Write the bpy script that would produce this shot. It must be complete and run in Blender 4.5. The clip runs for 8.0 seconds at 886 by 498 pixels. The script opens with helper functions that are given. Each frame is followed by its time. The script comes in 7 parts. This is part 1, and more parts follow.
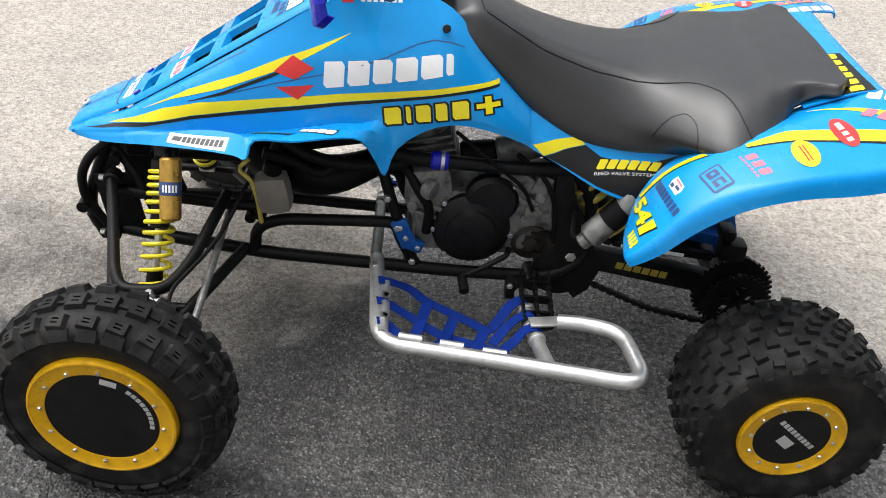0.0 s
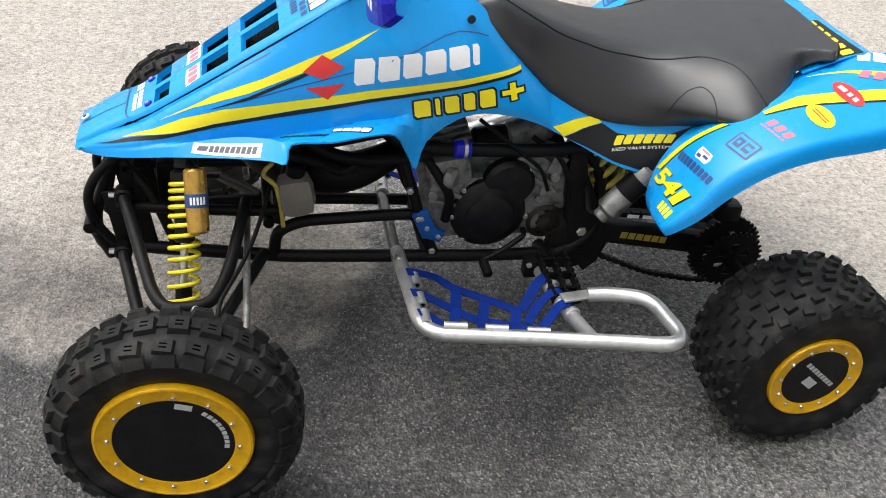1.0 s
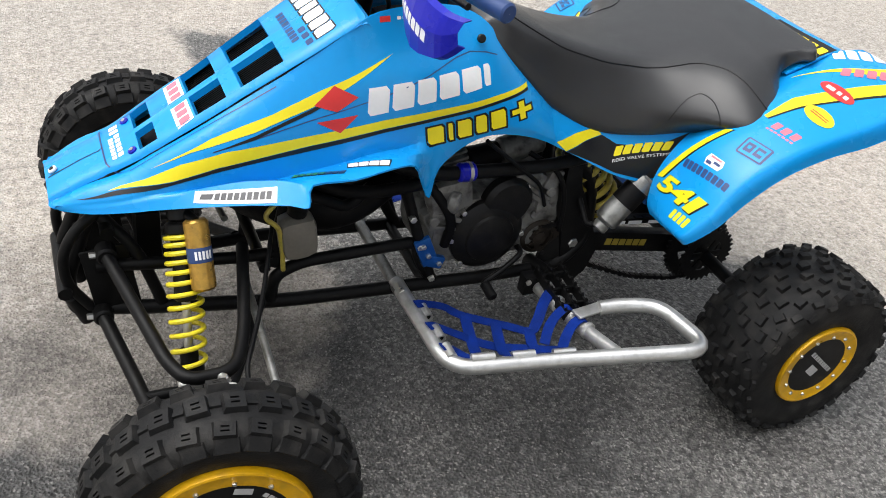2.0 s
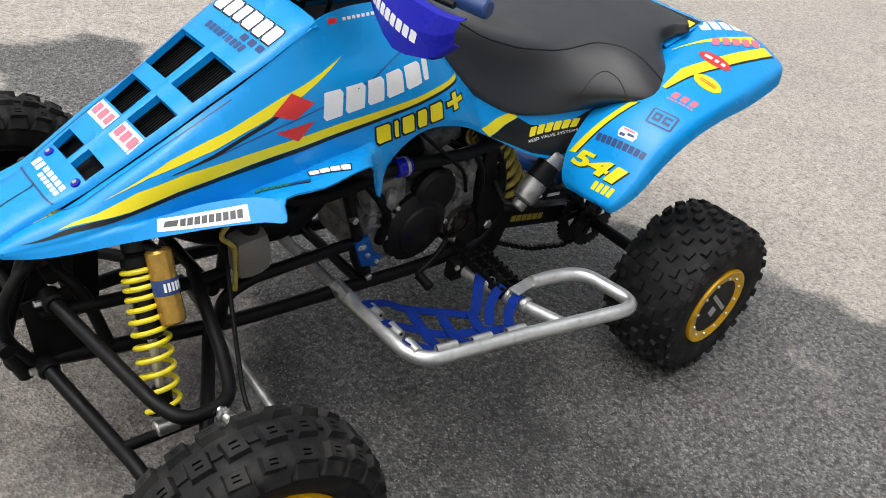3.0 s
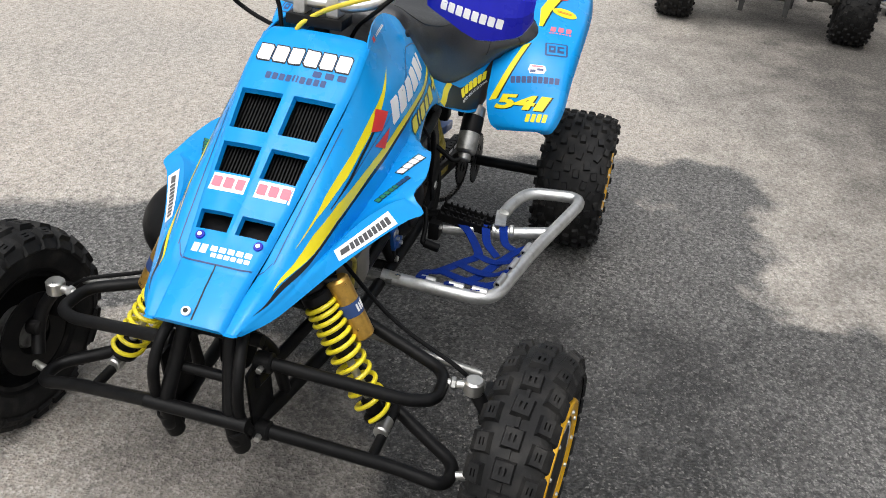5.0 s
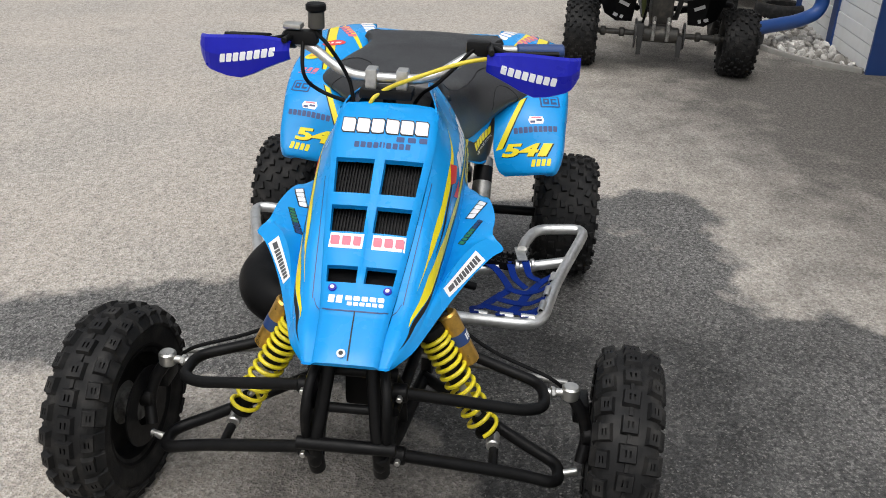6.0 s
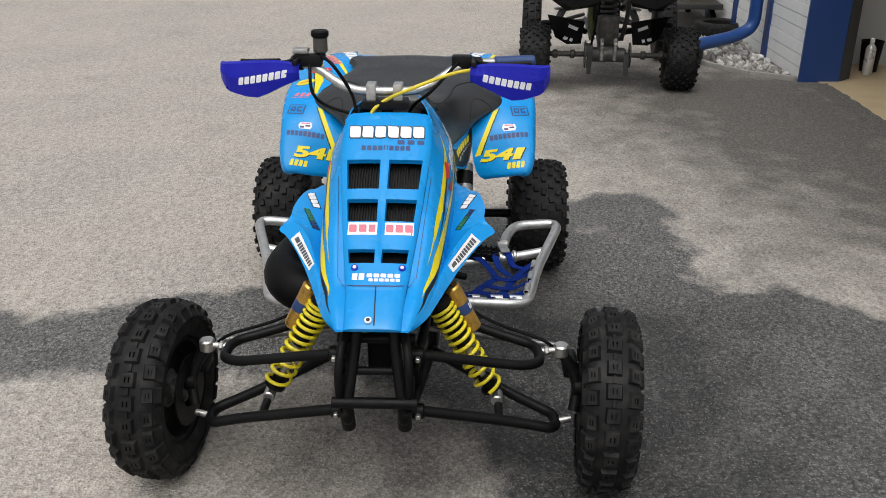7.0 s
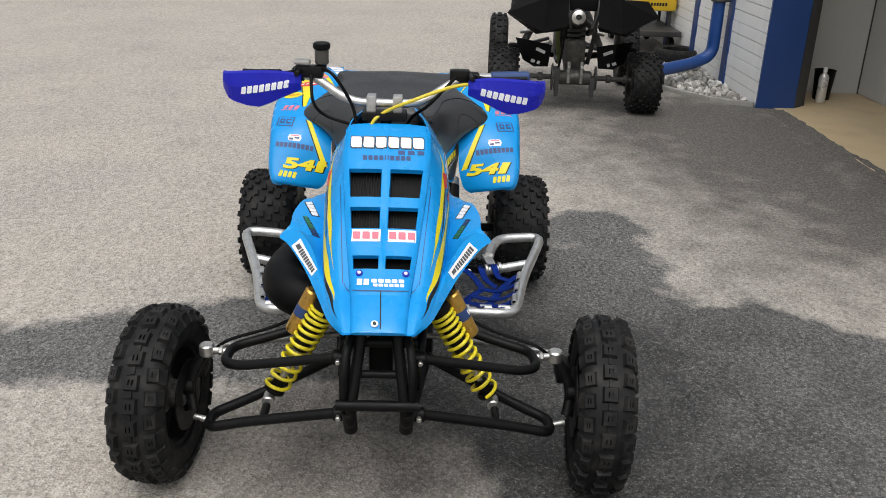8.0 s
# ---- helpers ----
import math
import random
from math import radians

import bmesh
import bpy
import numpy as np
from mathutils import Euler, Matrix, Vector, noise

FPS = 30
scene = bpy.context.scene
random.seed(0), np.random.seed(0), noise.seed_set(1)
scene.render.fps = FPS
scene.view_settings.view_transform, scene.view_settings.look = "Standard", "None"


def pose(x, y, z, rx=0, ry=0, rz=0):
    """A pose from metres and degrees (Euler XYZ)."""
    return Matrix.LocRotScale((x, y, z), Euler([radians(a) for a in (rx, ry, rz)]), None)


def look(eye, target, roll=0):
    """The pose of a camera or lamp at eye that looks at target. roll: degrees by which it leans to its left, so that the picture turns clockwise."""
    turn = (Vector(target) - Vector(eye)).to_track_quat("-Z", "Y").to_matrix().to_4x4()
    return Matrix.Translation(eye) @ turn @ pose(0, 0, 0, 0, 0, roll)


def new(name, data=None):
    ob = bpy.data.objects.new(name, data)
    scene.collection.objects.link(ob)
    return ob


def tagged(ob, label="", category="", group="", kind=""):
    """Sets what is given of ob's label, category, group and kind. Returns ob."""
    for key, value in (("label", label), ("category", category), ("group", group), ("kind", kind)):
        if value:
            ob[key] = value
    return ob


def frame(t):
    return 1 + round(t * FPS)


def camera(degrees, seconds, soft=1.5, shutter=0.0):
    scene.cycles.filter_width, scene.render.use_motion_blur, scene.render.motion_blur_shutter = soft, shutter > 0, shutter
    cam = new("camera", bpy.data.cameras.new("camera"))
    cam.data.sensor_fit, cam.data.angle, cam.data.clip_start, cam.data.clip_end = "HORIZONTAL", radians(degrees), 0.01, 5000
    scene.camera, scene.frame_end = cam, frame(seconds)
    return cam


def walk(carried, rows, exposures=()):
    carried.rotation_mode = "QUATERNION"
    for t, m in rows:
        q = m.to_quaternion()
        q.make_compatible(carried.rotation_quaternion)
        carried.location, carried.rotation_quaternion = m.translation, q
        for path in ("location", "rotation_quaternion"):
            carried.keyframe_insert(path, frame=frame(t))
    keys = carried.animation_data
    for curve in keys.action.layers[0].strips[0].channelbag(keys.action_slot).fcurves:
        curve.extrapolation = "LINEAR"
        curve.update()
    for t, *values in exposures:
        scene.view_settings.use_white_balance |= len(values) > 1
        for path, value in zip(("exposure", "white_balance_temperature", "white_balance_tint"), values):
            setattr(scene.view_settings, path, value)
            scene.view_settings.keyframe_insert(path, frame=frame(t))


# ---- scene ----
cam = camera(52.8, 8.0, soft=0.95)
PATH = [
    (0, (0.591, -1.779, 1.465), (0.695, -0.15, 0.309), 5.7),
    (0.5, (0.404, -1.774, 1.467), (0.697, -0.165, 0.315), 7.3),
    (1, (0.223, -1.753, 1.468), (0.64, -0.185, 0.299), 6.7),
    (1.5, (0.056, -1.628, 1.45), (0.642, -0.112, 0.284), 7.5),
    (2, (-0.116, -1.521, 1.446), (0.67, -0.086, 0.296), 9.4),
    (2.2, (-0.192, -1.484, 1.451), (0.725, -0.122, 0.309), 10.8),
    (3.5, (-0.609, -1.176, 1.392), (0.788, -0.237, 0.313), 10.7),
    (4, (-0.815, -1.02, 1.399), (0.732, -0.371, 0.31), 7.5),
    (4.5, (-1.055, -0.853, 1.416), (0.543, -0.33, 0.334), 5.7),
    (5, (-1.182, -0.659, 1.395), (0.501, -0.275, 0.386), 5.3),
    (5.2, (-1.249, -0.565, 1.396), (0.44, -0.194, 0.391), 4.5),
    (6.3, (-1.602, -0.234, 1.456), (0.212, -0.163, 0.616), 1.3),
    (6.5, (-1.678, -0.225, 1.453), (0.14, -0.161, 0.621), 0.5),
    (7, (-1.836, -0.202, 1.462), (-0.004, -0.153, 0.661), 0.1),
    (7.5, (-1.882, -0.119, 1.455), (-0.036, -0.1, 0.683), 0.7),
    (8, (-1.904, -0.08, 1.449), (-0.052, -0.141, 0.696), 2.0),
]
walk(cam, [(t, look(eye, target, roll)) for t, eye, target, roll in PATH], [(0.0, 0.52), (2.0, 0.42), (3.5, 0.10), (5.0, 0.18), (6.5, -0.22), (7.2, -0.25), (8.0, -0.14)])

# ---- world and light: bright overcast ----
world = bpy.data.worlds.new("overcast_sky")
scene.world = world
world.use_nodes = True
wn = world.node_tree
sky = wn.nodes.new("ShaderNodeTexSky")
sky.sky_type = "NISHITA"
sky.sun_disc = False
sky.sun_elevation, sky.sun_rotation = radians(66), radians(282)
sky.dust_density, sky.air_density, sky.ozone_density = 6.0, 1.6, 0.6
grey = wn.nodes.new("ShaderNodeHueSaturation")
grey.inputs["Saturation"].default_value = 0.25
wn.links.new(sky.outputs[0], grey.inputs["Color"])
wn.links.new(grey.outputs[0], wn.nodes["Background"].inputs[0])
wn.nodes["Background"].inputs[1].default_value = 0.15
sun = new("sun", bpy.data.lights.new("sun", "SUN"))
sun.data.energy, sun.data.angle, sun.data.color = 1.35, radians(70), (0.97, 0.985, 1.0)
sun.matrix_world = look((-1.58, 0.46, 5.0), (0.6, 0.0, 0.0))


# ---- materials ----
def material(name, colour, rough=0.5, metal=0.0, var=0.12, scale=18.0, bump=0.15, bscale=160.0, coat=0.0, dirt=None, dirt_amount=0.0, spec=0.5):
    """Principled surface with blotches, fine grain, roughness change and relief; dirt lies in uneven patches."""
    m = bpy.data.materials.new(name)
    m.use_nodes = True
    t = m.node_tree
    b = t.nodes["Principled BSDF"]
    co = t.nodes.new("ShaderNodeTexCoord")
    n1, n2 = t.nodes.new("ShaderNodeTexNoise"), t.nodes.new("ShaderNodeTexNoise")
    n1.inputs["Scale"].default_value, n1.inputs["Detail"].default_value = scale, 5.0
    n2.inputs["Scale"].default_value, n2.inputs["Detail"].default_value = bscale, 3.0
    for n in (n1, n2):
        t.links.new(co.outputs["Object"], n.inputs["Vector"])
    add = t.nodes.new("ShaderNodeMath")
    add.operation = "MULTIPLY_ADD"
    add.inputs[1].default_value = 0.35
    t.links.new(n2.outputs[0], add.inputs[0])
    t.links.new(n1.outputs[0], add.inputs[2])
    ramp = t.nodes.new("ShaderNodeMapRange")
    ramp.inputs["From Min"].default_value, ramp.inputs["From Max"].default_value = 0.35, 1.0
    ramp.inputs["To Min"].default_value, ramp.inputs["To Max"].default_value = 1.0 - var, 1.0 + var
    t.links.new(add.outputs[0], ramp.inputs["Value"])
    mul = t.nodes.new("ShaderNodeVectorMath")
    mul.operation = "SCALE"
    mul.inputs[0].default_value = colour
    t.links.new(ramp.outputs[0], mul.inputs["Scale"])
    last = mul.outputs[0]
    if dirt:
        n3 = t.nodes.new("ShaderNodeTexNoise")
        n3.inputs["Scale"].default_value, n3.inputs["Detail"].default_value = scale * 1.7, 8.0
        t.links.new(co.outputs["Object"], n3.inputs["Vector"])
        r3 = t.nodes.new("ShaderNodeMapRange")
        r3.inputs["From Min"].default_value, r3.inputs["From Max"].default_value = 0.48, 0.72
        r3.inputs["To Max"].default_value = dirt_amount
        t.links.new(n3.outputs[0], r3.inputs["Value"])
        mx = t.nodes.new("ShaderNodeMix")
        mx.data_type = "RGBA"
        mx.inputs[7].default_value = (*dirt, 1)
        t.links.new(r3.outputs[0], mx.inputs[0])
        t.links.new(last, mx.inputs[6])
        last = mx.outputs[2]
    t.links.new(last, b.inputs["Base Color"])
    rr = t.nodes.new("ShaderNodeMapRange")
    rr.inputs["From Min"].default_value, rr.inputs["From Max"].default_value = 0.3, 0.75
    rr.inputs["To Min"].default_value, rr.inputs["To Max"].default_value = rough * 0.8, min(1.0, rough * 1.25)
    t.links.new(n1.outputs[0], rr.inputs["Value"])
    t.links.new(rr.outputs[0], b.inputs["Roughness"])
    b.inputs["Metallic"].default_value = metal
    b.inputs["Specular IOR Level"].default_value = spec
    b.inputs["Coat Weight"].default_value = coat
    b.inputs["Coat Roughness"].default_value = 0.08
    if bump:
        bp = t.nodes.new("ShaderNodeBump")
        bp.inputs["Strength"].default_value, bp.inputs["Distance"].default_value = bump, 0.002
        t.links.new(n2.outputs[0], bp.inputs["Height"])
        t.links.new(bp.outputs[0], b.inputs["Normal"])
    return m


BLUE = material("glossy_blue_plastic", (0.005, 0.272, 0.68), 0.26, 0, 0.05, 9, 0.02, 60, coat=0.2, spec=0.25)
YELLOW = material("yellow_vinyl", (0.78, 0.66, 0.01), 0.35, 0, 0.06, 14, 0.02)
BLACKV = material("black_vinyl", (0.006, 0.006, 0.007), 0.38, 0, 0.2, 14, 0.03, spec=0.35)
WHITEV = material("white_vinyl", (0.80, 0.80, 0.80), 0.4, 0, 0.06, 20, 0.02)
REDV = material("red_vinyl", (0.62, 0.03, 0.03), 0.4, 0, 0.08, 20, 0.02)
NAVYV = material("navy_vinyl", (0.02, 0.05, 0.16), 0.4, 0, 0.1, 20, 0.02)
GREENV = material("green_vinyl", (0.03, 0.22, 0.09), 0.4, 0, 0.1, 20, 0.02)
PINKV = material("faded_red_vinyl", (0.62, 0.16, 0.22), 0.4, 0, 0.1, 20, 0.02)
SEATM = material("black_seat_vinyl", (0.0125, 0.0125, 0.0140), 0.40, 0, 0.2, 10, 0.25, 900, coat=0.12, spec=0.75)
RUBBER = material("tyre_rubber", (0.0085, 0.0085, 0.0088), 0.62, 0, 0.35, 14, 0.5, 260, dirt=(0.052, 0.049, 0.045), dirt_amount=0.5, spec=0.2)
FRAMEM = material("black_frame_paint", (0.0042, 0.0042, 0.0045), 0.45, 0, 0.3, 22, 0.12, 220, dirt=(0.022, 0.021, 0.019), dirt_amount=0.18, spec=0.15)
PLASTIC = material("black_plastic", (0.004, 0.004, 0.0043), 0.5, 0, 0.25, 22, 0.15, 300, spec=0.12)
ENGINE = material("grey_cast_aluminium", (0.185, 0.183, 0.174), 0.5, 0.35, 0.35, 25, 0.3, 180, dirt=(0.022, 0.019, 0.016), dirt_amount=0.85, spec=0.4)
ENGBLK = material("black_engine_paint", (0.0045, 0.0045, 0.005), 0.42, 0, 0.3, 25, 0.2, 200, dirt=(0.03, 0.027, 0.022), dirt_amount=0.25, spec=0.22)
ALU = material("brushed_aluminium", (0.62, 0.62, 0.61), 0.36, 0.85, 0.12, 30, 0.12, 300, dirt=(0.3, 0.29, 0.27), dirt_amount=0.4)
STEEL = material("zinc_steel", (0.58, 0.57, 0.54), 0.33, 0.9, 0.15, 40, 0.1, 300)
GOLD = material("gold_anodised", (0.56, 0.33, 0.07), 0.32, 0.75, 0.2, 40, 0.08, 300, dirt=(0.25, 0.16, 0.06), dirt_amount=0.5)
RINGM = material("orange_yellow_anodised", (0.78, 0.42, 0.005), 0.34, 0.25, 0.12, 30, 0.06, 300, dirt=(0.4, 0.22, 0.03), dirt_amount=0.4)
SPRING = material("yellow_spring_paint", (0.74, 0.62, 0.02), 0.36, 0, 0.12, 40, 0.06, 300, dirt=(0.3, 0.24, 0.05), dirt_amount=0.4)
SPRING2 = material("ochre_spring_paint", (0.46, 0.37, 0.06), 0.45, 0, 0.2, 40, 0.06, 300, dirt=(0.08, 0.06, 0.03), dirt_amount=0.6)
WEBBING = material("blue_nylon_webbing", (0.003, 0.022, 0.185), 0.8, 0, 0.3, 40, 0.5, 700, spec=0.12)
GUARDM = material("deep_blue_plastic", (0.006, 0.009, 0.36), 0.32, 0, 0.08, 14, 0.03, 80, spec=0.35)
BLUEALU = material("blue_anodised", (0.01, 0.10, 0.38), 0.35, 0.5, 0.15, 30, 0.06)
TANKM = material("smoky_clear_plastic", (0.17, 0.155, 0.13), 0.4, 0, 0.2, 20, 0.1)
RADM = material("dark_radiator_fins", (0.007, 0.007, 0.007), 0.5, 0.2, 0.3, 30, 0.2, spec=0.2)
CABLEY = material("yellow_cable", (0.70, 0.55, 0.04), 0.45, 0, 0.1, 30, 0.05)
CARBON = material("black_disc_vinyl", (0.006, 0.006, 0.0064), 0.45, 0, 0.25, 18, 0.08, 400, dirt=(0.02, 0.019, 0.018), dirt_amount=0.3, spec=0.2)
GREYALU = material("dull_grey_aluminium", (0.26, 0.26, 0.25), 0.42, 0.7, 0.3, 30, 0.12, 300, dirt=(0.05, 0.047, 0.042), dirt_amount=0.6)
RUSTY = material("oily_brown_steel", (0.022, 0.017, 0.013), 0.5, 0.5, 0.4, 40, 0.2, 300)


# ---- building blocks ----
SITE = Vector((0.0, 0.0, 0.0))  # origin of the stretch of the yard that is being built


def part(name, bm, mat, parent=None, label="", smooth=True, m=None):
    """Links a bmesh as one mesh object under a thing or a part."""
    me = bpy.data.meshes.new(name)
    bmesh.ops.recalc_face_normals(bm, faces=bm.faces[:])
    bm.to_mesh(me)
    bm.free()
    for p in me.polygons:
        p.use_smooth = smooth
    if smooth:
        me.set_sharp_from_angle(angle=radians(38))
    me.materials.append(mat)
    ob = new(name, me)
    if m is not None:
        ob.matrix_world = m
    if parent is not None:
        ob.parent = parent
    elif m is None:
        ob.location = SITE
    if label:
        ob["label"] = label
    return ob


def catmull(pts, n):
    """n points to each span of a Catmull-Rom curve through pts."""
    p = [Vector(q) for q in pts]
    p = [2 * p[0] - p[1], *p, 2 * p[-1] - p[-2]]
    out = []
    for i in range(1, len(p) - 2):
        a, b, c, d = p[i - 1 : i + 3]
        for k in range(n):
            t = k / n
            out.append(0.5 * (2 * b + (c - a) * t + (2 * a - 5 * b + 4 * c - d) * t * t + (3 * b - a - 3 * c + d) * t**3))
    out.append(p[-2])
    return out


def sheet(bm, grid, close=False, skip=None):
    """Faces over a grid of points; close joins the last column to the first; skip(i, j) leaves holes."""
    vs = [[bm.verts.new(p) for p in row] for row in grid]
    cols = len(vs[0]) if close else len(vs[0]) - 1
    for i in range(len(vs) - 1):
        for j in range(cols):
            if skip and skip(i, j):
                continue
            k = (j + 1) % len(vs[0])
            try:
                bm.faces.new((vs[i][j], vs[i][k], vs[i + 1][k], vs[i + 1][j]))
            except ValueError:
                pass
    return vs


def loft(sections, nu=4, nv=4, creases=()):
    """A grid of points, smooth both ways, through sections of equal length; the sections break sharply at the creases."""
    cuts = [0, *creases, len(sections[0]) - 1]
    rows = []
    for s in sections:
        row = []
        for a, b in zip(cuts, cuts[1:]):
            row = row[:-1] + catmull(s[a : b + 1], nv)
        rows.append(row)
    cols = [catmull(c, nu) for c in zip(*rows)]
    return [list(r) for r in zip(*cols)]


def mirrored(grid):
    return [[Vector((p.x, -p.y, p.z)) for p in row] for row in grid]


def thicken(bm, d):
    """Gives an open sheet real thickness, inwards by d."""
    bmesh.ops.recalc_face_normals(bm, faces=bm.faces[:])
    bmesh.ops.solidify(bm, geom=bm.faces[:], thickness=d)
    return bm


def fillet(pts, r, n=6):
    """A polyline with its corners rounded to about r."""
    p = [Vector(q) for q in pts]
    out = [p[0]]
    for a, b, c in zip(p, p[1:], p[2:]):
        d = min(r, (a - b).length * 0.45, (c - b).length * 0.45)
        s, e = b + (a - b).normalized() * d, b + (c - b).normalized() * d
        for k in range(n + 1):
            t = k / n
            out.append((1 - t) ** 2 * s + 2 * t * (1 - t) * b + t * t * e)
    out.append(p[-1])
    return out


def sweep(bm, pts, r, seg=10, caps=True, radii=None):
    """A round bar along points."""
    p = [Vector(q) for q in pts]
    rings, up = [], None
    for i, q in enumerate(p):
        d = (p[min(i + 1, len(p) - 1)] - p[max(i - 1, 0)]).normalized()
        if up is None:
            up = d.orthogonal().normalized()
        up = (up - d * up.dot(d)).normalized()
        side = d.cross(up)
        rad = radii[i] if radii else r
        rings.append([q + rad * (math.cos(a) * up + math.sin(a) * side) for a in (2 * math.pi * k / seg for k in range(seg))])
    vs = sheet(bm, rings, close=True)
    if caps:
        bm.faces.new(vs[0][::-1])
        bm.faces.new(vs[-1])
    return bm


def tube(name, pts, r, mat, parent, label="", bend=0.05, seg=10, radii=None):
    bm = bmesh.new()
    sweep(bm, fillet(pts, bend) if len(pts) > 2 and not radii else pts, r, seg, radii=radii)
    return part(name, bm, mat, parent, label)


def lathe(bm, profile, seg=32, m=None, close=False):
    """Turns (r, h) pairs round the local z axis."""
    m = m or Matrix()
    grid = [[m @ Vector((r * math.cos(a), r * math.sin(a), h)) for a in (2 * math.pi * k / seg for k in range(seg))] for r, h in profile]
    if close:
        grid.append(grid[0])
    sheet(bm, grid, close=True)
    if close:
        bmesh.ops.remove_doubles(bm, verts=bm.verts[:], dist=1e-6)
    return bm


def block(bm, size, m=None, bev=0.0, taper=1.0):
    """A box of that size about the origin of m, bevelled; taper narrows its top."""
    made = bmesh.ops.create_cube(bm, size=1.0)["verts"]
    for v in made:
        k = taper if v.co.z > 0 else 1.0
        v.co = Vector((v.co.x * size[0] * k, v.co.y * size[1] * k, v.co.z * size[2]))
    if bev:
        edges = list({e for v in made for e in v.link_edges})
        out = bmesh.ops.bevel(bm, geom=edges, offset=bev, segments=2, affect="EDGES", profile=0.6)
        made = list({v for f in out["faces"] for v in f.verts} | {v for v in made if v.is_valid})
    if m is not None:
        for v in made:
            v.co = m @ v.co
    return bm


def axis(a, b):
    """A pose whose z runs from a to b, at a."""
    a, b = Vector(a), Vector(b)
    return Matrix.Translation(a) @ (b - a).to_track_quat("Z", "Y").to_matrix().to_4x4()


def rod(name, a, b, r, mat, parent, label="", seg=20, bev=0.0):
    """A turned bar from a to b with eased ends."""
    bm = bmesh.new()
    h = (Vector(b) - Vector(a)).length
    e = bev or min(r * 0.2, h * 0.2)
    lathe(bm, [(0.0005, 0), (r - e, 0), (r, e), (r, h - e), (r - e, h), (0.0005, h)], seg, axis(a, b))
    return part(name, bm, mat, parent, label)


# ---- ground: worn asphalt with a dark damp patch ----
DAMP = [(2.05, -0.55), (2.16, -0.80), (2.20, -0.95), (2.18, -1.07), (2.10, -1.13), (1.96, -1.15), (1.79, -1.11), (1.63, -1.105), (1.52, -1.135), (1.37, -1.11), (1.28, -1.09),
        (1.22, -1.12), (1.16, -1.20), (1.17, -1.28), (1.21, -1.40), (1.13, -1.48), (1.08, -1.56), (0.95, -1.65), (0.88, -1.80), (0.70, -2.05), (0.35, -2.5), (-0.6, -2.6), (-1.3, -1.9),
        (-1.1, -0.8), (-0.75, -0.25), (-0.32, -0.09), (-0.2, -0.16), (-0.03, -0.29), (0.09, -0.285), (0.22, -0.25), (0.27, -0.18), (0.36, -0.09), (0.41, -0.02), (0.47, 0.07), (0.53, 0.16), (0.52, 0.4), (0.49, 0.7), (0.50, 1.0), (0.48, 1.2), (0.40, 1.5),
        (0.40, 1.85), (0.85, 1.82), (0.99, 1.71), (0.93, 1.55), (0.87, 1.28), (0.95, 1.08), (1.06, 0.80), (1.11, 0.62), (1.20, 0.48), (1.45, 0.30), (1.80, 0.0), (1.98, -0.30)]
# a patch inside it that has already dried
DRIED = [(1.84, -0.66), (1.80, -0.78), (1.70, -0.91), (1.60, -0.89), (1.66, -0.78), (1.76, -0.68)]

# shade along the workshop, with some damp, painted in as darker asphalt
WALL_SHADE = [(5.5, -0.9), (4.6, -0.7), (3.7, -0.7), (3.0, -0.85), (2.5, -1.05), (2.1, -1.2), (1.6, -1.3), (1.2, -1.5), (0.9, -2.0), (1.2, -3.4), (5.5, -3.4), (5.5, -2.0)]
# soft shade and damp ahead of the quad, painted into the ground colour
FRONT_SHADE = [(0.55, 0.50), (0.30, 0.52), (0.0, 0.50), (-0.6, 0.40), (-1.3, 0.2), (-1.6, -1.2), (0.0, -1.4), (0.6, 0.0)]


def inside_distance(x, y, poly):
    """Distance to the outline, positive inside."""
    best, odd = 1e9, False
    for (ax, ay), (bx, by) in zip(poly, poly[1:] + poly[:1]):
        dx, dy = bx - ax, by - ay
        k = max(0.0, min(1.0, ((x - ax) * dx + (y - ay) * dy) / (dx * dx + dy * dy)))
        best = min(best, math.hypot(x - ax - k * dx, y - ay - k * dy))
        if (ay > y) != (by > y) and x < ax + (y - ay) * dx / dy:
            odd = not odd
    return best if odd else -best


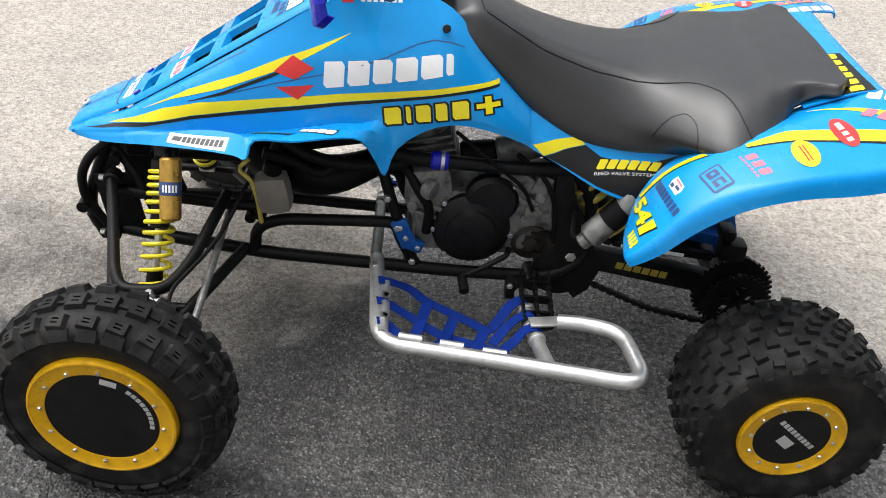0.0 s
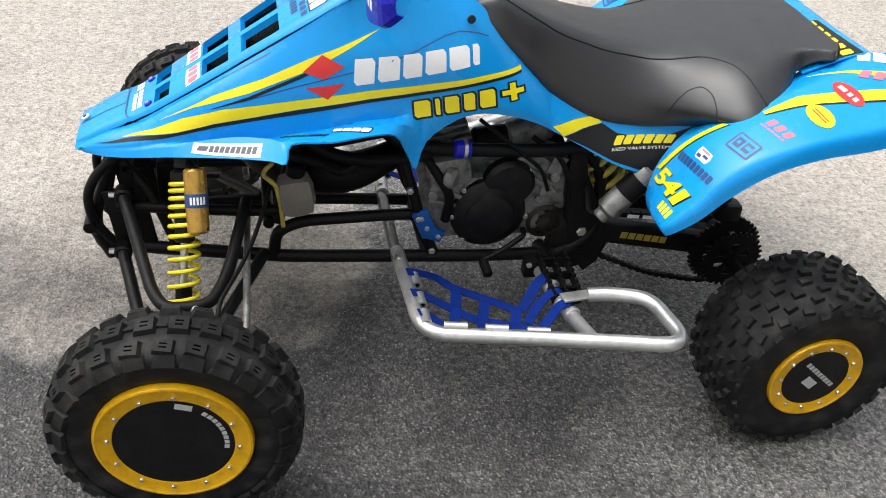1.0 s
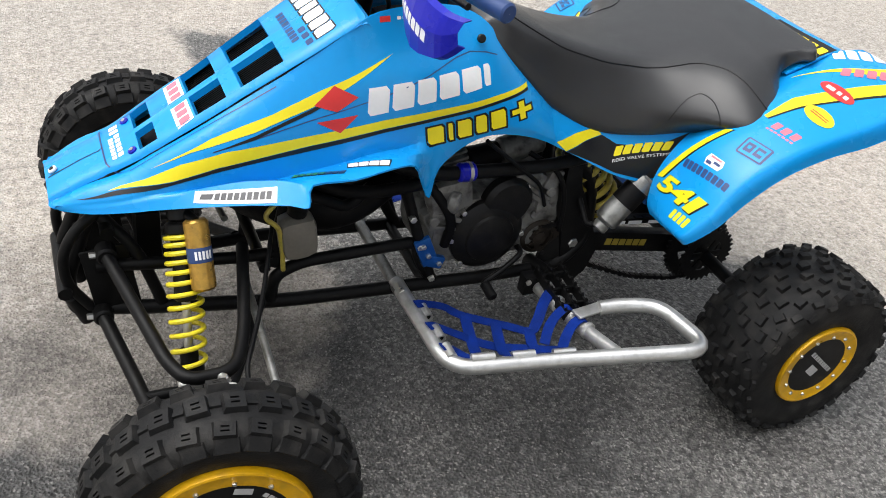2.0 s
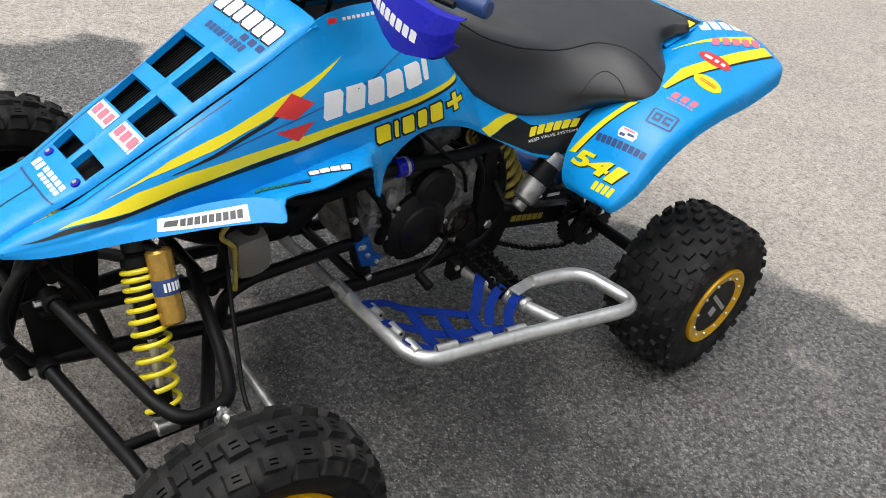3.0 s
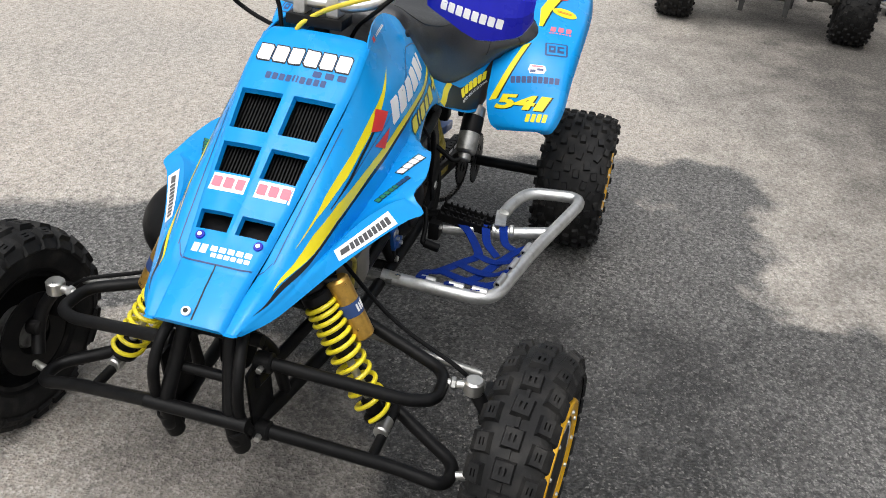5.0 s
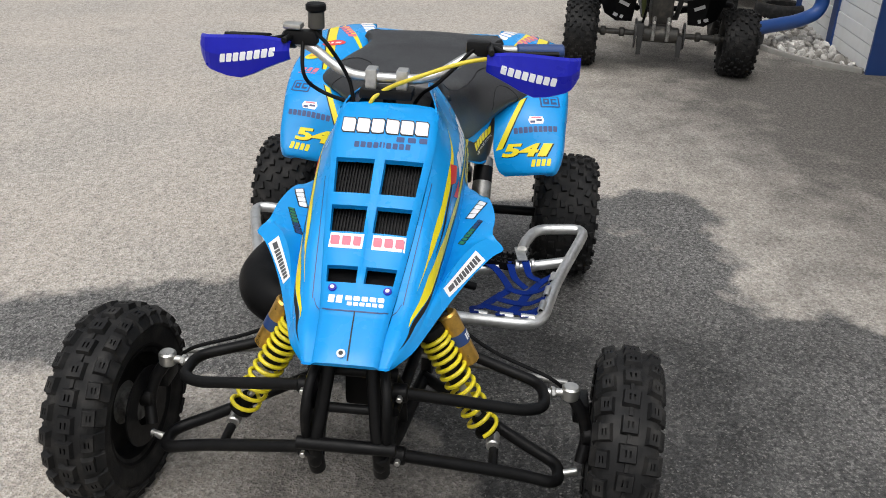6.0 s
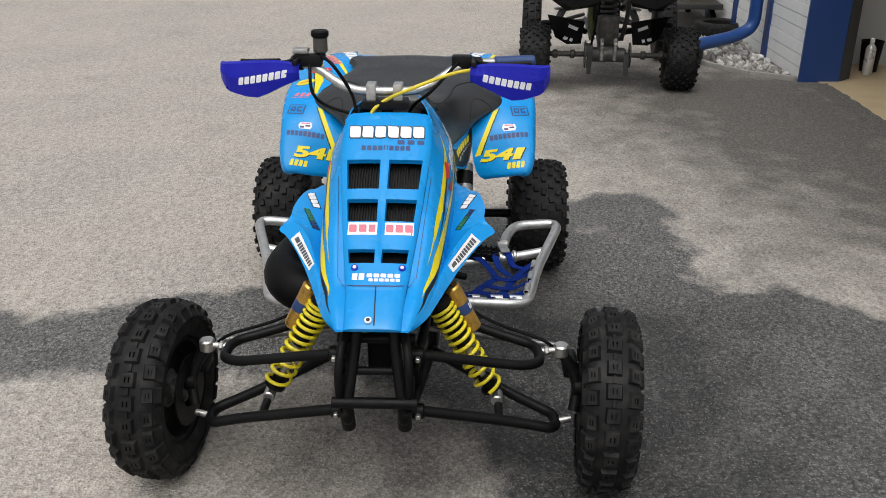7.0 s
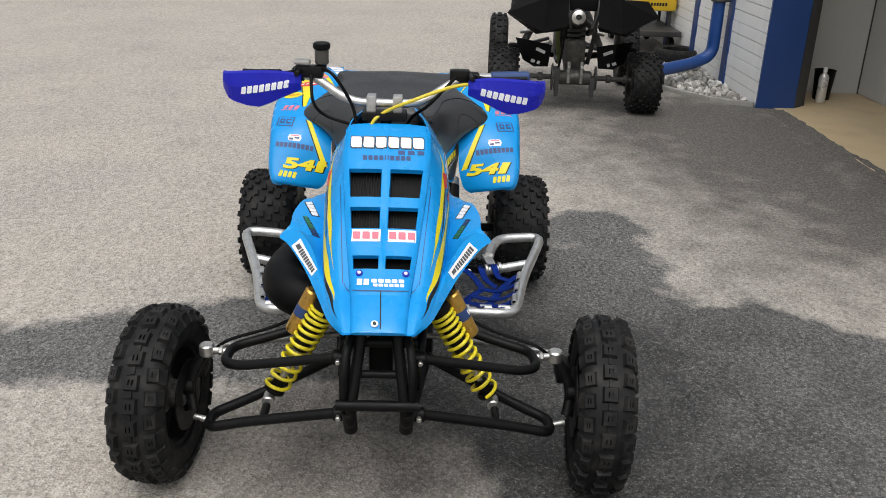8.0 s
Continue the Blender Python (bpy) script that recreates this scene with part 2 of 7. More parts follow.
def asphalt():
    m = bpy.data.materials.new("asphalt")
    m.use_nodes = True
    t = m.node_tree
    L = t.links.new
    b = t.nodes["Principled BSDF"]
    co = t.nodes.new("ShaderNodeTexCoord")
    def nz(scale, detail=4.0, kind="ShaderNodeTexNoise"):
        n = t.nodes.new(kind)
        n.inputs["Scale"].default_value = scale
        if kind == "ShaderNodeTexNoise":
            n.inputs["Detail"].default_value = detail
        L(co.outputs["Object"], n.inputs["Vector"])
        return n
    def rng(src, a, bb, c, d):
        r = t.nodes.new("ShaderNodeMapRange")
        for k, v in zip(("From Min", "From Max", "To Min", "To Max"), (a, bb, c, d)):
            r.inputs[k].default_value = v
        L(src, r.inputs["Value"])
        return r.outputs[0]
    def math2(op, p, q):
        n = t.nodes.new("ShaderNodeMath")
        n.operation = op
        for i, v in enumerate((p, q)):
            if isinstance(v, (int, float)):
                n.inputs[i].default_value = v
            else:
                L(v, n.inputs[i])
        return n.outputs[0]
    def mix(f, p, q):
        n = t.nodes.new("ShaderNodeMix")
        n.data_type = "RGBA"
        for i, v in ((0, f), (6, p), (7, q)):
            if isinstance(v, tuple):
                n.inputs[i].default_value = (*v, 1)
            else:
                L(v, n.inputs[i])
        return n.outputs[2]
    big, mid, fine, edge = nz(0.9, 4), nz(5, 6), nz(62, 5), nz(9, 5)
    stone = nz(135, kind="ShaderNodeTexVoronoi")
    grain = nz(150, 2)
    stone.inputs["Randomness"].default_value = 1.0
    sep = t.nodes.new("ShaderNodeSeparateColor")
    L(stone.outputs["Color"], sep.inputs[0])
    small = nz(210, kind="ShaderNodeTexVoronoi")
    chip = t.nodes.new("ShaderNodeSeparateColor")
    L(small.outputs["Color"], chip.inputs[0])
    def attribute(name):
        n = t.nodes.new("ShaderNodeAttribute")
        n.attribute_name = name
        return n.outputs["Fac"]
    wet = rng(math2("ADD", attribute("damp"), rng(edge.outputs[0], 0.3, 0.7, -0.05, 0.05)), -0.03, 0.04, 0.0, 1.0)
    damp_shade = rng(math2("ADD", attribute("damp_shade"), rng(mid.outputs[0], 0.3, 0.7, -0.25, 0.25)), -0.3, 0.6, 0.0, 1.0)
    painted_light = rng(math2("ADD", attribute("painted_light"), rng(mid.outputs[0], 0.3, 0.7, -0.25, 0.25)), 0.0, 1.0, 0.0, 1.0)
    # dry asphalt: pale binder with paler and darker grit
    dry = mix(rng(mid.outputs[0], 0.3, 0.7, 0, 1), (0.385, 0.343, 0.296), (0.450, 0.405, 0.352))
    dry = mix(rng(big.outputs[0], 0.40, 0.64, 0, 0.8), dry, (0.345, 0.318, 0.284))
    dry = mix(rng(nz(2.6, 6).outputs[0], 0.56, 0.72, 0, 0.55), dry, (0.270, 0.245, 0.214))
    dry = mix(rng(sep.outputs[0], 0.35, 1.0, 0.0, 0.6), dry, (0.62, 0.585, 0.54))
    dry = mix(rng(fine.outputs[0], 0.50, 0.66, 0.0, 0.55), dry, (0.12, 0.110, 0.098))
    dry = mix(rng(grain.outputs[0], 0.53, 0.66, 0.0, 0.35), dry, (0.12, 0.111, 0.099))
    # darker ground colour for the painted shade and damp
    dull = mix(rng(sep.outputs[0], 0.4, 1.0, 0.0, 0.6), (0.100, 0.092, 0.083), (0.25, 0.232, 0.21))
    dull = mix(rng(fine.outputs[0], 0.5, 0.7, 0.0, 0.7), dull, (0.036, 0.033, 0.030))
    pebble = nz(24, 9)
    pebble.inputs["Roughness"].default_value = 0.72
    dry = mix(rng(pebble.outputs[0], 0.52, 0.66, 0.0, 0.38), dry, (0.15, 0.138, 0.122))
    dry = mix(rng(pebble.outputs[0], 0.48, 0.36, 0.0, 0.35), dry, (0.66, 0.625, 0.575))
    dry = mix(damp_shade, dry, dull)
    # damp asphalt: dark binder, many small stones showing
    wetc = mix(rng(mid.outputs[0], 0.35, 0.65, 0, 1), (0.023, 0.0225, 0.0217), (0.040, 0.039, 0.0378))
    wetc = mix(rng(sep.outputs[0], 0.45, 1.0, 0.0, 0.6), wetc, (0.125, 0.122, 0.117))
    wetc = mix(rng(fine.outputs[0], 0.48, 0.66, 0.0, 0.85), wetc, (0.010, 0.0098, 0.0095))
    wetc = mix(rng(chip.outputs[1], 0.88, 1.0, 0.0, 0.75), wetc, (0.22, 0.213, 0.20))
    # paler damp colour, carries the sky sheen painted onto the wet ground
    half = mix(rng(sep.outputs[0], 0.5, 1.0, 0.0, 0.7), (0.118, 0.115, 0.110), (0.34, 0.331, 0.314))
    half = mix(rng(fine.outputs[0], 0.47, 0.62, 0.0, 0.85), half, (0.030, 0.0292, 0.0280))
    half = mix(rng(grain.outputs[0], 0.53, 0.66, 0.0, 0.7), half, (0.020, 0.0195, 0.019))
    half = mix(rng(chip.outputs[1], 0.86, 1.0, 0.0, 0.75), half, (0.36, 0.348, 0.325))
    wetc = mix(painted_light, wetc, half)
    L(mix(wet, dry, wetc), b.inputs["Base Color"])
    L(mix(wet, (0.9, 0.9, 0.9), (0.50, 0.50, 0.50)), b.inputs["Roughness"])
    b.inputs["Specular IOR Level"].default_value = 0.45
    bp = t.nodes.new("ShaderNodeBump")
    bp.inputs["Strength"].default_value, bp.inputs["Distance"].default_value = 1.0, 0.0038
    grit = nz(170, 3)
    L(math2("ADD", stone.outputs["Distance"], grit.outputs[0]), bp.inputs["Height"])
    L(bp.outputs[0], b.inputs["Normal"])
    return m


def build_ground():
    near = lambda a, b, s: list(np.arange(a, b, s))
    xs = [-400, -120, -40, -15, -6, -3] + near(-2.0, 2.6, 0.04) + near(2.6, 5.2, 0.1) + near(5.2, 9, 0.4) + [9.5, 12, 18, 30, 60, 150, 400]
    ys = [-400, -120, -40, -15, -8, -5, -4, -3.6] + near(-3.2, 2.0, 0.04) + [2.0, 2.4, 3, 4, 6, 9, 15, 40, 120, 400]
    verts, vals, damp_shades, painted_lights = [], [], [], []
    for x in xs:
        for y in ys:
            flat = abs(x) < 9 and abs(y) < 6
            verts.append((x, y, 0.0))
            vals.append(max(-1.0, min(1.0, inside_distance(x, y, DAMP), 0.050 - 0.55 * max(0.0, inside_distance(x, y, DRIED)) if inside_distance(x, y, DRIED) > -0.05 else 1.0)) if flat else -1.0)
            damp_shades.append(max(-1.0, min(1.0, 0.7 * inside_distance(x, y, WALL_SHADE)), min(0.42, 1.6 * inside_distance(x, y, FRONT_SHADE))) if flat else -1.0)
            # painted brightness: sky sheen beside the quad, lightening of its shadow beneath
            aside = max(0.0, min(1.0, (x - 0.75) / 0.6)) * max(0.0, min(1.0, (-0.02 - y) / 0.45))
            outer = 0.65 * max(0.0, min(1.0, (-0.80 - y) / 0.5))
            under = 0.55 * max(0.0, min(1.0, (y + 0.45) / 0.2)) * max(0.0, min(1.0, (x - 0.48) / 0.12))
            painted_lights.append(max(aside, outer, under, 0.95 * max(0.0, min(1.0, (y - 0.06) / 0.22))))
    n = len(ys)
    faces = [(i * n + j, (i + 1) * n + j, (i + 1) * n + j + 1, i * n + j + 1) for i in range(len(xs) - 1) for j in range(n - 1)]
    me = bpy.data.meshes.new("ground")
    me.from_pydata(verts, [], faces)
    at = me.attributes.new("damp", "FLOAT", "POINT")
    at.data.foreach_set("value", vals)
    me.attributes.new("damp_shade", "FLOAT", "POINT").data.foreach_set("value", damp_shades)
    me.attributes.new("painted_light", "FLOAT", "POINT").data.foreach_set("value", painted_lights)
    me.materials.append(asphalt())
    return tagged(new("ground", me), "worn grey asphalt yard with a dark damp patch", "asphalt", kind="structure")


build_ground()


# ---- the racing quad ----
quad = tagged(new("quad_bike"), "blue racing quad bike with yellow stripes standing on asphalt", "quad bike")


def side_part(name, make, mat, label=""):
    """The same part on both flanks: make(s) returns a bmesh for side s, -1 left and 1 right."""
    return [part(name, make(s), mat, quad, label) for s in (-1, 1)]


# front cowl: hood with six vents, flanks and wings in one moulding
HOOD = [(-0.114, 0.064, 0.520), (-0.06, 0.067, 0.549), (-0.024, 0.069, 0.565), (-0.018, 0.070, 0.570), (0.0, 0.072, 0.577), (0.04, 0.078, 0.600), (0.06, 0.081, 0.614), (0.137, 0.092, 0.666), (0.19, 0.0985, 0.702),
        (0.215, 0.101, 0.720), (0.29, 0.110, 0.771), (0.34, 0.115, 0.804), (0.39, 0.114, 0.836), (0.42, 0.110, 0.850)]
VENT_ROWS = [(0.040, 0.071), (0.137, 0.190), (0.216, 0.289)]


def hood_at(x):
    for (a, wa, za), (b, wb, zb) in zip(HOOD, HOOD[1:]):
        if a <= x <= b:
            k = (x - a) / (b - a)
            return wa + k * (wb - wa), za + k * (zb - za)
    return HOOD[-1][1:]


FLANK = [
    [(-0.114, -0.064, 0.510), (-0.115, -0.076, 0.511), (-0.113, -0.081, 0.510), (-0.110, -0.084, 0.508), (-0.107, -0.0855, 0.506), (-0.102, -0.087, 0.503)],
    [(-0.055, -0.067, 0.541), (-0.055, -0.090, 0.545), (-0.055, -0.106, 0.533), (-0.055, -0.1105, 0.525), (-0.055, -0.114, 0.520), (-0.055, -0.119, 0.511)],
    [(0.000, -0.072, 0.562), (0.000, -0.098, 0.563), (0.000, -0.121, 0.546), (0.000, -0.127, 0.536), (0.000, -0.132, 0.531), (0.000, -0.139, 0.519)],
    [(0.060, -0.081, 0.601), (0.060, -0.108, 0.600), (0.060, -0.133, 0.571), (0.060, -0.140, 0.553), (0.060, -0.147, 0.550), (0.060, -0.161, 0.532)],
    [(0.130, -0.091, 0.647), (0.130, -0.119, 0.643), (0.130, -0.143, 0.602), (0.130, -0.150, 0.561), (0.130, -0.162, 0.569), (0.130, -0.188, 0.546)],
    [(0.200, -0.100, 0.695), (0.200, -0.122, 0.680), (0.200, -0.149, 0.636), (0.200, -0.157, 0.566), (0.200, -0.184, 0.589), (0.200, -0.221, 0.562)],
    [(0.262, -0.107, 0.737), (0.262, -0.127, 0.714), (0.262, -0.152, 0.665), (0.262, -0.163, 0.574), (0.262, -0.216, 0.602), (0.262, -0.256, 0.576)],
    [(0.286, -0.110, 0.753), (0.286, -0.128, 0.728), (0.286, -0.153, 0.676), (0.286, -0.165, 0.580), (0.286, -0.238, 0.607), (0.290, -0.279, 0.583)],
    [(0.300, -0.111, 0.763), (0.300, -0.129, 0.736), (0.300, -0.154, 0.683), (0.300, -0.166, 0.584), (0.300, -0.226, 0.606), (0.303, -0.252, 0.611)],
    [(0.380, -0.114, 0.818), (0.380, -0.129, 0.784), (0.380, -0.157, 0.720), (0.380, -0.172, 0.600), (0.380, -0.222, 0.613), (0.380, -0.254, 0.615)],
    [(0.440, -0.103, 0.856), (0.450, -0.126, 0.796), (0.450, -0.158, 0.735), (0.450, -0.173, 0.617), (0.450, -0.212, 0.621), (0.455, -0.242, 0.622)],
    [(0.500, -0.088, 0.864), (0.500, -0.122, 0.797), (0.500, -0.158, 0.740), (0.500, -0.173, 0.622), (0.505, -0.206, 0.623), (0.508, -0.226, 0.612)],
    [(0.540, -0.079, 0.864), (0.540, -0.120, 0.797), (0.540, -0.158, 0.740), (0.540, -0.172, 0.632), (0.540, -0.192, 0.614), (0.538, -0.206, 0.556)],
    [(0.570, -0.074, 0.863), (0.570, -0.119, 0.795), (0.570, -0.158, 0.735), (0.570, -0.170, 0.645), (0.565, -0.186, 0.575), (0.558, -0.202, 0.520)],
    [(0.600, -0.070, 0.860), (0.600, -0.118, 0.793), (0.600, -0.157, 0.730), (0.595, -0.170, 0.650), (0.585, -0.178, 0.605), (0.580, -0.182, 0.573)],
    [(0.640, -0.070, 0.852), (0.640, -0.117, 0.788), (0.640, -0.156, 0.725), (0.640, -0.168, 0.660), (0.640, -0.172, 0.635), (0.640, -0.172, 0.616)],
    [(0.690, -0.086, 0.825), (0.695, -0.122, 0.775), (0.700, -0.150, 0.710), (0.700, -0.164, 0.665), (0.700, -0.168, 0.645), (0.700, -0.168, 0.629)],
    [(0.770, -0.102, 0.735), (0.775, -0.123, 0.712), (0.780, -0.147, 0.675), (0.780, -0.160, 0.645), (0.780, -0.164, 0.630), (0.780, -0.164, 0.615)],
    [(0.848, -0.113, 0.660), (0.848, -0.127, 0.645), (0.850, -0.143, 0.620), (0.852, -0.150, 0.602), (0.855, -0.152, 0.592), (0.858, -0.152, 0.582)],
]


def front_cowl():
    bm = bmesh.new()
    g = loft(FLANK, 3, 4, creases=(3, 4))
    sheet(bm, g)
    sheet(bm, mirrored(g))
    # hood top, cut through by the vents
    xs = sorted({h[0] for h in HOOD} | {v for r in VENT_ROWS for v in r} | {-0.09, -0.03, 0.02, 0.1, 0.165, 0.25, 0.315, 0.365})
    vs = [-1, -0.965, -0.86, -0.45, -0.10, 0.0, 0.10, 0.45, 0.86, 0.965, 1]
    grid = []
    for x in xs:
        w, z = hood_at(x)
        row = []
        for v in vs:
            crown = 0.004 - 0.014 * v ** 16
            rib = 0.004 if abs(v) < 0.05 and x > 0.02 else 0.0
            row.append(Vector((x, v * w, z + crown + rib)))
        grid.append(row)

    def hole(i, j):
        return any(a - 1e-6 <= xs[i] and xs[i + 1] <= b + 1e-6 for a, b in VENT_ROWS) and vs[j] in (-0.86, -0.45, 0.10, 0.45)

    sheet(bm, grid, skip=hole)
    # walls round each vent, sunk into the moulding
    for a, b in VENT_ROWS:
        for v0, v1 in ((-0.86, -0.10), (0.10, 0.86)):
            inner = [v for v in vs if v0 <= v <= v1]
            along = [x for x in xs if a - 1e-6 <= x <= b + 1e-6]
            loop = [(a, v) for v in inner] + [(x, v1) for x in along[1:]] + [(b, v) for v in inner[-2::-1]] + [(x, v0) for x in along[-2:0:-1]]
            cx, cv = (a + b) / 2, (v0 + v1) / 2
            rings = []
            for depth, shrink in ((0.0, 1.0), (0.006, 0.985), (0.013, 0.95)):
                ring = []
                for x, v in loop:
                    w, z = hood_at(x)
                    p = Vector((x, v * w, z + 0.004 - 0.014 * v ** 16))
                    c = Vector((cx, cv * hood_at(cx)[0], hood_at(cx)[1] + 0.004))
                    ring.append(c + (p - c) * shrink - Vector((-0.55, 0, 0.83)) * depth)
                rings.append(ring)
            sheet(bm, rings, close=True)
    # turned-down nose lip, round the hood's end and both flanks
    w, z = hood_at(HOOD[0][0])
    side = [Vector(p) for p in FLANK[0][1:4]]
    mid = [Vector((HOOD[0][0], v * w, z + 0.004 - 0.014 * v ** 16)) for v in vs]
    edge = side[::-1] + mid + [Vector((p.x, -p.y, p.z)) for p in side]
    lip = [edge, [Vector((p.x - 0.006, p.y, p.z * 0.5 + 0.5 * 0.513 - 0.001)) for p in edge], [Vector((p.x - 0.002, p.y, min(p.z - 0.002, 0.5085))) for p in edge], [Vector((p.x + 0.008, p.y * 0.98, min(p.z - 0.003, 0.506))) for p in edge]]
    sheet(bm, lip)
    # crest rolled down to the steering opening
    w, z = hood_at(0.42)
    crest = [[Vector((0.42 + dx, v * w, z + 0.003 - 0.013 * v ** 8 + dz)) for v in vs] for dx, dz in ((0, 0), (0.012, 0.004), (0.022, -0.002), (0.024, -0.02))]
    sheet(bm, crest)
    bmesh.ops.remove_doubles(bm, verts=bm.verts[:], dist=0.0015)
    thicken(bm, 0.0035)
    return bm


cowl = part("front_cowl", front_cowl(), BLUE, quad, "glossy blue vented front cowl with flared wings")


# panels under the seat
SIDE = [
    [(0.838, -0.106, 0.668), (0.838, -0.122, 0.645), (0.838, -0.139, 0.615), (0.838, -0.146, 0.588)],
    [(0.93, -0.130, 0.634), (0.93, -0.146, 0.592), (0.93, -0.158, 0.566), (0.93, -0.163, 0.545)],
    [(1.00, -0.150, 0.620), (1.00, -0.168, 0.568), (1.00, -0.182, 0.540), (1.00, -0.187, 0.515)],
    [(1.06, -0.170, 0.620), (1.06, -0.190, 0.566), (1.06, -0.202, 0.532), (1.06, -0.205, 0.503)],
    [(1.11, -0.192, 0.640), (1.11, -0.208, 0.578), (1.11, -0.213, 0.540), (1.11, -0.210, 0.508)],
    [(1.15, -0.208, 0.667), (1.15, -0.220, 0.602), (1.15, -0.220, 0.558), (1.15, -0.212, 0.515)],
]


def side_panel(s):
    bm = bmesh.new()
    g = loft(SIDE, 4, 3)
    sheet(bm, g if s < 0 else mirrored(g))
    return thicken(bm, 0.003)


panels = side_part("side_panel", side_panel, BLUE, "blue side panel under the seat with black graphic")

FENDER = [
    [(1.058, -0.268, 0.458), (1.052, -0.29, 0.464), (1.042, -0.33, 0.472), (1.034, -0.372, 0.481), (1.035, -0.386, 0.480), (1.042, -0.392, 0.474)],
    [(1.064, -0.242, 0.476), (1.052, -0.28, 0.484), (1.038, -0.34, 0.493), (1.028, -0.398, 0.501), (1.029, -0.413, 0.498), (1.038, -0.420, 0.487)],
    [(1.082, -0.224, 0.535), (1.076, -0.28, 0.552), (1.070, -0.34, 0.560), (1.066, -0.408, 0.558), (1.070, -0.430, 0.550), (1.082, -0.437, 0.530)],
    [(1.122, -0.222, 0.605), (1.116, -0.28, 0.626), (1.112, -0.34, 0.634), (1.116, -0.410, 0.625), (1.122, -0.432, 0.612), (1.138, -0.440, 0.588)],
    [(1.195, -0.212, 0.652), (1.185, -0.28, 0.682), (1.180, -0.34, 0.688), (1.186, -0.412, 0.676), (1.194, -0.436, 0.664), (1.208, -0.444, 0.640)],
    [(1.295, -0.190, 0.694), (1.28, -0.28, 0.728), (1.28, -0.34, 0.728), (1.285, -0.412, 0.712), (1.29, -0.437, 0.702), (1.30, -0.445, 0.672)],
    [(1.40, -0.185, 0.748), (1.40, -0.26, 0.763), (1.40, -0.33, 0.755), (1.40, -0.405, 0.735), (1.40, -0.432, 0.722), (1.40, -0.442, 0.686)],
    [(1.48, -0.206, 0.785), (1.48, -0.25, 0.783), (1.48, -0.32, 0.770), (1.48, -0.397, 0.750), (1.48, -0.425, 0.738), (1.48, -0.436, 0.702)],
    [(1.562, -0.214, 0.790), (1.576, -0.262, 0.785), (1.584, -0.32, 0.776), (1.570, -0.388, 0.760), (1.560, -0.414, 0.748), (1.552, -0.425, 0.715)],
    [(1.572, -0.214, 0.776), (1.588, -0.262, 0.771), (1.596, -0.32, 0.762), (1.582, -0.384, 0.747), (1.572, -0.405, 0.735), (1.562, -0.412, 0.708)],
]


def rear_fender(s):
    bm = bmesh.new()
    g = loft(FENDER, 4, 4)
    sheet(bm, g if s < 0 else mirrored(g))
    return thicken(bm, 0.0035)


fenders = side_part("rear_fender", rear_fender, BLUE, "blue rear fender with stickers and race number")


def tail():
    bm = bmesh.new()
    g = loft([[(x, y, z - 0.004 * (1 - (y / w) ** 2)) for y in (-w, -w / 2, 0.0, w / 2, w)] for x, w, z in ((1.36, 0.215, 0.745), (1.42, 0.220, 0.773), (1.47, 0.213, 0.785), (1.512, 0.206, 0.788), (1.519, 0.205, 0.770))], 4, 3)
    sheet(bm, g)
    return thicken(bm, 0.0035)


part("tail_panel", tail(), BLUE, quad, "blue tail panel behind the seat")

# seat
SEAT = [  # x, crown, edge y z, side y z, foot y z
    (0.685, 0.835, 0.060, 0.830, 0.082, 0.812, 0.086, 0.795),
    (0.72, 0.853, 0.070, 0.845, 0.098, 0.805, 0.103, 0.770),
    (0.78, 0.830, 0.076, 0.820, 0.108, 0.765, 0.113, 0.722),
    (0.85, 0.800, 0.086, 0.790, 0.118, 0.715, 0.124, 0.660),
    (0.95, 0.772, 0.102, 0.762, 0.140, 0.682, 0.150, 0.612),
    (1.05, 0.758, 0.124, 0.746, 0.180, 0.672, 0.188, 0.614),
    (1.13, 0.763, 0.162, 0.749, 0.262, 0.684, 0.236, 0.640),
    (1.20, 0.772, 0.210, 0.760, 0.330, 0.694, 0.288, 0.660),
    (1.27, 0.782, 0.205, 0.772, 0.310, 0.706, 0.284, 0.689),
    (1.305, 0.790, 0.190, 0.780, 0.272, 0.716, 0.256, 0.700),
    (1.345, 0.796, 0.182, 0.788, 0.211, 0.752, 0.204, 0.735),
    (1.385, 0.801, 0.190, 0.794, 0.211, 0.778, 0.204, 0.762),
    (1.415, 0.804, 0.204, 0.797, 0.226, 0.786, 0.220, 0.772),
    (1.440, 0.803, 0.176, 0.798, 0.190, 0.790, 0.186, 0.778),
]


def seat_base():
    bm = bmesh.new()
    secs = []
    for x, c, ey, ez, sy, sz, fy, fz in SEAT:
        half = [(x, -fy + 0.01, fz - 0.012), (x, -fy, fz), (x, -(sy * 0.75 + fy * 0.25) - 0.004, sz * 0.55 + fz * 0.45), (x, -sy, sz), (x, -(sy + ey) / 2 - 0.004, (sz + ez) / 2 + 0.006), (x, -ey, ez), (x, -ey * 0.5, c - 0.002)]
        secs.append(half + [(x, 0, c)] + [(a, -b, d) for a, b, d in half[::-1]])
    first = [(0.678, p[1] * 0.9, 0.80 + (p[2] - 0.80) * 0.6) for p in secs[0]]
    last = [(1.449, p[1], 0.776 + (p[2] - 0.776) * 0.5) for p in secs[-1]]
    vs = sheet(bm, loft([first, *secs, last], 4, 3))
    bm.faces.new(vs[0])
    bm.faces.new(vs[-1][::-1])
    return bm


seat = part("seat", seat_base(), SEATM, quad, "black vinyl seat with stitched seams")


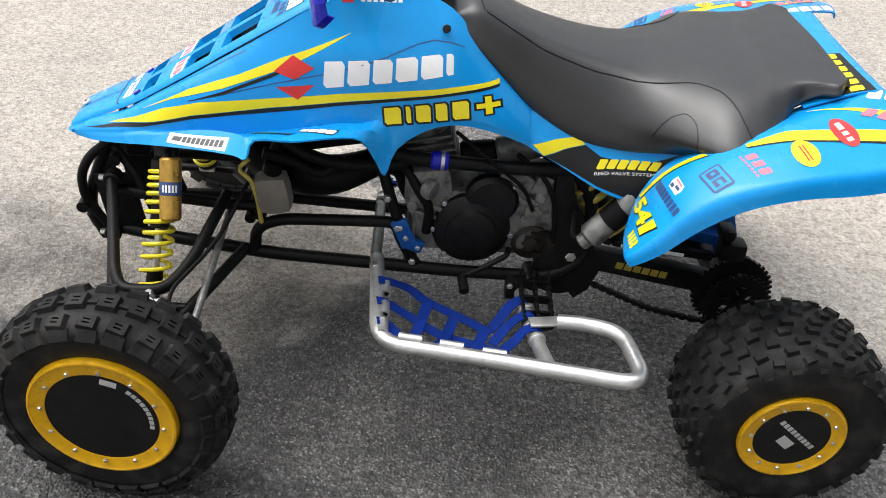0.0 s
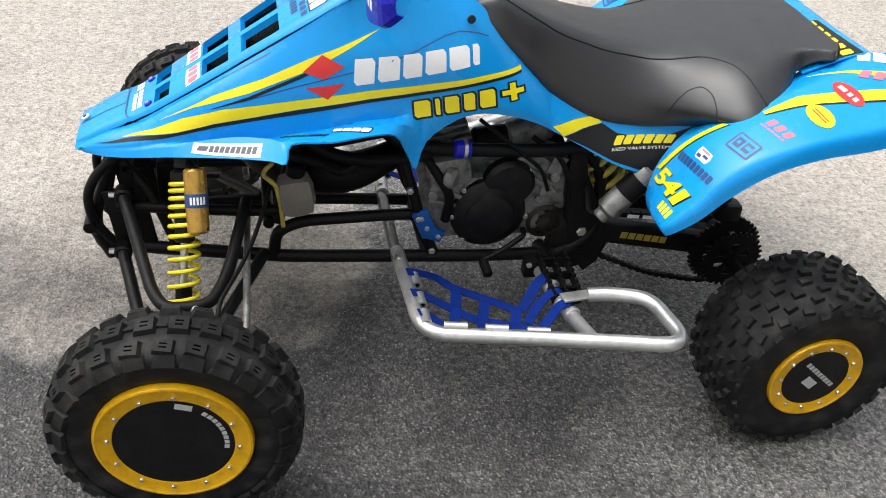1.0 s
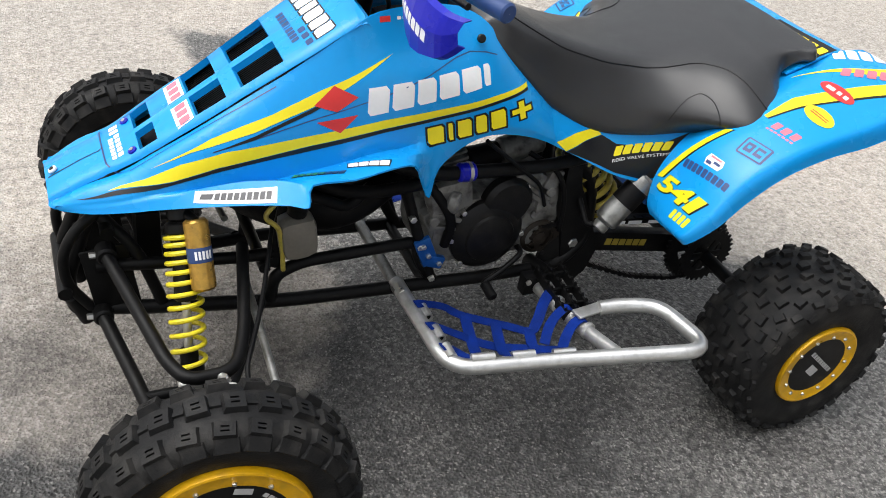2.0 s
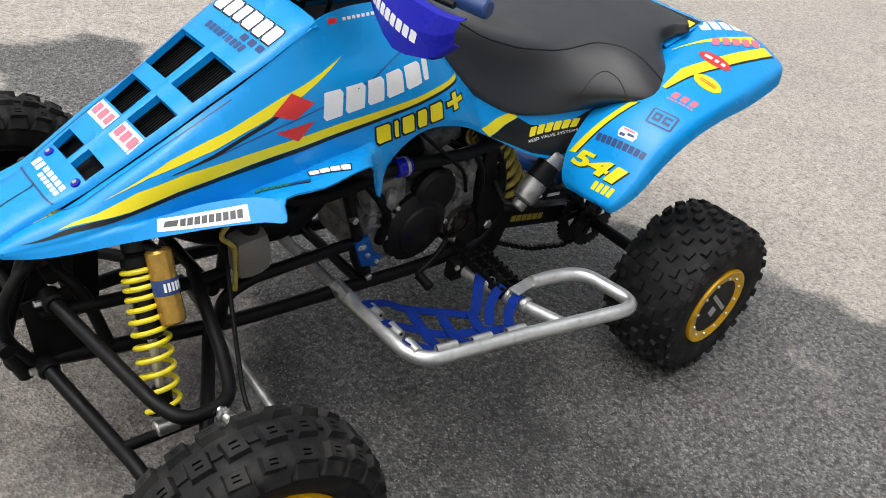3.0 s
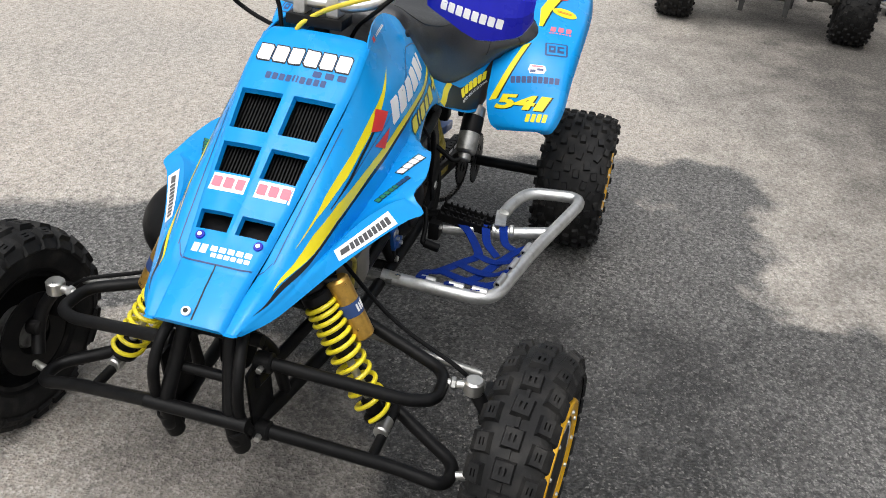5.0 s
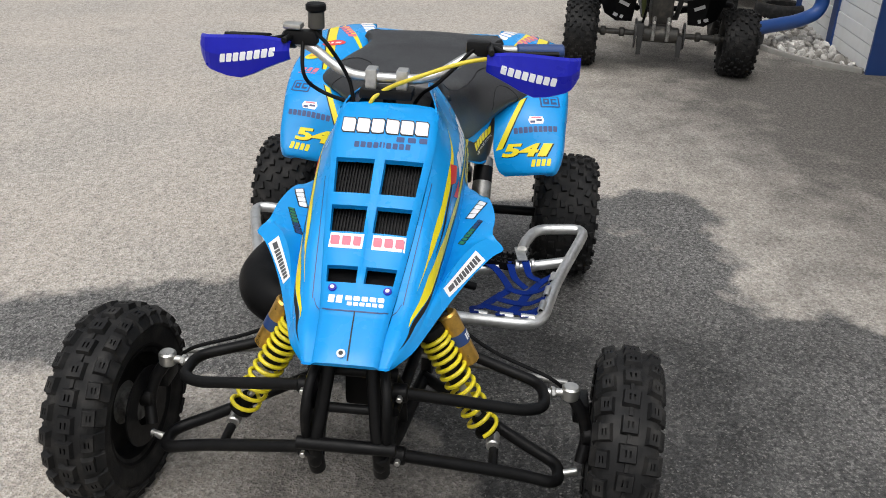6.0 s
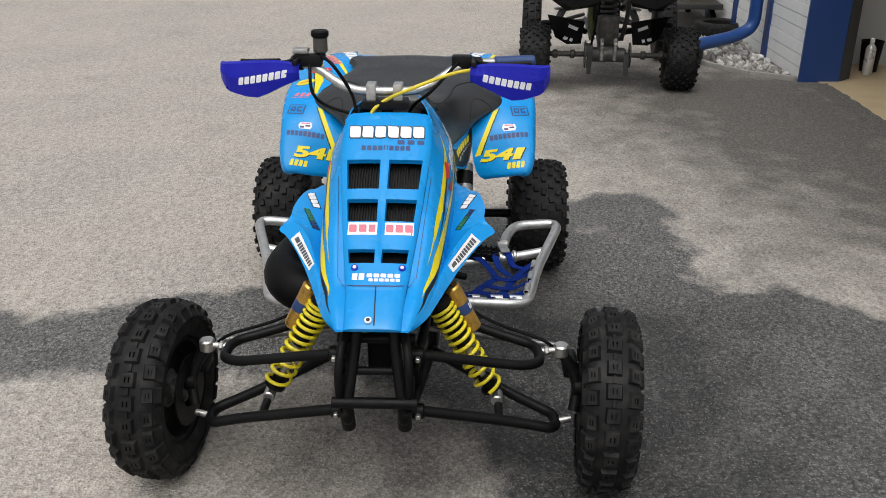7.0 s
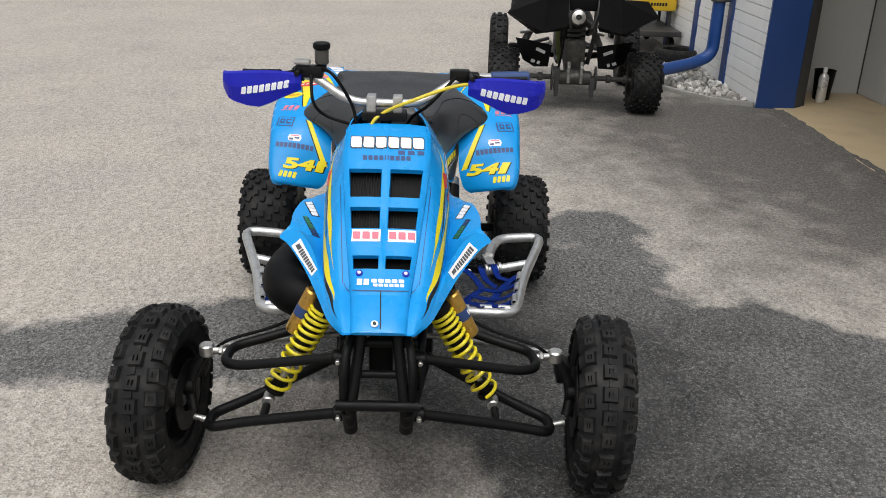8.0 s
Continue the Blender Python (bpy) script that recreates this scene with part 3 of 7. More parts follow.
# ---- wheels ----
STEER = 5.0
AXLE = {"front_left": (0.080, -0.562), "front_right": (0.096, 0.560), "rear_left": (1.388, -0.474), "rear_right": (1.390, 0.478)}
FRONT = [(0.134, 0.052), (0.152, 0.061), (0.177, 0.064), (0.195, 0.062), (0.208, 0.053), (0.215, 0.038), (0.218, 0.016)]
REAR = [(0.098, 0.088), (0.120, 0.099), (0.151, 0.102), (0.177, 0.100), (0.192, 0.090), (0.200, 0.068), (0.203, 0.028)]
FRONT_KNOBS = [(0.0, 0.036, 0.037, 0.0, 0), (0.045, 0.027, 0.036, 0.35, 4), (0.0615, 0.026, 0.040, 0.35, 0)]
REAR_KNOBS = [(0.0135, 0.0185, 0.025, 0.0, 6), (0.0405, 0.0185, 0.025, 0.5, -10), (0.0655, 0.0175, 0.024, 0.0, 24), (0.0855, 0.0140, 0.023, 0.5, -20), (0.0975, 0.010, 0.022, 0.0, 0)]


def on_profile(prof, v):
    """Radius and outward normal (radial, axial) of the carcass at width v."""
    pts = prof + [(prof[-1][0] + 0.001, -prof[-1][1])]
    for (r0, v0), (r1, v1) in zip(pts, pts[1:]):
        if v1 <= v <= v0:
            k = (v0 - v) / (v0 - v1)
            d = Vector((r1 - r0, v1 - v0)).normalized()
            return r0 + k * (r1 - r0), Vector((-d.y, d.x))
    return pts[0][0], Vector((0, 1))


def settle(bm):
    for v in bm.verts:
        if v.co.z < 0.0015:
            v.co.z = 0.0015 + v.co.z * 0.02
    return bm


def carcass(prof, m):
    """The bare casing, flattened where it stands on the ground."""
    bm = bmesh.new()
    full = prof + [(r, -v) for r, v in prof[::-1]]
    inner = [(r - 0.012, v * 0.9) for r, v in full[::-1]]
    lathe(bm, full + inner, 96, m, close=True)
    return settle(bm)


def knob(bm, place, lx, ly, lz, slit):
    """One tapered tread block; its crown may carry two sunken slits."""
    def vert(x, y, z):
        q = 0.86 if z > 0 else 1.06
        return bm.verts.new(place @ Vector((x * lx * q, y * ly * q, z * lz)))
    if not slit:
        vs = [vert(x, y, z) for z in (-1, 1) for x, y in ((-1, -1), (1, -1), (1, 1), (-1, 1))]
        for f in ((4, 5, 6, 7), (0, 1, 5, 4), (1, 2, 6, 5), (2, 3, 7, 6), (3, 0, 4, 7)):
            bm.faces.new([vs[i] for i in f])
        return
    xs, ys = (-1, -0.42, 0.42, 1), (-1, -0.42, -0.18, 0.18, 0.42, 1)
    top = [[vert(x, y, 1) for y in ys] for x in xs]
    for i in range(3):
        for j in range(5):
            ring = [top[i][j], top[i + 1][j], top[i + 1][j + 1], top[i][j + 1]]
            if i == 1 and j in (1, 3):
                low = [vert(x, y, -0.2) for x, y in ((xs[1], ys[j]), (xs[2], ys[j]), (xs[2], ys[j + 1]), (xs[1], ys[j + 1]))]
                bm.faces.new(low)
                for k in range(4):
                    bm.faces.new((ring[k], ring[(k + 1) % 4], low[(k + 1) % 4], low[k]))
            else:
                bm.faces.new(ring)
    foot = [vert(x, y, -1) for x, y in ((-1, -1), (1, -1), (1, 1), (-1, 1))]
    rim = [[t[0] for t in top], top[-1], [t[-1] for t in top[::-1]], top[0][::-1]]
    for k in range(4):
        bm.faces.new(list(reversed(rim[k])) + [foot[k], foot[(k + 1) % 4]])


def tread_mesh(prof, knobs, count, h, m, seed, slit):
    """Moulded tread blocks, worn a little unevenly."""
    rnd = random.Random(seed)
    bm = bmesh.new()
    for row, (v0, wide, long, phase, skew) in enumerate(knobs):
        for s in ((1,) if v0 == 0 else (-1, 1)):
            r, nrm = on_profile(prof, v0)
            for k in range(count):
                a = 2 * math.pi * (k + phase + (0.25 if s > 0 and not slit else 0) + rnd.uniform(-0.03, 0.03)) / count
                e, t = Vector((math.cos(a), math.sin(a), 0)), Vector((-math.sin(a), math.cos(a), 0))
                z = Vector((0, 0, s))
                n = (e * nrm.x + z * nrm.y).normalized()
                w = t.cross(n).normalized()
                hh = h * (0.3 if slit and row == 2 else rnd.uniform(0.86, 1.0))
                b = Matrix((t, w, n)).transposed().to_4x4()
                b.translation = e * r + z * v0 + n * (hh * 0.5 - 0.002)
                turn = Matrix.Rotation(radians((skew if slit or k % 2 else -skew * 0.4) * s + rnd.uniform(-3, 3)), 4, "Z")
                knob(bm, m @ b @ turn, long * 0.5, wide * 0.5 * rnd.uniform(0.94, 1.04), hh * 0.5 + 0.002, slit and row < 2)
            if slit and row == 0:
                # low tie bars between the middle blocks
                for k in range(count):
                    a = 2 * math.pi * (k + 0.5) / count
                    e, t = Vector((math.cos(a), math.sin(a), 0)), Vector((-math.sin(a), math.cos(a), 0))
                    b = Matrix((t, Vector((0, 0, 1)), e)).transposed().to_4x4()
                    b.translation = e * (r + 0.001)
                    knob(bm, m @ b, 0.010, 0.004, 0.003, False)
    return settle(bm)


def wheel(place, out, prof, knobs, count, seed, cap_r, ring_r, ring_w, hub_h, front):
    """Rim as the wheel's own mesh with tyre, bead ring, cap, bolts and brake parts under it."""
    x, y = place
    z = prof[-1][0] + 0.003
    spin = Matrix.Rotation(radians(random.Random(seed).uniform(0, 360)), 4, "Z")
    m = Matrix.Translation((x, y, z)) @ Vector(out).to_track_quat("Z", "Y").to_matrix().to_4x4()
    hw = prof[0][1]
    bm = bmesh.new()
    br = prof[0][0]
    lathe(bm, [(br + 0.010, -hw - 0.004), (br + 0.004, -hw + 0.006), (br - 0.006, -hw + 0.012), (br - 0.012, -0.02), (br - 0.012, 0.02), (br - 0.004, hw - 0.012), (br + 0.004, hw), (br - 0.002, hw - 0.002),
               (br - 0.02, hw - 0.02), (br - 0.03, 0.0), (0.05, 0.0), (0.05, -0.012), (br - 0.03, -0.012), (br - 0.018, -0.022), (br - 0.014, -hw + 0.012), (br + 0.002, -hw - 0.004)], 48, m, close=True)
    rim = part("wheel", bm, PLASTIC if front else FRAMEM, quad, "knobbly tyre on a black rim with yellow bead ring")
    part("tyre", carcass(prof, m @ spin), RUBBER, rim, "worn black knobbly tyre")
    tagged(part("tread", tread_mesh(prof, knobs, count, 0.0105 if front else 0.0095, m @ spin, seed, front), RUBBER, rim), kind="stuff")
    bm = bmesh.new()
    lathe(bm, [(cap_r - 0.004, hub_h - 0.006), (cap_r - 0.004, hub_h + 0.004), (cap_r + 0.002, hub_h + 0.006), (ring_r - 0.010, hub_h + 0.006), (ring_r - 0.006, hub_h + 0.009), (ring_r - 0.002, hub_h + 0.008),
               (ring_r, hub_h + 0.003), (ring_r, hub_h - 0.008)], 64, m, close=True)
    part("bead_ring", bm, RINGM, rim, "yellow anodised bead ring")
    bm = bmesh.new()
    lathe(bm, [(0.0005, hub_h + 0.0045), (cap_r * 0.7, hub_h + 0.004), (cap_r - 0.002, hub_h + 0.003), (cap_r, hub_h - 0.002), (cap_r - 0.006, hub_h - 0.004), (0.0005, hub_h - 0.003)], 64, m)
    part("hub_cap", bm, CARBON, rim, "flat black hub cap")
    for k in range(12):
        bm = bmesh.new()
        b = m @ spin @ Matrix.Rotation(2 * math.pi * k / 12, 4, "Z") @ Matrix.Translation((cap_r + 0.004, 0, hub_h + 0.005))
        lathe(bm, [(0.0003, 0.005), (0.0032, 0.005), (0.0045, 0.003), (0.0046, -0.003)], 6, b)
        part("bolt", bm, STEEL, rim)
    bm = bmesh.new()
    lathe(bm, [(0.0005, -0.055), (0.032, -0.055), (0.036, -0.05), (0.036, -0.014), (0.052, -0.010), (0.052, 0.0), (0.0005, 0.004)], 24, m)
    part("hub", bm, ENGINE, rim)
    return rim, m


left, right = Vector((-math.sin(radians(STEER)), -math.cos(radians(STEER)), 0)), Vector((math.sin(radians(STEER)), math.cos(radians(STEER)), 0))
wheel_fl, M_FL = wheel(AXLE["front_left"], left, FRONT, FRONT_KNOBS, 25, 3, 0.110, 0.140, 0.02, 0.060, True)
wheel_fr, M_FR = wheel(AXLE["front_right"], right, FRONT, FRONT_KNOBS, 25, 5, 0.110, 0.140, 0.02, 0.060, True)
wheel_rl, M_RL = wheel(AXLE["rear_left"], (0, -1, 0), REAR, REAR_KNOBS, 23, 7, 0.080, 0.107, 0.02, 0.093, False)
wheel_rr, M_RR = wheel(AXLE["rear_right"], (0, 1, 0), REAR, REAR_KNOBS, 23, 9, 0.080, 0.107, 0.02, 0.093, False)


def cap_mark(rim, m, turn, straight):
    """Maker's marking on a hub cap as plain blocks, each a part of its own."""
    t = m @ Matrix.Rotation(radians(turn), 4, "Z")
    if straight:
        spots = [((0.0085, 0.011, 0.0006), Matrix.Translation((-0.048 + 0.012 * k, 0.012, 0.0979))) for k in range(9)] + [((0.034, 0.022, 0.0006), Matrix.Translation((0.0, -0.016, 0.0979)))]
    else:
        spots = [((0.0085, 0.0088, 0.0006), Matrix.Rotation(radians(7.2 * k), 4, "Z") @ Matrix.Translation((0.092, 0, 0.0642))) for k in range(9)]
        spots.append(((0.013, 0.030, 0.0006), Matrix.Rotation(radians(82), 4, "Z") @ Matrix.Translation((0.092, 0, 0.0642))))
    for size, spot in spots:
        bm = bmesh.new()
        block(bm, size, t @ spot)
        part("cap_marking", bm, MARKG, rim, "pale grey maker's marking", smooth=False)


MARKG = material("grey_print", (0.42, 0.42, 0.42), 0.5, 0, 0.15, 60, 0.0)
cap_mark(wheel_fl, M_FL, -6, False)
cap_mark(wheel_rl, M_RL, -40, True)
cap_mark(wheel_fr, M_FR, 120, False)
cap_mark(wheel_rr, M_RR, 200, True)


# ---- frame ----
def both(name, pts, r, mat, label="", bend=0.05, seg=10):
    for s in (1, -1):
        tube(name, [(x, y * s, z) for x, y, z in pts], r, mat, quad, label, bend, seg)


both("lower_frame_rail", [(-0.070, -0.068, 0.262), (0.02, -0.085, 0.258), (0.30, -0.120, 0.248), (0.75, -0.120, 0.228), (0.96, -0.118, 0.228), (1.03, -0.112, 0.29), (1.02, -0.10, 0.44), (0.92, -0.10, 0.56)], 0.0150, FRAMEM)
both("middle_frame_tube", [(0.27, -0.118, 0.255), (0.275, -0.118, 0.315), (0.33, -0.119, 0.342), (0.50, -0.119, 0.350), (0.585, -0.115, 0.350), (0.60, -0.110, 0.30), (0.64, -0.118, 0.235)], 0.0135, FRAMEM)
both("front_upright", [(0.28, -0.10, 0.33), (0.30, -0.085, 0.45), (0.37, -0.05, 0.62), (0.44, -0.03, 0.76)], 0.0145, FRAMEM)
both("upper_frame_rail", [(0.42, -0.03, 0.70), (0.50, -0.09, 0.54), (0.60, -0.125, 0.522), (0.86, -0.128, 0.515), (0.97, -0.115, 0.52)], 0.0150, FRAMEM)
both("down_tube", [(0.545, -0.105, 0.50), (0.575, -0.118, 0.40), (0.635, -0.118, 0.24)], 0.0125, FRAMEM)
both("seat_rail", [(0.92, -0.10, 0.56), (1.10, -0.12, 0.66), (1.45, -0.12, 0.75)], 0.0120, FRAMEM)
both("bulkhead_tube", [(-0.035, -0.042, 0.50), (-0.056, -0.043, 0.465), (-0.108, -0.062, 0.330), (-0.098, -0.066, 0.262), (-0.065, -0.068, 0.250)], 0.0140, FRAMEM, bend=0.03)
both("bulkhead_strut", [(-0.05, -0.045, 0.475), (0.02, -0.085, 0.40), (0.06, -0.09, 0.27)], 0.0120, FRAMEM)
both("upper_bulkhead_rail", [(-0.055, -0.085, 0.372), (0.06, -0.095, 0.368), (0.22, -0.105, 0.362), (0.29, -0.098, 0.36)], 0.0125, FRAMEM)
both("nose_stay", [(-0.01, -0.055, 0.50), (-0.085, -0.075, 0.45), (-0.112, -0.080, 0.40), (-0.110, -0.080, 0.335), (-0.070, -0.078, 0.270)], 0.0105, FRAMEM, bend=0.04)
tube("lower_cross_tube", [(-0.114, -0.098, 0.323), (-0.114, 0.098, 0.323)], 0.0135, FRAMEM, quad)
tube("middle_cross_tube", [(-0.075, -0.05, 0.385), (-0.075, 0.05, 0.385)], 0.0100, FRAMEM, quad)
tube("upper_cross_tube", [(-0.03, -0.09, 0.445), (-0.03, 0.09, 0.445)], 0.0125, FRAMEM, quad)
tube("rear_cross_tube", [(0.26, -0.11, 0.33), (0.26, 0.11, 0.33)], 0.0125, FRAMEM, quad)
tube("belly_cross_tube", [(0.62, -0.12, 0.235), (0.62, 0.12, 0.235)], 0.0125, FRAMEM, quad)
for s in (-1, 1):
    bm = bmesh.new()
    block(bm, (0.085, 0.006, 0.15), Matrix.Translation((-0.030, 0.082 * s, 0.335)) @ Matrix.Rotation(radians(-8), 4, "Y"), bev=0.002)
    part("pivot_plate", bm, FRAMEM, quad)
    for z, x in ((0.406, -0.036), (0.262, -0.052)):
        rod("pivot_boss", (x, 0.078 * s, z), (x, 0.112 * s, z), 0.019, FRAMEM, quad)
        rod("pivot_bolt", (x - 0.012, 0.097 * s, z), (x - 0.030, 0.097 * s, z), 0.0065, STEEL, quad, "zinc pivot bolt head", 6)
    rod("skid_foot", (-0.103, 0.068 * s, 0.30), (-0.076, 0.066 * s, 0.232), 0.017, FRAMEM, quad)
bm = bmesh.new()
block(bm, (0.05, 0.06, 0.12), Matrix.Translation((0.05, 0, 0.38)), bev=0.012)
part("steering_box", bm, PLASTIC, quad)

# ---- front suspension ----
for s in (-1, 1):
    S = lambda pts: [(x, -y * s, z) for x, y, z in pts]
    up = tube("upper_arm", S([(-0.036, -0.102, 0.406), (0.030, -0.345, 0.341), (0.056, -0.390, 0.334), (0.140, -0.388, 0.334), (0.174, -0.30, 0.345), (0.214, -0.108, 0.394)]), 0.0125, FRAMEM, quad, "black tubular upper suspension arm", bend=0.06)
    lo = tube("lower_arm", S([(-0.052, -0.102, 0.263), (0.006, -0.34, 0.195), (0.012, -0.432, 0.172), (0.075, -0.435, 0.172), (0.13, -0.33, 0.195), (0.25, -0.115, 0.256)]), 0.0135, FRAMEM, quad, "black tubular lower suspension arm", bend=0.06)
    tube("shock_mount", S([(-0.005, -0.290, 0.212), (0.150, -0.290, 0.212)]), 0.0105, FRAMEM, lo)
    rod("rod_end", S([(0.112, -0.392, 0.335)])[0], S([(0.116, -0.430, 0.336)])[0], 0.0085, STEEL, up, "zinc threaded rod end")
    rod("ball_joint", S([(0.118, -0.446, 0.320)])[0], S([(0.118, -0.446, 0.352)])[0], 0.0195, STEEL, up, "zinc ball joint housing")
    rod("lock_nut", S([(0.113, -0.402, 0.3355)])[0], S([(0.1145, -0.414, 0.3358)])[0], 0.0125, STEEL, up, seg=6)
    rod("lower_rod_end", S([(0.045, -0.436, 0.173)])[0], S([(0.052, -0.474, 0.178)])[0], 0.0085, STEEL, lo, "zinc threaded rod end")
    kn = tube("steering_knuckle", S([(0.118, -0.450, 0.325), (0.112, -0.478, 0.285), (0.100, -0.492, 0.235), (0.075, -0.480, 0.185)]), 0.014, ENGBLK, quad, "dark cast steering knuckle", bend=0.03)
    rod("spindle", S([(0.10, -0.478, 0.238)])[0], S([(0.10, -0.515, 0.238)])[0], 0.022, ENGBLK, kn)
    bm = bmesh.new()
    bt = (M_FL if s > 0 else M_FR)
    lathe(bm, [(0.045, -0.066), (0.092, -0.066), (0.092, -0.062), (0.045, -0.062)], 36, bt, close=True)
    part("brake_disc", bm, ENGBLK, wheel_fl if s > 0 else wheel_fr, "dark front brake disc")
    bm = bmesh.new()
    block(bm, (0.07, 0.035, 0.05), Matrix.Translation(S([(0.165, -0.475, 0.27)])[0]), bev=0.008)
    part("brake_caliper", bm, ENGBLK, kn)
    tube("brake_hose", S([(0.165, -0.46, 0.285), (0.15, -0.41, 0.345), (0.22, -0.25, 0.365), (0.27, -0.12, 0.45)]), 0.0045, PLASTIC, quad, bend=0.08, seg=8)
    tube("tie_rod", S([(0.215, -0.06, 0.345), (0.205, -0.445, 0.300)]), 0.0075, GREYALU, quad, "steel tie rod", seg=10)
    # shock: body, shaft, spring, collars, gold reservoir
    top, bot = Vector(S([(0.098, -0.112, 0.525)])[0]), Vector(S([(0.078, -0.286, 0.222)])[0])
    d = (bot - top)
    sh = rod("shock_absorber", top, top + d * 0.55, 0.0205, ENGBLK, quad, "shock absorber with yellow coil spring and gold reservoir")
    rod("shock_shaft", top + d * 0.5, top + d * 0.96, 0.008, STEEL, sh)
    rod("top_collar", top + d * 0.13, top + d * 0.20, 0.030, FRAMEM, sh)
    rod("top_mount", top + d * 0.0, top + d * 0.13, 0.025, ENGBLK, sh)
    rod("bump_stop", top + d * 0.80, top + d * 0.90, 0.017, PLASTIC, sh)
    rod("spring_seat", top + d * 0.90, top + d * 0.935, 0.027, FRAMEM, sh)
    rod("shock_eye", Vector(S([(0.055, -0.287, 0.221)])[0]), Vector(S([(0.097, -0.287, 0.221)])[0]), 0.015, STEEL, sh, "zinc shock eye")
    ax = axis(top, bot)
    pts = []
    turns, n = 11.5, 260
    for k in range(n + 1):
        u = k / n
        a = 2 * math.pi * turns * (u * 0.75 + 0.25 * (1 - (1 - u) ** 2))
        pts.append(ax @ Vector((0.0295 * math.cos(a), 0.0295 * math.sin(a), d.length * (0.2 + 0.71 * (u ** 1.15)))))
    bm = bmesh.new()
    sweep(bm, pts, 0.0048, 8)
    part("coil_spring", bm, SPRING, sh, "yellow coil spring")
    r0, r1 = Vector(S([(0.115, -0.168, 0.510)])[0]), Vector(S([(0.118, -0.226, 0.393)])[0])
    rd = (r1 - r0)
    res = rod("reservoir", r0, r1, 0.0225, GOLD, sh, "gold anodised shock reservoir", 28)
    bm = bmesh.new()
    lathe(bm, [(0.0228, 0), (0.0230, 0.001), (0.0230, 0.027), (0.0228, 0.028)], 28, axis(r0 + rd * 0.38, r1))
    part("reservoir_band", bm, NAVYV, res, "blue printed band")
    bm = bmesh.new()
    for k in range(5):
        a = radians((-90 if s > 0 else 90) - 40 + 17 * k)
        c = axis(r0 + rd * 0.38, r1)
        block(bm, (0.0005, 0.0042, 0.015), c @ Matrix.Rotation(a + radians(0), 4, "Z") @ Matrix.Translation((0.0232, 0, 0.014)))
    part("band_marking", bm, WHITEV, res, smooth=False)
    tube("reservoir_bracket", [r0 + rd * 0.04, top + d * 0.06], 0.010, ENGBLK, sh)

def toothed(r, teeth, w, m, holes=6):
    bm = bmesh.new()
    n = teeth * 4
    prof = [r + (0.006 if k % 4 in (1, 2) else -0.002) for k in range(n)]
    for inner, outer in (((r * 0.62), None),):
        rings = []
        for h in (-w / 2, w / 2):
            rings.append([m @ Vector((prof[k] * math.cos(2 * math.pi * k / n), prof[k] * math.sin(2 * math.pi * k / n), h)) for k in range(n)])
        inn = [[m @ Vector((inner * math.cos(2 * math.pi * k / n), inner * math.sin(2 * math.pi * k / n), h)) for k in range(n)] for h in (w / 2, -w / 2)]
        sheet(bm, rings + inn + [rings[0]], close=True)
    bmesh.ops.remove_doubles(bm, verts=bm.verts[:], dist=1e-6)
    return bm


# ---- engine ----
bm = bmesh.new()
block(bm, (0.30, 0.20, 0.17), Matrix.Translation((0.775, -0.01, 0.355)), bev=0.03)
block(bm, (0.15, 0.17, 0.10), Matrix.Translation((0.90, -0.02, 0.40)) @ Matrix.Rotation(radians(18), 4, "Y"), bev=0.025)
block(bm, (0.10, 0.19, 0.10), Matrix.Translation((0.66, -0.01, 0.38)) @ Matrix.Rotation(radians(-25), 4, "Y"), bev=0.025)
crank = part("engine", bm, ENGINE, quad, "oily cast two-stroke engine with black clutch cover")
bm = bmesh.new()
m = Matrix.Translation((0.755, -0.105, 0.345)) @ Matrix.Rotation(radians(90), 4, "X")
lathe(bm, [(0.090, 0.0), (0.088, 0.012), (0.074, 0.024), (0.060, 0.028), (0.057, 0.034), (0.050, 0.037), (0.0005, 0.038)], 40, m)
part("clutch_cover", bm, ENGBLK, crank, "round black clutch cover")
bm = bmesh.new()
m = Matrix.Translation((0.795, -0.10, 0.425)) @ Matrix.Rotation(radians(90), 4, "X")
lathe(bm, [(0.062, 0.0), (0.060, 0.018), (0.050, 0.028), (0.0005, 0.030)], 32, m)
part("primary_cover", bm, ENGBLK, crank)
bm = bmesh.new()
m = Matrix.Translation((0.895, -0.10, 0.315)) @ Matrix.Rotation(radians(90), 4, "X")
lathe(bm, [(0.044, 0.0), (0.044, 0.012), (0.034, 0.016), (0.034, 0.008), (0.016, 0.008), (0.016, 0.022), (0.0005, 0.024)], 28, m)
part("front_sprocket_boss", bm, RUSTY, crank, "oily brown sprocket nut")
part("front_sprocket", toothed(0.034, 13, 0.007, Matrix.Translation((0.915, -0.112, 0.310)) @ Matrix.Rotation(radians(90), 4, "X")), RUSTY, crank, "oily brown drive sprocket", smooth=False)
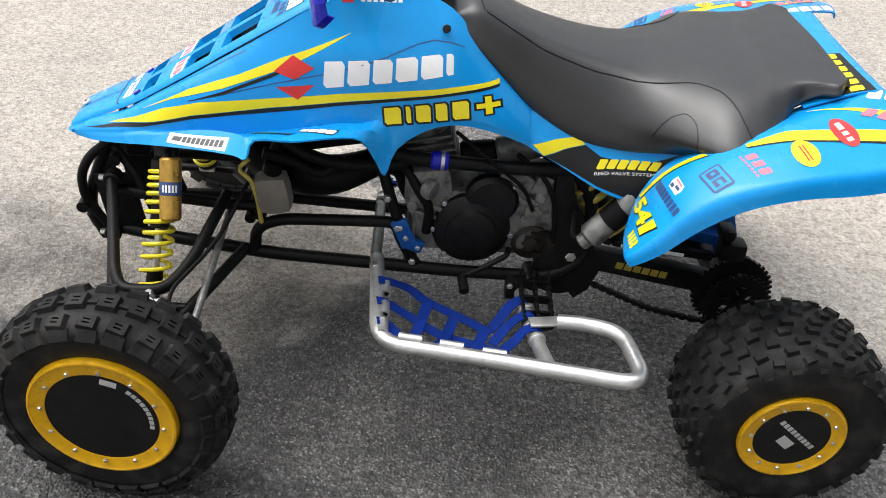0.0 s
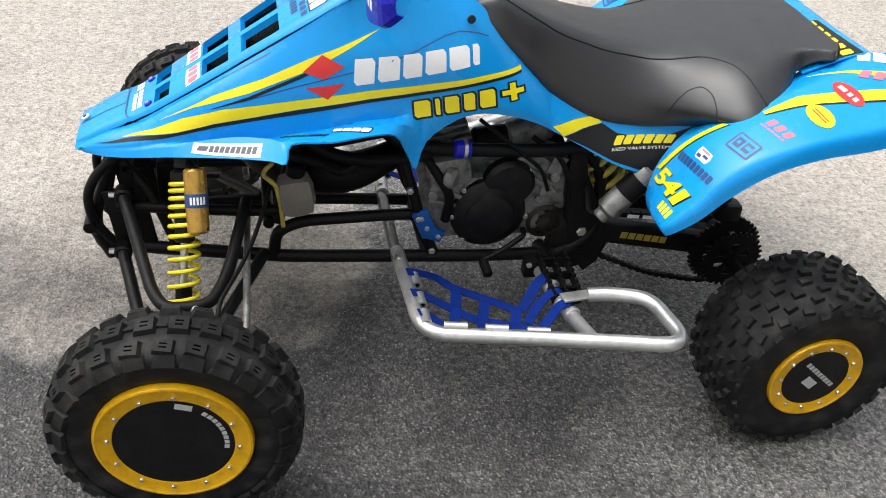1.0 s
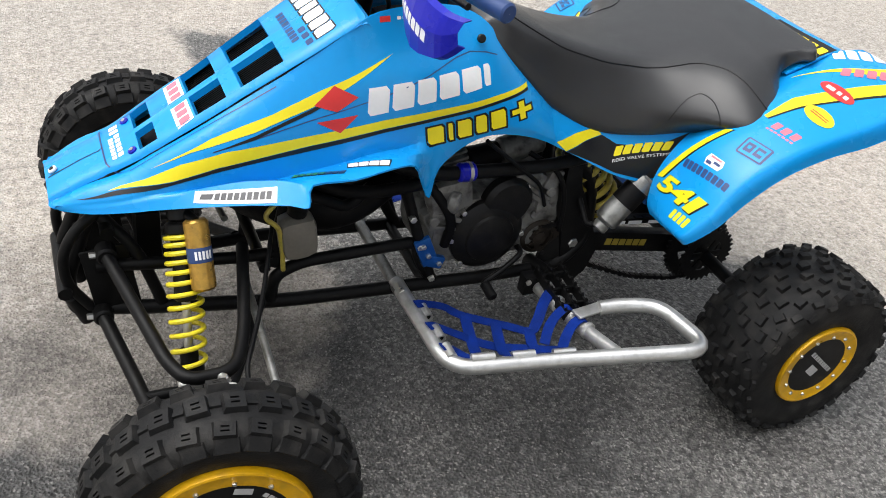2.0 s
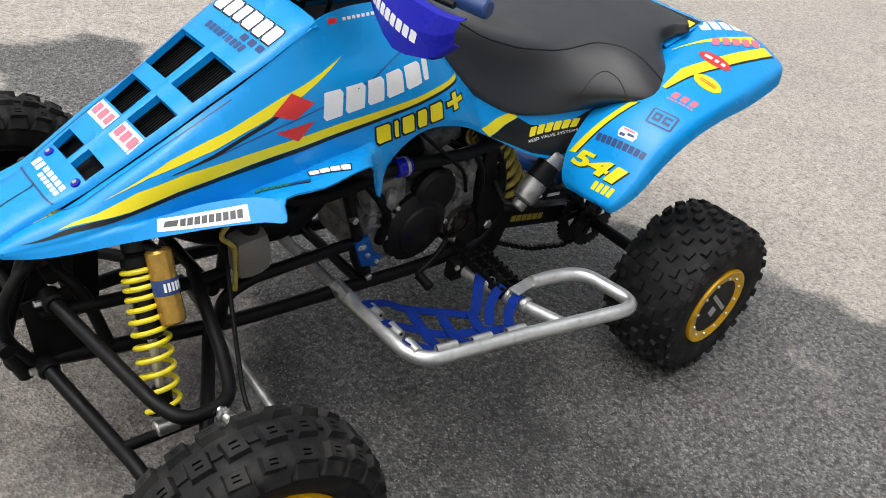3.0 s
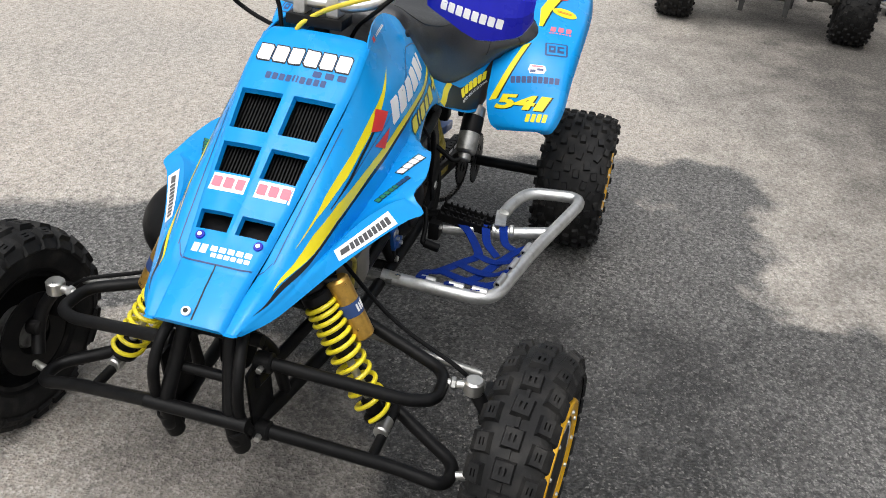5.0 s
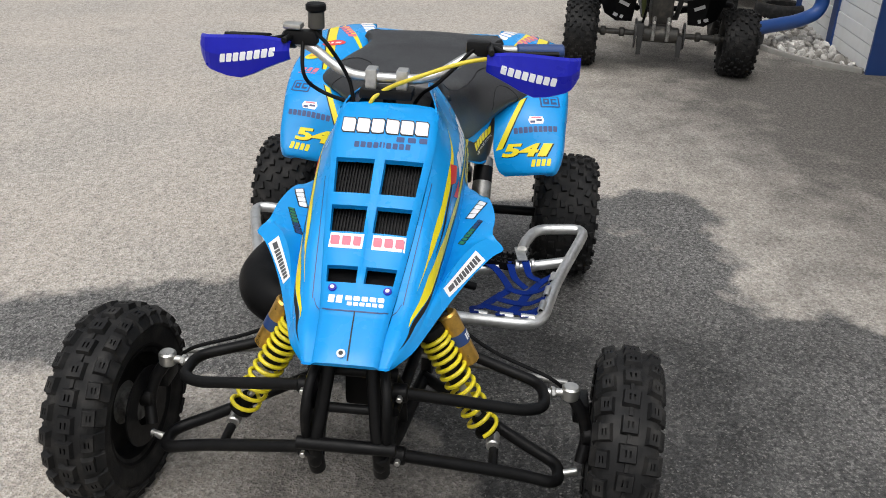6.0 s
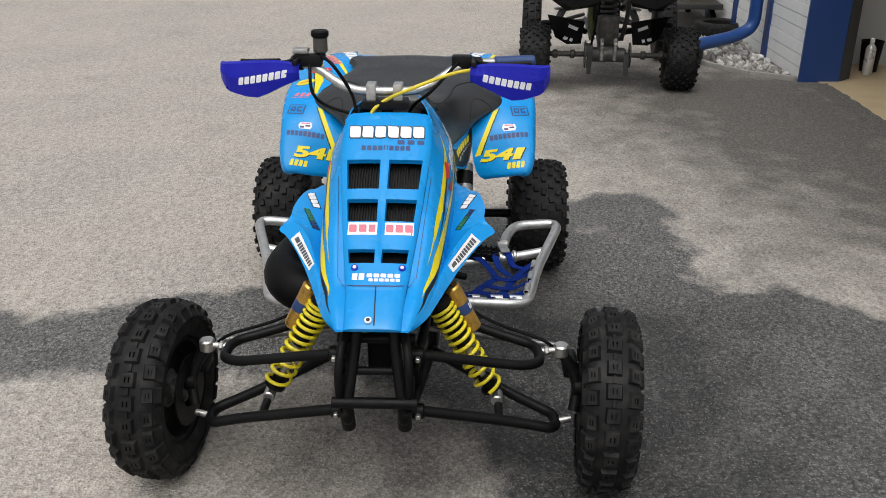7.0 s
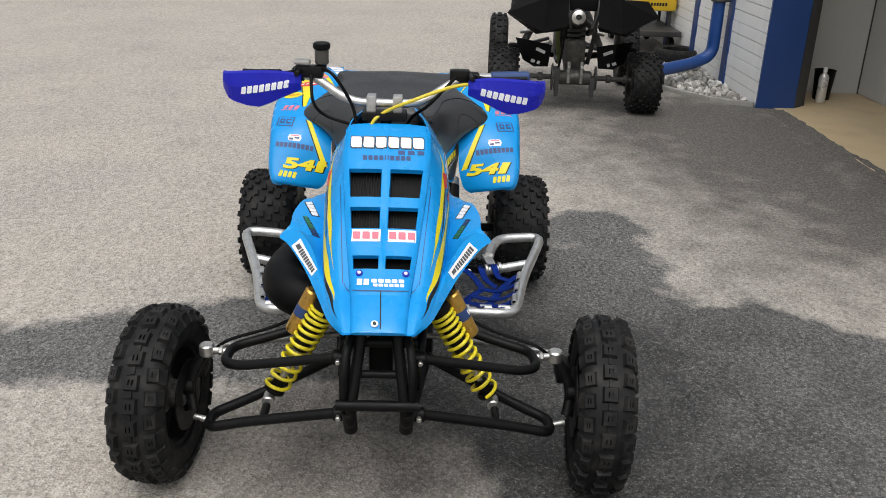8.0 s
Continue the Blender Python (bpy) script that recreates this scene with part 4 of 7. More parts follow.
# ribs, bosses, pipes and cables that crowd the crankcase
for k, (x, z, w, h, a) in enumerate(((0.66, 0.40, 0.10, 0.012, 20), (0.655, 0.375, 0.09, 0.010, 14), (0.86, 0.445, 0.09, 0.012, 35), (0.875, 0.42, 0.08, 0.012, 35), (0.64, 0.43, 0.05, 0.03, 8), (0.90, 0.47, 0.035, 0.05, 20), (0.885, 0.40, 0.03, 0.035, 0))):
    bm = bmesh.new()
    block(bm, (w, 0.03, h), Matrix.Translation((x, -0.105, z)) @ Matrix.Rotation(radians(a), 4, "Y"), bev=0.004)
    part("crankcase_rib", bm, ENGINE, crank)
for a, b, r in (((0.645, -0.12, 0.452), (0.665, -0.135, 0.449), 0.024), ((0.62, -0.11, 0.40), (0.62, -0.125, 0.40), 0.012), ((0.90, -0.10, 0.44), (0.90, -0.122, 0.44), 0.013), ((0.872, -0.10, 0.38), (0.872, -0.118, 0.38), 0.010)):
    rod("crankcase_boss", a, b, r, ENGINE, crank)
tube("clutch_cable", [(0.70, -0.14, 0.60), (0.80, -0.142, 0.52), (0.86, -0.132, 0.47), (0.885, -0.125, 0.41)], 0.0045, PLASTIC, crank, bend=0.05)
tube("water_pipe", [(0.60, -0.10, 0.49), (0.63, -0.135, 0.45), (0.66, -0.125, 0.40), (0.655, -0.115, 0.33)], 0.011, PLASTIC, crank, bend=0.03)
tube("carburettor_hose", [(0.84, -0.09, 0.53), (0.90, -0.13, 0.50), (0.935, -0.125, 0.43), (0.945, -0.12, 0.33)], 0.006, PLASTIC, crank, bend=0.05)
lever = tube("gear_lever", [(0.848, -0.105, 0.292), (0.843, -0.140, 0.296), (0.790, -0.158, 0.270), (0.744, -0.163, 0.247), (0.744, -0.172, 0.246)], 0.0065, FRAMEM, crank, "black gear lever", bend=0.015)
rod("lever_rubber", (0.743, -0.168, 0.248), (0.748, -0.208, 0.236), 0.0115, PLASTIC, lever)
for x, z in ((0.69, 0.41), (0.835, 0.46), (0.845, 0.335), (0.70, 0.275), (0.80, 0.262), (0.67, 0.34)):
    rod("cover_bolt", (x, -0.10, z), (x, -0.122, z), 0.0065, STEEL, crank, seg=6)
bm = bmesh.new()
lathe(bm, [(0.0005, 0), (0.05, 0), (0.05, 0.14), (0.03, 0.15), (0.0005, 0.15)], 28, axis((0.67, -0.01, 0.43), (0.635, -0.01, 0.57)))
barrel = part("cylinder", bm, ENGINE, quad, "finned grey cylinder")
for k in range(7):
    w = 0.062 if k < 6 else 0.05
    bm = bmesh.new()
    block(bm, (2 * w, 2 * w - 0.01, 0.007), Matrix.Translation((0.665 - 0.006 * k, -0.01, 0.455 + 0.016 * k)) @ Matrix.Rotation(radians(-14), 4, "Y"), bev=0.002)
    part("cooling_fin", bm, ENGINE, barrel)
bm = bmesh.new()
block(bm, (0.10, 0.055, 0.075), Matrix.Translation((0.655, -0.095, 0.455)) @ Matrix.Rotation(radians(-10), 4, "Y"), bev=0.018)
part("water_jacket", bm, ENGINE, crank, "pale cast water jacket")
rod("carburettor", (0.80, -0.03, 0.50), (0.90, -0.03, 0.53), 0.032, ENGINE, crank)
rod("intake_boot", (0.72, -0.03, 0.49), (0.80, -0.03, 0.50), 0.028, PLASTIC, crank)
bm = bmesh.new()
block(bm, (0.085, 0.018, 0.055), Matrix.Translation((0.845, -0.105, 0.47)) @ Matrix.Rotation(radians(30), 4, "Y"), bev=0.006)
part("reed_block", bm, ENGINE, crank)
bm = bmesh.new()
block(bm, (0.038, 0.012, 0.074), Matrix.Translation((0.606, -0.128, 0.330)) @ Matrix.Rotation(radians(-24), 4, "Y"), bev=0.004)
block(bm, (0.048, 0.0145, 0.030), Matrix.Translation((0.627, -0.128, 0.302)) @ Matrix.Rotation(radians(20), 4, "Y"), bev=0.004)
eb = part("engine_bracket", bm, BLUEALU, quad, "blue anodised engine mount bracket")
for x, z in ((0.596, 0.348), (0.610, 0.322), (0.638, 0.298)):
    rod("bracket_bolt", (x, -0.132, z), (x, -0.141, z), 0.006, STEEL, eb, seg=6)
for x, z in ((0.590, 0.345), (0.628, 0.255), (0.565, 0.42)):
    rod("frame_bolt", (x, -0.115, z), (x, -0.136, z), 0.008, STEEL, quad, seg=6)
clamp = rod("hose_clamp", (0.652, -0.128, 0.523), (0.690, -0.128, 0.522), 0.0205, GUARDM, quad, "blue silicone hose joint")
rod("clamp_band", (0.672, -0.128, 0.5225), (0.682, -0.128, 0.5222), 0.0215, STEEL, clamp, "steel hose clip")
# expansion chamber
path = catmull([(0.60, -0.02, 0.50), (0.52, -0.045, 0.455), (0.42, -0.055, 0.425), (0.31, 0.0, 0.42), (0.235, 0.11, 0.43), (0.235, 0.22, 0.44), (0.31, 0.275, 0.45), (0.45, 0.26, 0.46), (0.65, 0.21, 0.47), (0.90, 0.19, 0.52), (1.15, 0.19, 0.60)], 5)
rad = [p.x for p in catmull([(r, 0, 0) for r in (0.024, 0.034, 0.047, 0.056, 0.060, 0.060, 0.058, 0.050, 0.034, 0.020, 0.017)], 5)]
tube("expansion_chamber", path, 0.03, PLASTIC, quad, "matt black two-stroke expansion chamber", seg=20, radii=rad)
rod("silencer", (1.15, 0.19, 0.60), (1.45, 0.20, 0.66), 0.035, ALU, quad, "aluminium silencer")
# catch bottle with hoses
bm = bmesh.new()
block(bm, (0.080, 0.062, 0.098), Matrix.Translation((0.318, -0.128, 0.418)) @ Matrix.Rotation(radians(-8), 4, "Y"), bev=0.030)
bottle = part("catch_bottle", bm, TANKM, quad, "smoky plastic catch bottle")
rod("bottle_cap", (0.315, -0.125, 0.462), (0.32, -0.125, 0.492), 0.02, PLASTIC, bottle)
tube("yellow_hose", [(0.27, -0.135, 0.50), (0.245, -0.142, 0.478), (0.275, -0.148, 0.455), (0.285, -0.14, 0.40), (0.29, -0.135, 0.34)], 0.005, SPRING2, quad, "dirty yellow breather hose", bend=0.03)
tube("overflow_hose", [(0.30, -0.14, 0.52), (0.36, -0.13, 0.50), (0.42, -0.12, 0.46), (0.47, -0.11, 0.50)], 0.012, PLASTIC, quad, bend=0.05)
tube("coolant_hose", [(0.30, -0.09, 0.58), (0.36, -0.12, 0.52), (0.46, -0.12, 0.49), (0.58, -0.12, 0.50), (0.63, -0.11, 0.52)], 0.014, PLASTIC, quad, bend=0.06)
bm = bmesh.new()
block(bm, (0.24, 0.17, 0.13), Matrix.Translation((0.45, 0, 0.575)) @ Matrix.Rotation(radians(-12), 4, "Y"), bev=0.02)
part("air_box", bm, PLASTIC, quad, "black air box under the cowl")
# radiator behind the vents
bm = bmesh.new()
rm = Matrix.Translation((0.222, 0, 0.674)) @ Matrix.Rotation(radians(-34.5), 4, "Y")
block(bm, (0.28, 0.215, 0.02), rm, bev=0.003)
rad_core = part("radiator", bm, RADM, quad, "dark finned radiator behind the vents", smooth=False)
bm = bmesh.new()
for k in range(32):
    block(bm, (0.27, 0.0022, 0.010), rm @ Matrix.Translation((0, -0.103 + 0.00665 * k, 0.013)))
tagged(part("radiator_core", bm, RADM, rad_core, smooth=False), kind="stuff")
bm = bmesh.new()
block(bm, (0.12, 0.18, 0.03), Matrix.Translation((0.06, 0, 0.565)) @ Matrix.Rotation(radians(-30), 4, "Y"), bev=0.01)
part("air_duct", bm, PLASTIC, quad)
bm = bmesh.new()
block(bm, (0.20, 0.16, 0.22), Matrix.Translation((0.60, 0, 0.70)), bev=0.03)
part("fuel_tank", bm, PLASTIC, quad, "black fuel tank under the cowl")

# ---- rear end ----
for s in (-1, 1):
    bm = bmesh.new()
    block(bm, (0.36, 0.034, 0.056), Matrix.Translation((1.185, 0.082 * s, 0.243)) @ Matrix.Rotation(radians(10), 4, "Y"), bev=0.007)
    part("swingarm_beam", bm, ENGBLK, quad, "black box-section swingarm")
rod("axle_carrier", (1.39, -0.085, 0.212), (1.39, 0.085, 0.212), 0.045, ENGBLK, quad)
rod("rear_axle", (1.39, -0.44, 0.207), (1.39, 0.44, 0.207), 0.0165, FRAMEM, quad, "black rear axle")


def disc_with_spokes(name, label, r, teeth, w, m):
    ob = part(name, toothed(r, teeth, w, m), ENGBLK, quad, label, smooth=False)
    for k in range(6):
        bm = bmesh.new()
        block(bm, (r * 0.66, r * 0.26, w * 0.9), m @ Matrix.Rotation(2 * math.pi * k / 6, 4, "Z") @ Matrix.Translation((r * 0.42, 0, 0)), bev=0.001)
        part("spoke", bm, ENGBLK, ob)


disc_with_spokes("rear_sprocket", "black toothed rear sprocket", 0.090, 38, 0.006, Matrix.Translation((1.39, -0.112, 0.212)) @ Matrix.Rotation(radians(90), 4, "X"))
disc_with_spokes("rear_brake_disc", "black wavy rear brake disc", 0.075, 30, 0.004, Matrix.Translation((1.39, -0.155, 0.212)) @ Matrix.Rotation(radians(90), 4, "X"))
bm = bmesh.new()
loop = fillet([(0.90, -0.112, 0.345), (1.36, -0.112, 0.312), (1.41, -0.112, 0.308), (1.465, -0.112, 0.255), (1.47, -0.112, 0.18), (1.41, -0.112, 0.118), (1.34, -0.112, 0.116), (1.20, -0.112, 0.146), (1.06, -0.112, 0.208), (0.90, -0.112, 0.275)], 0.04, 4)
run = []
for a, b in zip(loop, loop[1:]):
    n = max(1, round((b - a).length / 0.0127))
    run += [a.lerp(b, k / n) for k in range(n)]
for i, (a, b) in enumerate(zip(run, run[1:])):
    mm = axis(a, b)
    w = 0.009 if i % 2 else 0.006
    block(bm, (w * 0.9 + 0.004, w * 1.3, (b - a).length * 1.15), mm @ Matrix.Translation((0, 0, (b - a).length / 2)), bev=0.0)
part("chain", bm, ENGBLK, quad, "oily black drive chain", smooth=False)
bm = bmesh.new()
block(bm, (0.24, 0.030, 0.012), Matrix.Translation((1.20, -0.105, 0.318)) @ Matrix.Rotation(radians(6), 4, "Y"), bev=0.004)
cg = part("chain_guard", bm, PLASTIC, quad, "black chain guard with stickers")
bm = bmesh.new()
block(bm, (0.060, 0.016, 0.13), Matrix.Translation((1.36, -0.03, 0.335)) @ Matrix.Rotation(radians(-20), 4, "Y"), bev=0.005)
block(bm, (0.16, 0.14, 0.03), Matrix.Translation((1.30, 0.0, 0.33)) @ Matrix.Rotation(radians(10), 4, "Y"), bev=0.008)
part("brake_carrier", bm, BLUEALU, quad, "blue anodised carrier plate")
bm = bmesh.new()
block(bm, (0.06, 0.045, 0.045), Matrix.Translation((1.35, -0.13, 0.345)), bev=0.010)
block(bm, (0.035, 0.05, 0.026), Matrix.Translation((1.33, -0.12, 0.385)), bev=0.008)
block(bm, (0.05, 0.10, 0.06), Matrix.Translation((1.28, -0.03, 0.40)), bev=0.01)
part("rear_caliper", bm, ENGBLK, quad, "grimy rear brake caliper")
for s in (-1, 1):
    bm = bmesh.new()
    edge = [(0.925, 0.535), (0.932, 0.39), (0.955, 0.30), (0.968, 0.233), (1.015, 0.172), (1.045, 0.200), (1.064, 0.262), (1.034, 0.335), (0.975, 0.45), (0.955, 0.535)]
    sheet(bm, [[Vector((x, y * s, z)) for x, z in edge] for y in (0.099, 0.124)], close=True)
    for y in (0.099, 0.124):
        bm.faces.new([bm.verts.new((x, y * s, z)) for x, z in edge])
    bmesh.ops.remove_doubles(bm, verts=bm.verts[:], dist=1e-5)
    part("pivot_bracket", bm, FRAMEM, quad)
    bm = bmesh.new()
    lathe(bm, [(0.0005, 0.0), (0.066, 0.0), (0.070, 0.004), (0.070, 0.010), (0.060, 0.014), (0.0005, 0.016)], 30, Matrix.Translation((0.975, 0.104 * s, 0.245)) @ Matrix.Rotation(radians(-90 * s), 4, "X"))
    part("sprocket_guard", bm, FRAMEM, quad, "black round sprocket guard")
    rod("pivot_bolt", (0.99, 0.10 * s, 0.29), (0.99, 0.128 * s, 0.29), 0.013, STEEL, quad, "zinc swingarm pivot bolt", 6)
# rear shock
t0, b0 = Vector((0.955, -0.06, 0.545)), Vector((1.10, -0.075, 0.335))
rs = rod("rear_shock", t0, b0, 0.022, ENGBLK, quad, "rear shock with ochre spring and aluminium reservoir")
ax, L0 = axis(t0, b0), (b0 - t0).length
bm = bmesh.new()
sweep(bm, [ax @ Vector((0.042 * math.cos(k * 0.22), 0.042 * math.sin(k * 0.22), L0 * (0.06 + 0.84 * k / 190))) for k in range(191)], 0.0078, 8)
part("rear_spring", bm, SPRING2, rs, "dirty ochre coil spring")
rr0, rr1 = Vector((1.002, -0.198, 0.398)), Vector((1.086, -0.198, 0.506))
rres = rod("rear_reservoir", rr0, rr1, 0.0285, GREYALU, rs, "aluminium reservoir with black band")
rod("reservoir_strap", rr0.lerp(rr1, 0.38), rr0.lerp(rr1, 0.80), 0.0295, PLASTIC, rres)
rod("reservoir_end", rr0 - (rr1 - rr0) * 0.16, rr0, 0.018, GREYALU, rres)
tube("reservoir_hose", [rr0, (0.97, -0.18, 0.38), (0.98, -0.11, 0.42)], 0.007, PLASTIC, rs)

# ---- nerf bars, foot pegs and nets ----
for s in (-1, 1):
    S = lambda pts: [(x, -y * s, z) for x, y, z in pts]
    bar = tube("nerf_bar", S([(0.548, -0.120, 0.252), (0.552, -0.180, 0.246), (0.563, -0.390, 0.234), (0.80, -0.438, 0.246), (1.092, -0.534, 0.288), (1.066, -0.375, 0.286), (0.985, -0.342, 0.276), (0.940, -0.334, 0.270)]), 0.0165, ALU, quad, "brushed aluminium nerf bar with blue webbing net", bend=0.06, seg=16)
    tube("cross_bar", S([(0.912, -0.466, 0.256), (0.892, -0.35, 0.240), (0.879, -0.185, 0.224)]), 0.0155, ALU, bar, seg=14)
    tube("front_stay", S([(0.545, -0.150, 0.2475), (0.545, -0.062, 0.248), (0.546, -0.004, 0.248)]), 0.0135, GREYALU, bar, "dull aluminium stay")
    rod("clamp_bolt", S([(0.545, -0.140, 0.262)])[0], S([(0.545, -0.168, 0.258)])[0], 0.009, STEEL, bar, seg=6)
    peg = bmesh.new()
    tab = bmesh.new()
    block(tab, (0.085, 0.030, 0.006), Matrix.Translation(S([(0.922, -0.331, 0.266)])[0]) @ Matrix.Rotation(radians(-8 * s), 4, "Z"), bev=0.002)
    part("bar_tab", tab, ALU, bar, "flattened aluminium end bolted to the foot peg")
    tilt = Matrix.Rotation(radians(-7 * s), 4, "X")
    for dx in (-0.031, 0.0, 0.031):
        block(peg, (0.0065, 0.150, 0.024), Matrix.Translation(S([(0.905 + dx, -0.240, 0.252)])[0]) @ tilt, bev=0.001)
        for k in range(9):
            block(peg, (0.0065, 0.008, 0.009), Matrix.Translation(S([(0.905 + dx, -0.172 - 0.017 * k, 0.2665 - 0.0021 * (k - 4))])[0]), taper=0.5)
    for k in range(3):
        block(peg, (0.062, 0.007, 0.018), Matrix.Translation(S([(0.905, -0.190 - 0.048 * k, 0.256 - 0.005 * k)])[0]))
    for x in (0.892, 0.920):
        block(peg, (0.034, 0.006, 0.028), Matrix.Translation(S([(x, -0.316, 0.244)])[0]) @ Matrix.Rotation(radians((14 if x < 0.9 else -14) * s), 4, "Z"), bev=0.001)
    part("foot_peg", peg, FRAMEM, quad, "black serrated foot peg", smooth=False)
    tube("peg_mount", S([(0.905, -0.085, 0.225), (0.905, -0.14, 0.240), (0.905, -0.178, 0.248)]), 0.018, FRAMEM, quad)
    bm = bmesh.new()
    block(bm, (0.044, 0.030, 0.050), Matrix.Translation(S([(0.866, -0.165, 0.226)])[0]), bev=0.004)
    mount = part("bar_mount", bm, FRAMEM, quad, "black bracket holding the nerf bar")
    rod("mount_bolt", S([(0.852, -0.178, 0.240)])[0], S([(0.852, -0.186, 0.240)])[0], 0.007, STEEL, mount, seg=6)

    def strap(pts, w=0.024, flat=None):
        bm = bmesh.new()
        c = catmull(S(pts), 6)
        rows = []
        for i, p in enumerate(c):
            d = (c[min(i + 1, len(c) - 1)] - c[max(i - 1, 0)]).normalized()
            side = Vector((0, 0, 1)).cross(d)
            side = side.normalized() if side.length > 0.2 else Vector((1, 0, 0))
            n = d.cross(side)
            rows.append([p + side * w / 2 + n * 0.001, p - side * w / 2 + n * 0.001, p - side * w / 2 - n * 0.001, p + side * w / 2 - n * 0.001])
        vs = sheet(bm, rows, close=True)
        bm.faces.new(vs[0][::-1])
        bm.faces.new(vs[-1])
        part("strap", bm, WEBBING, bar, "blue nylon net strap")

    # long straps from the front of the bar, loops over the cross bar, and short ties between them
    strap([(0.556, -0.214, 0.262), (0.580, -0.212, 0.256), (0.625, -0.211, 0.238), (0.665, -0.232, 0.222), (0.757, -0.278, 0.210), (0.797, -0.302, 0.208), (0.818, -0.292, 0.222), (0.846, -0.262, 0.246), (0.876, -0.236, 0.249), (0.892, -0.232, 0.240)])
    strap([(0.556, -0.284, 0.260), (0.577, -0.282, 0.252), (0.633, -0.294, 0.224), (0.694, -0.327, 0.210), (0.773, -0.357, 0.210), (0.811, -0.394, 0.232), (0.822, -0.428, 0.254)])
    strap([(0.560, -0.348, 0.258), (0.578, -0.346, 0.250), (0.600, -0.358, 0.236), (0.612, -0.392, 0.246)], 0.022)
    strap([(0.669, -0.230, 0.223), (0.652, -0.306, 0.219), (0.640, -0.355, 0.226), (0.632, -0.396, 0.252)])
    strap([(0.730, -0.264, 0.216), (0.714, -0.315, 0.213), (0.700, -0.362, 0.222), (0.690, -0.404, 0.252)])
    strap([(0.796, -0.300, 0.212), (0.780, -0.345, 0.211), (0.770, -0.385, 0.226), (0.766, -0.422, 0.254)])
    strap([(0.902, -0.300, 0.242), (0.885, -0.300, 0.256), (0.860, -0.305, 0.250), (0.834, -0.318, 0.228), (0.806, -0.352, 0.212)], 0.022)
    strap([(0.910, -0.345, 0.246), (0.893, -0.345, 0.260), (0.870, -0.350, 0.254), (0.850, -0.362, 0.232), (0.822, -0.394, 0.232)], 0.022)

    def guide(a, b, r):
        """A short piece of tube welded to the bar for a strap to turn on, with a dark bore."""
        a, b = (Vector(p) for p in S([a, b]))
        bm = bmesh.new()
        long = (b - a).length
        lathe(bm, [(r * 0.62, 0.003), (r * 0.66, 0.0), (r, 0.0), (r, long), (r * 0.66, long), (r * 0.62, long - 0.003)], 16, axis(a, b))
        part("strap_guide", bm, ALU, bar, "aluminium strap guide")
        rod("guide_bore", a.lerp(b, 0.06), b.lerp(a, 0.06), r * 0.61, PLASTIC, bar, seg=14)

    for y in (-0.236, -0.305, -0.362):
        guide((0.574, y - 0.012, 0.247), (0.573, y + 0.024, 0.249), 0.0115)
    for x, y in ((0.631, -0.392), (0.716, -0.407), (0.803, -0.423)):
        guide((x - 0.024, y + 0.0015, 0.2535), (x + 0.024, y - 0.0065, 0.2545), 0.0095)
    for y, x in ((-0.262, 0.884), (-0.322, 0.890), (-0.368, 0.896)):
        rod("strap_collar", S([(x - 0.001, y + 0.006, 0.235 + (-y - 0.262) * 0.09)])[0], S([(x + 0.001, y - 0.006, 0.236 + (-y - 0.262) * 0.09)])[0], 0.0195, ALU, bar, "aluminium collar on the cross bar")

# ---- steering, bars, controls ----
C = Vector((0.464, 0.012, 0.905))
TURN = Matrix.Translation(C) @ Matrix.Rotation(radians(-0.5), 4, "Z")
bars = lambda pts: [TURN @ Vector(p) for p in pts]
tube("steering_stem", [(0.40, 0, 0.50), (0.475, 0.008, 0.875)], 0.016, FRAMEM, quad)
handlebar = tube("handlebar", bars([(0.095, -0.385, 0.062), (0.075, -0.30, 0.063), (0.045, -0.20, 0.065), (0.0, -0.095, 0.0), (0.0, 0.095, 0.0), (0.045, 0.20, 0.064), (0.075, 0.30, 0.050), (0.095, 0.385, 0.045)]), 0.0115, ALU, quad, "aluminium handlebar turned slightly to one side", bend=0.05, seg=14)
for y in (-0.035, 0.035):
    bm = bmesh.new()
    block(bm, (0.042, 0.026, 0.045), TURN @ Matrix.Translation((0, y, 0.0)), bev=0.005)
    part("bar_clamp", bm, ALU, handlebar, "machined bar clamp")
bm = bmesh.new()
block(bm, (0.06, 0.12, 0.022), TURN @ Matrix.Translation((0, 0, -0.032)), bev=0.005)
part("top_clamp", bm, ENGBLK, handlebar)
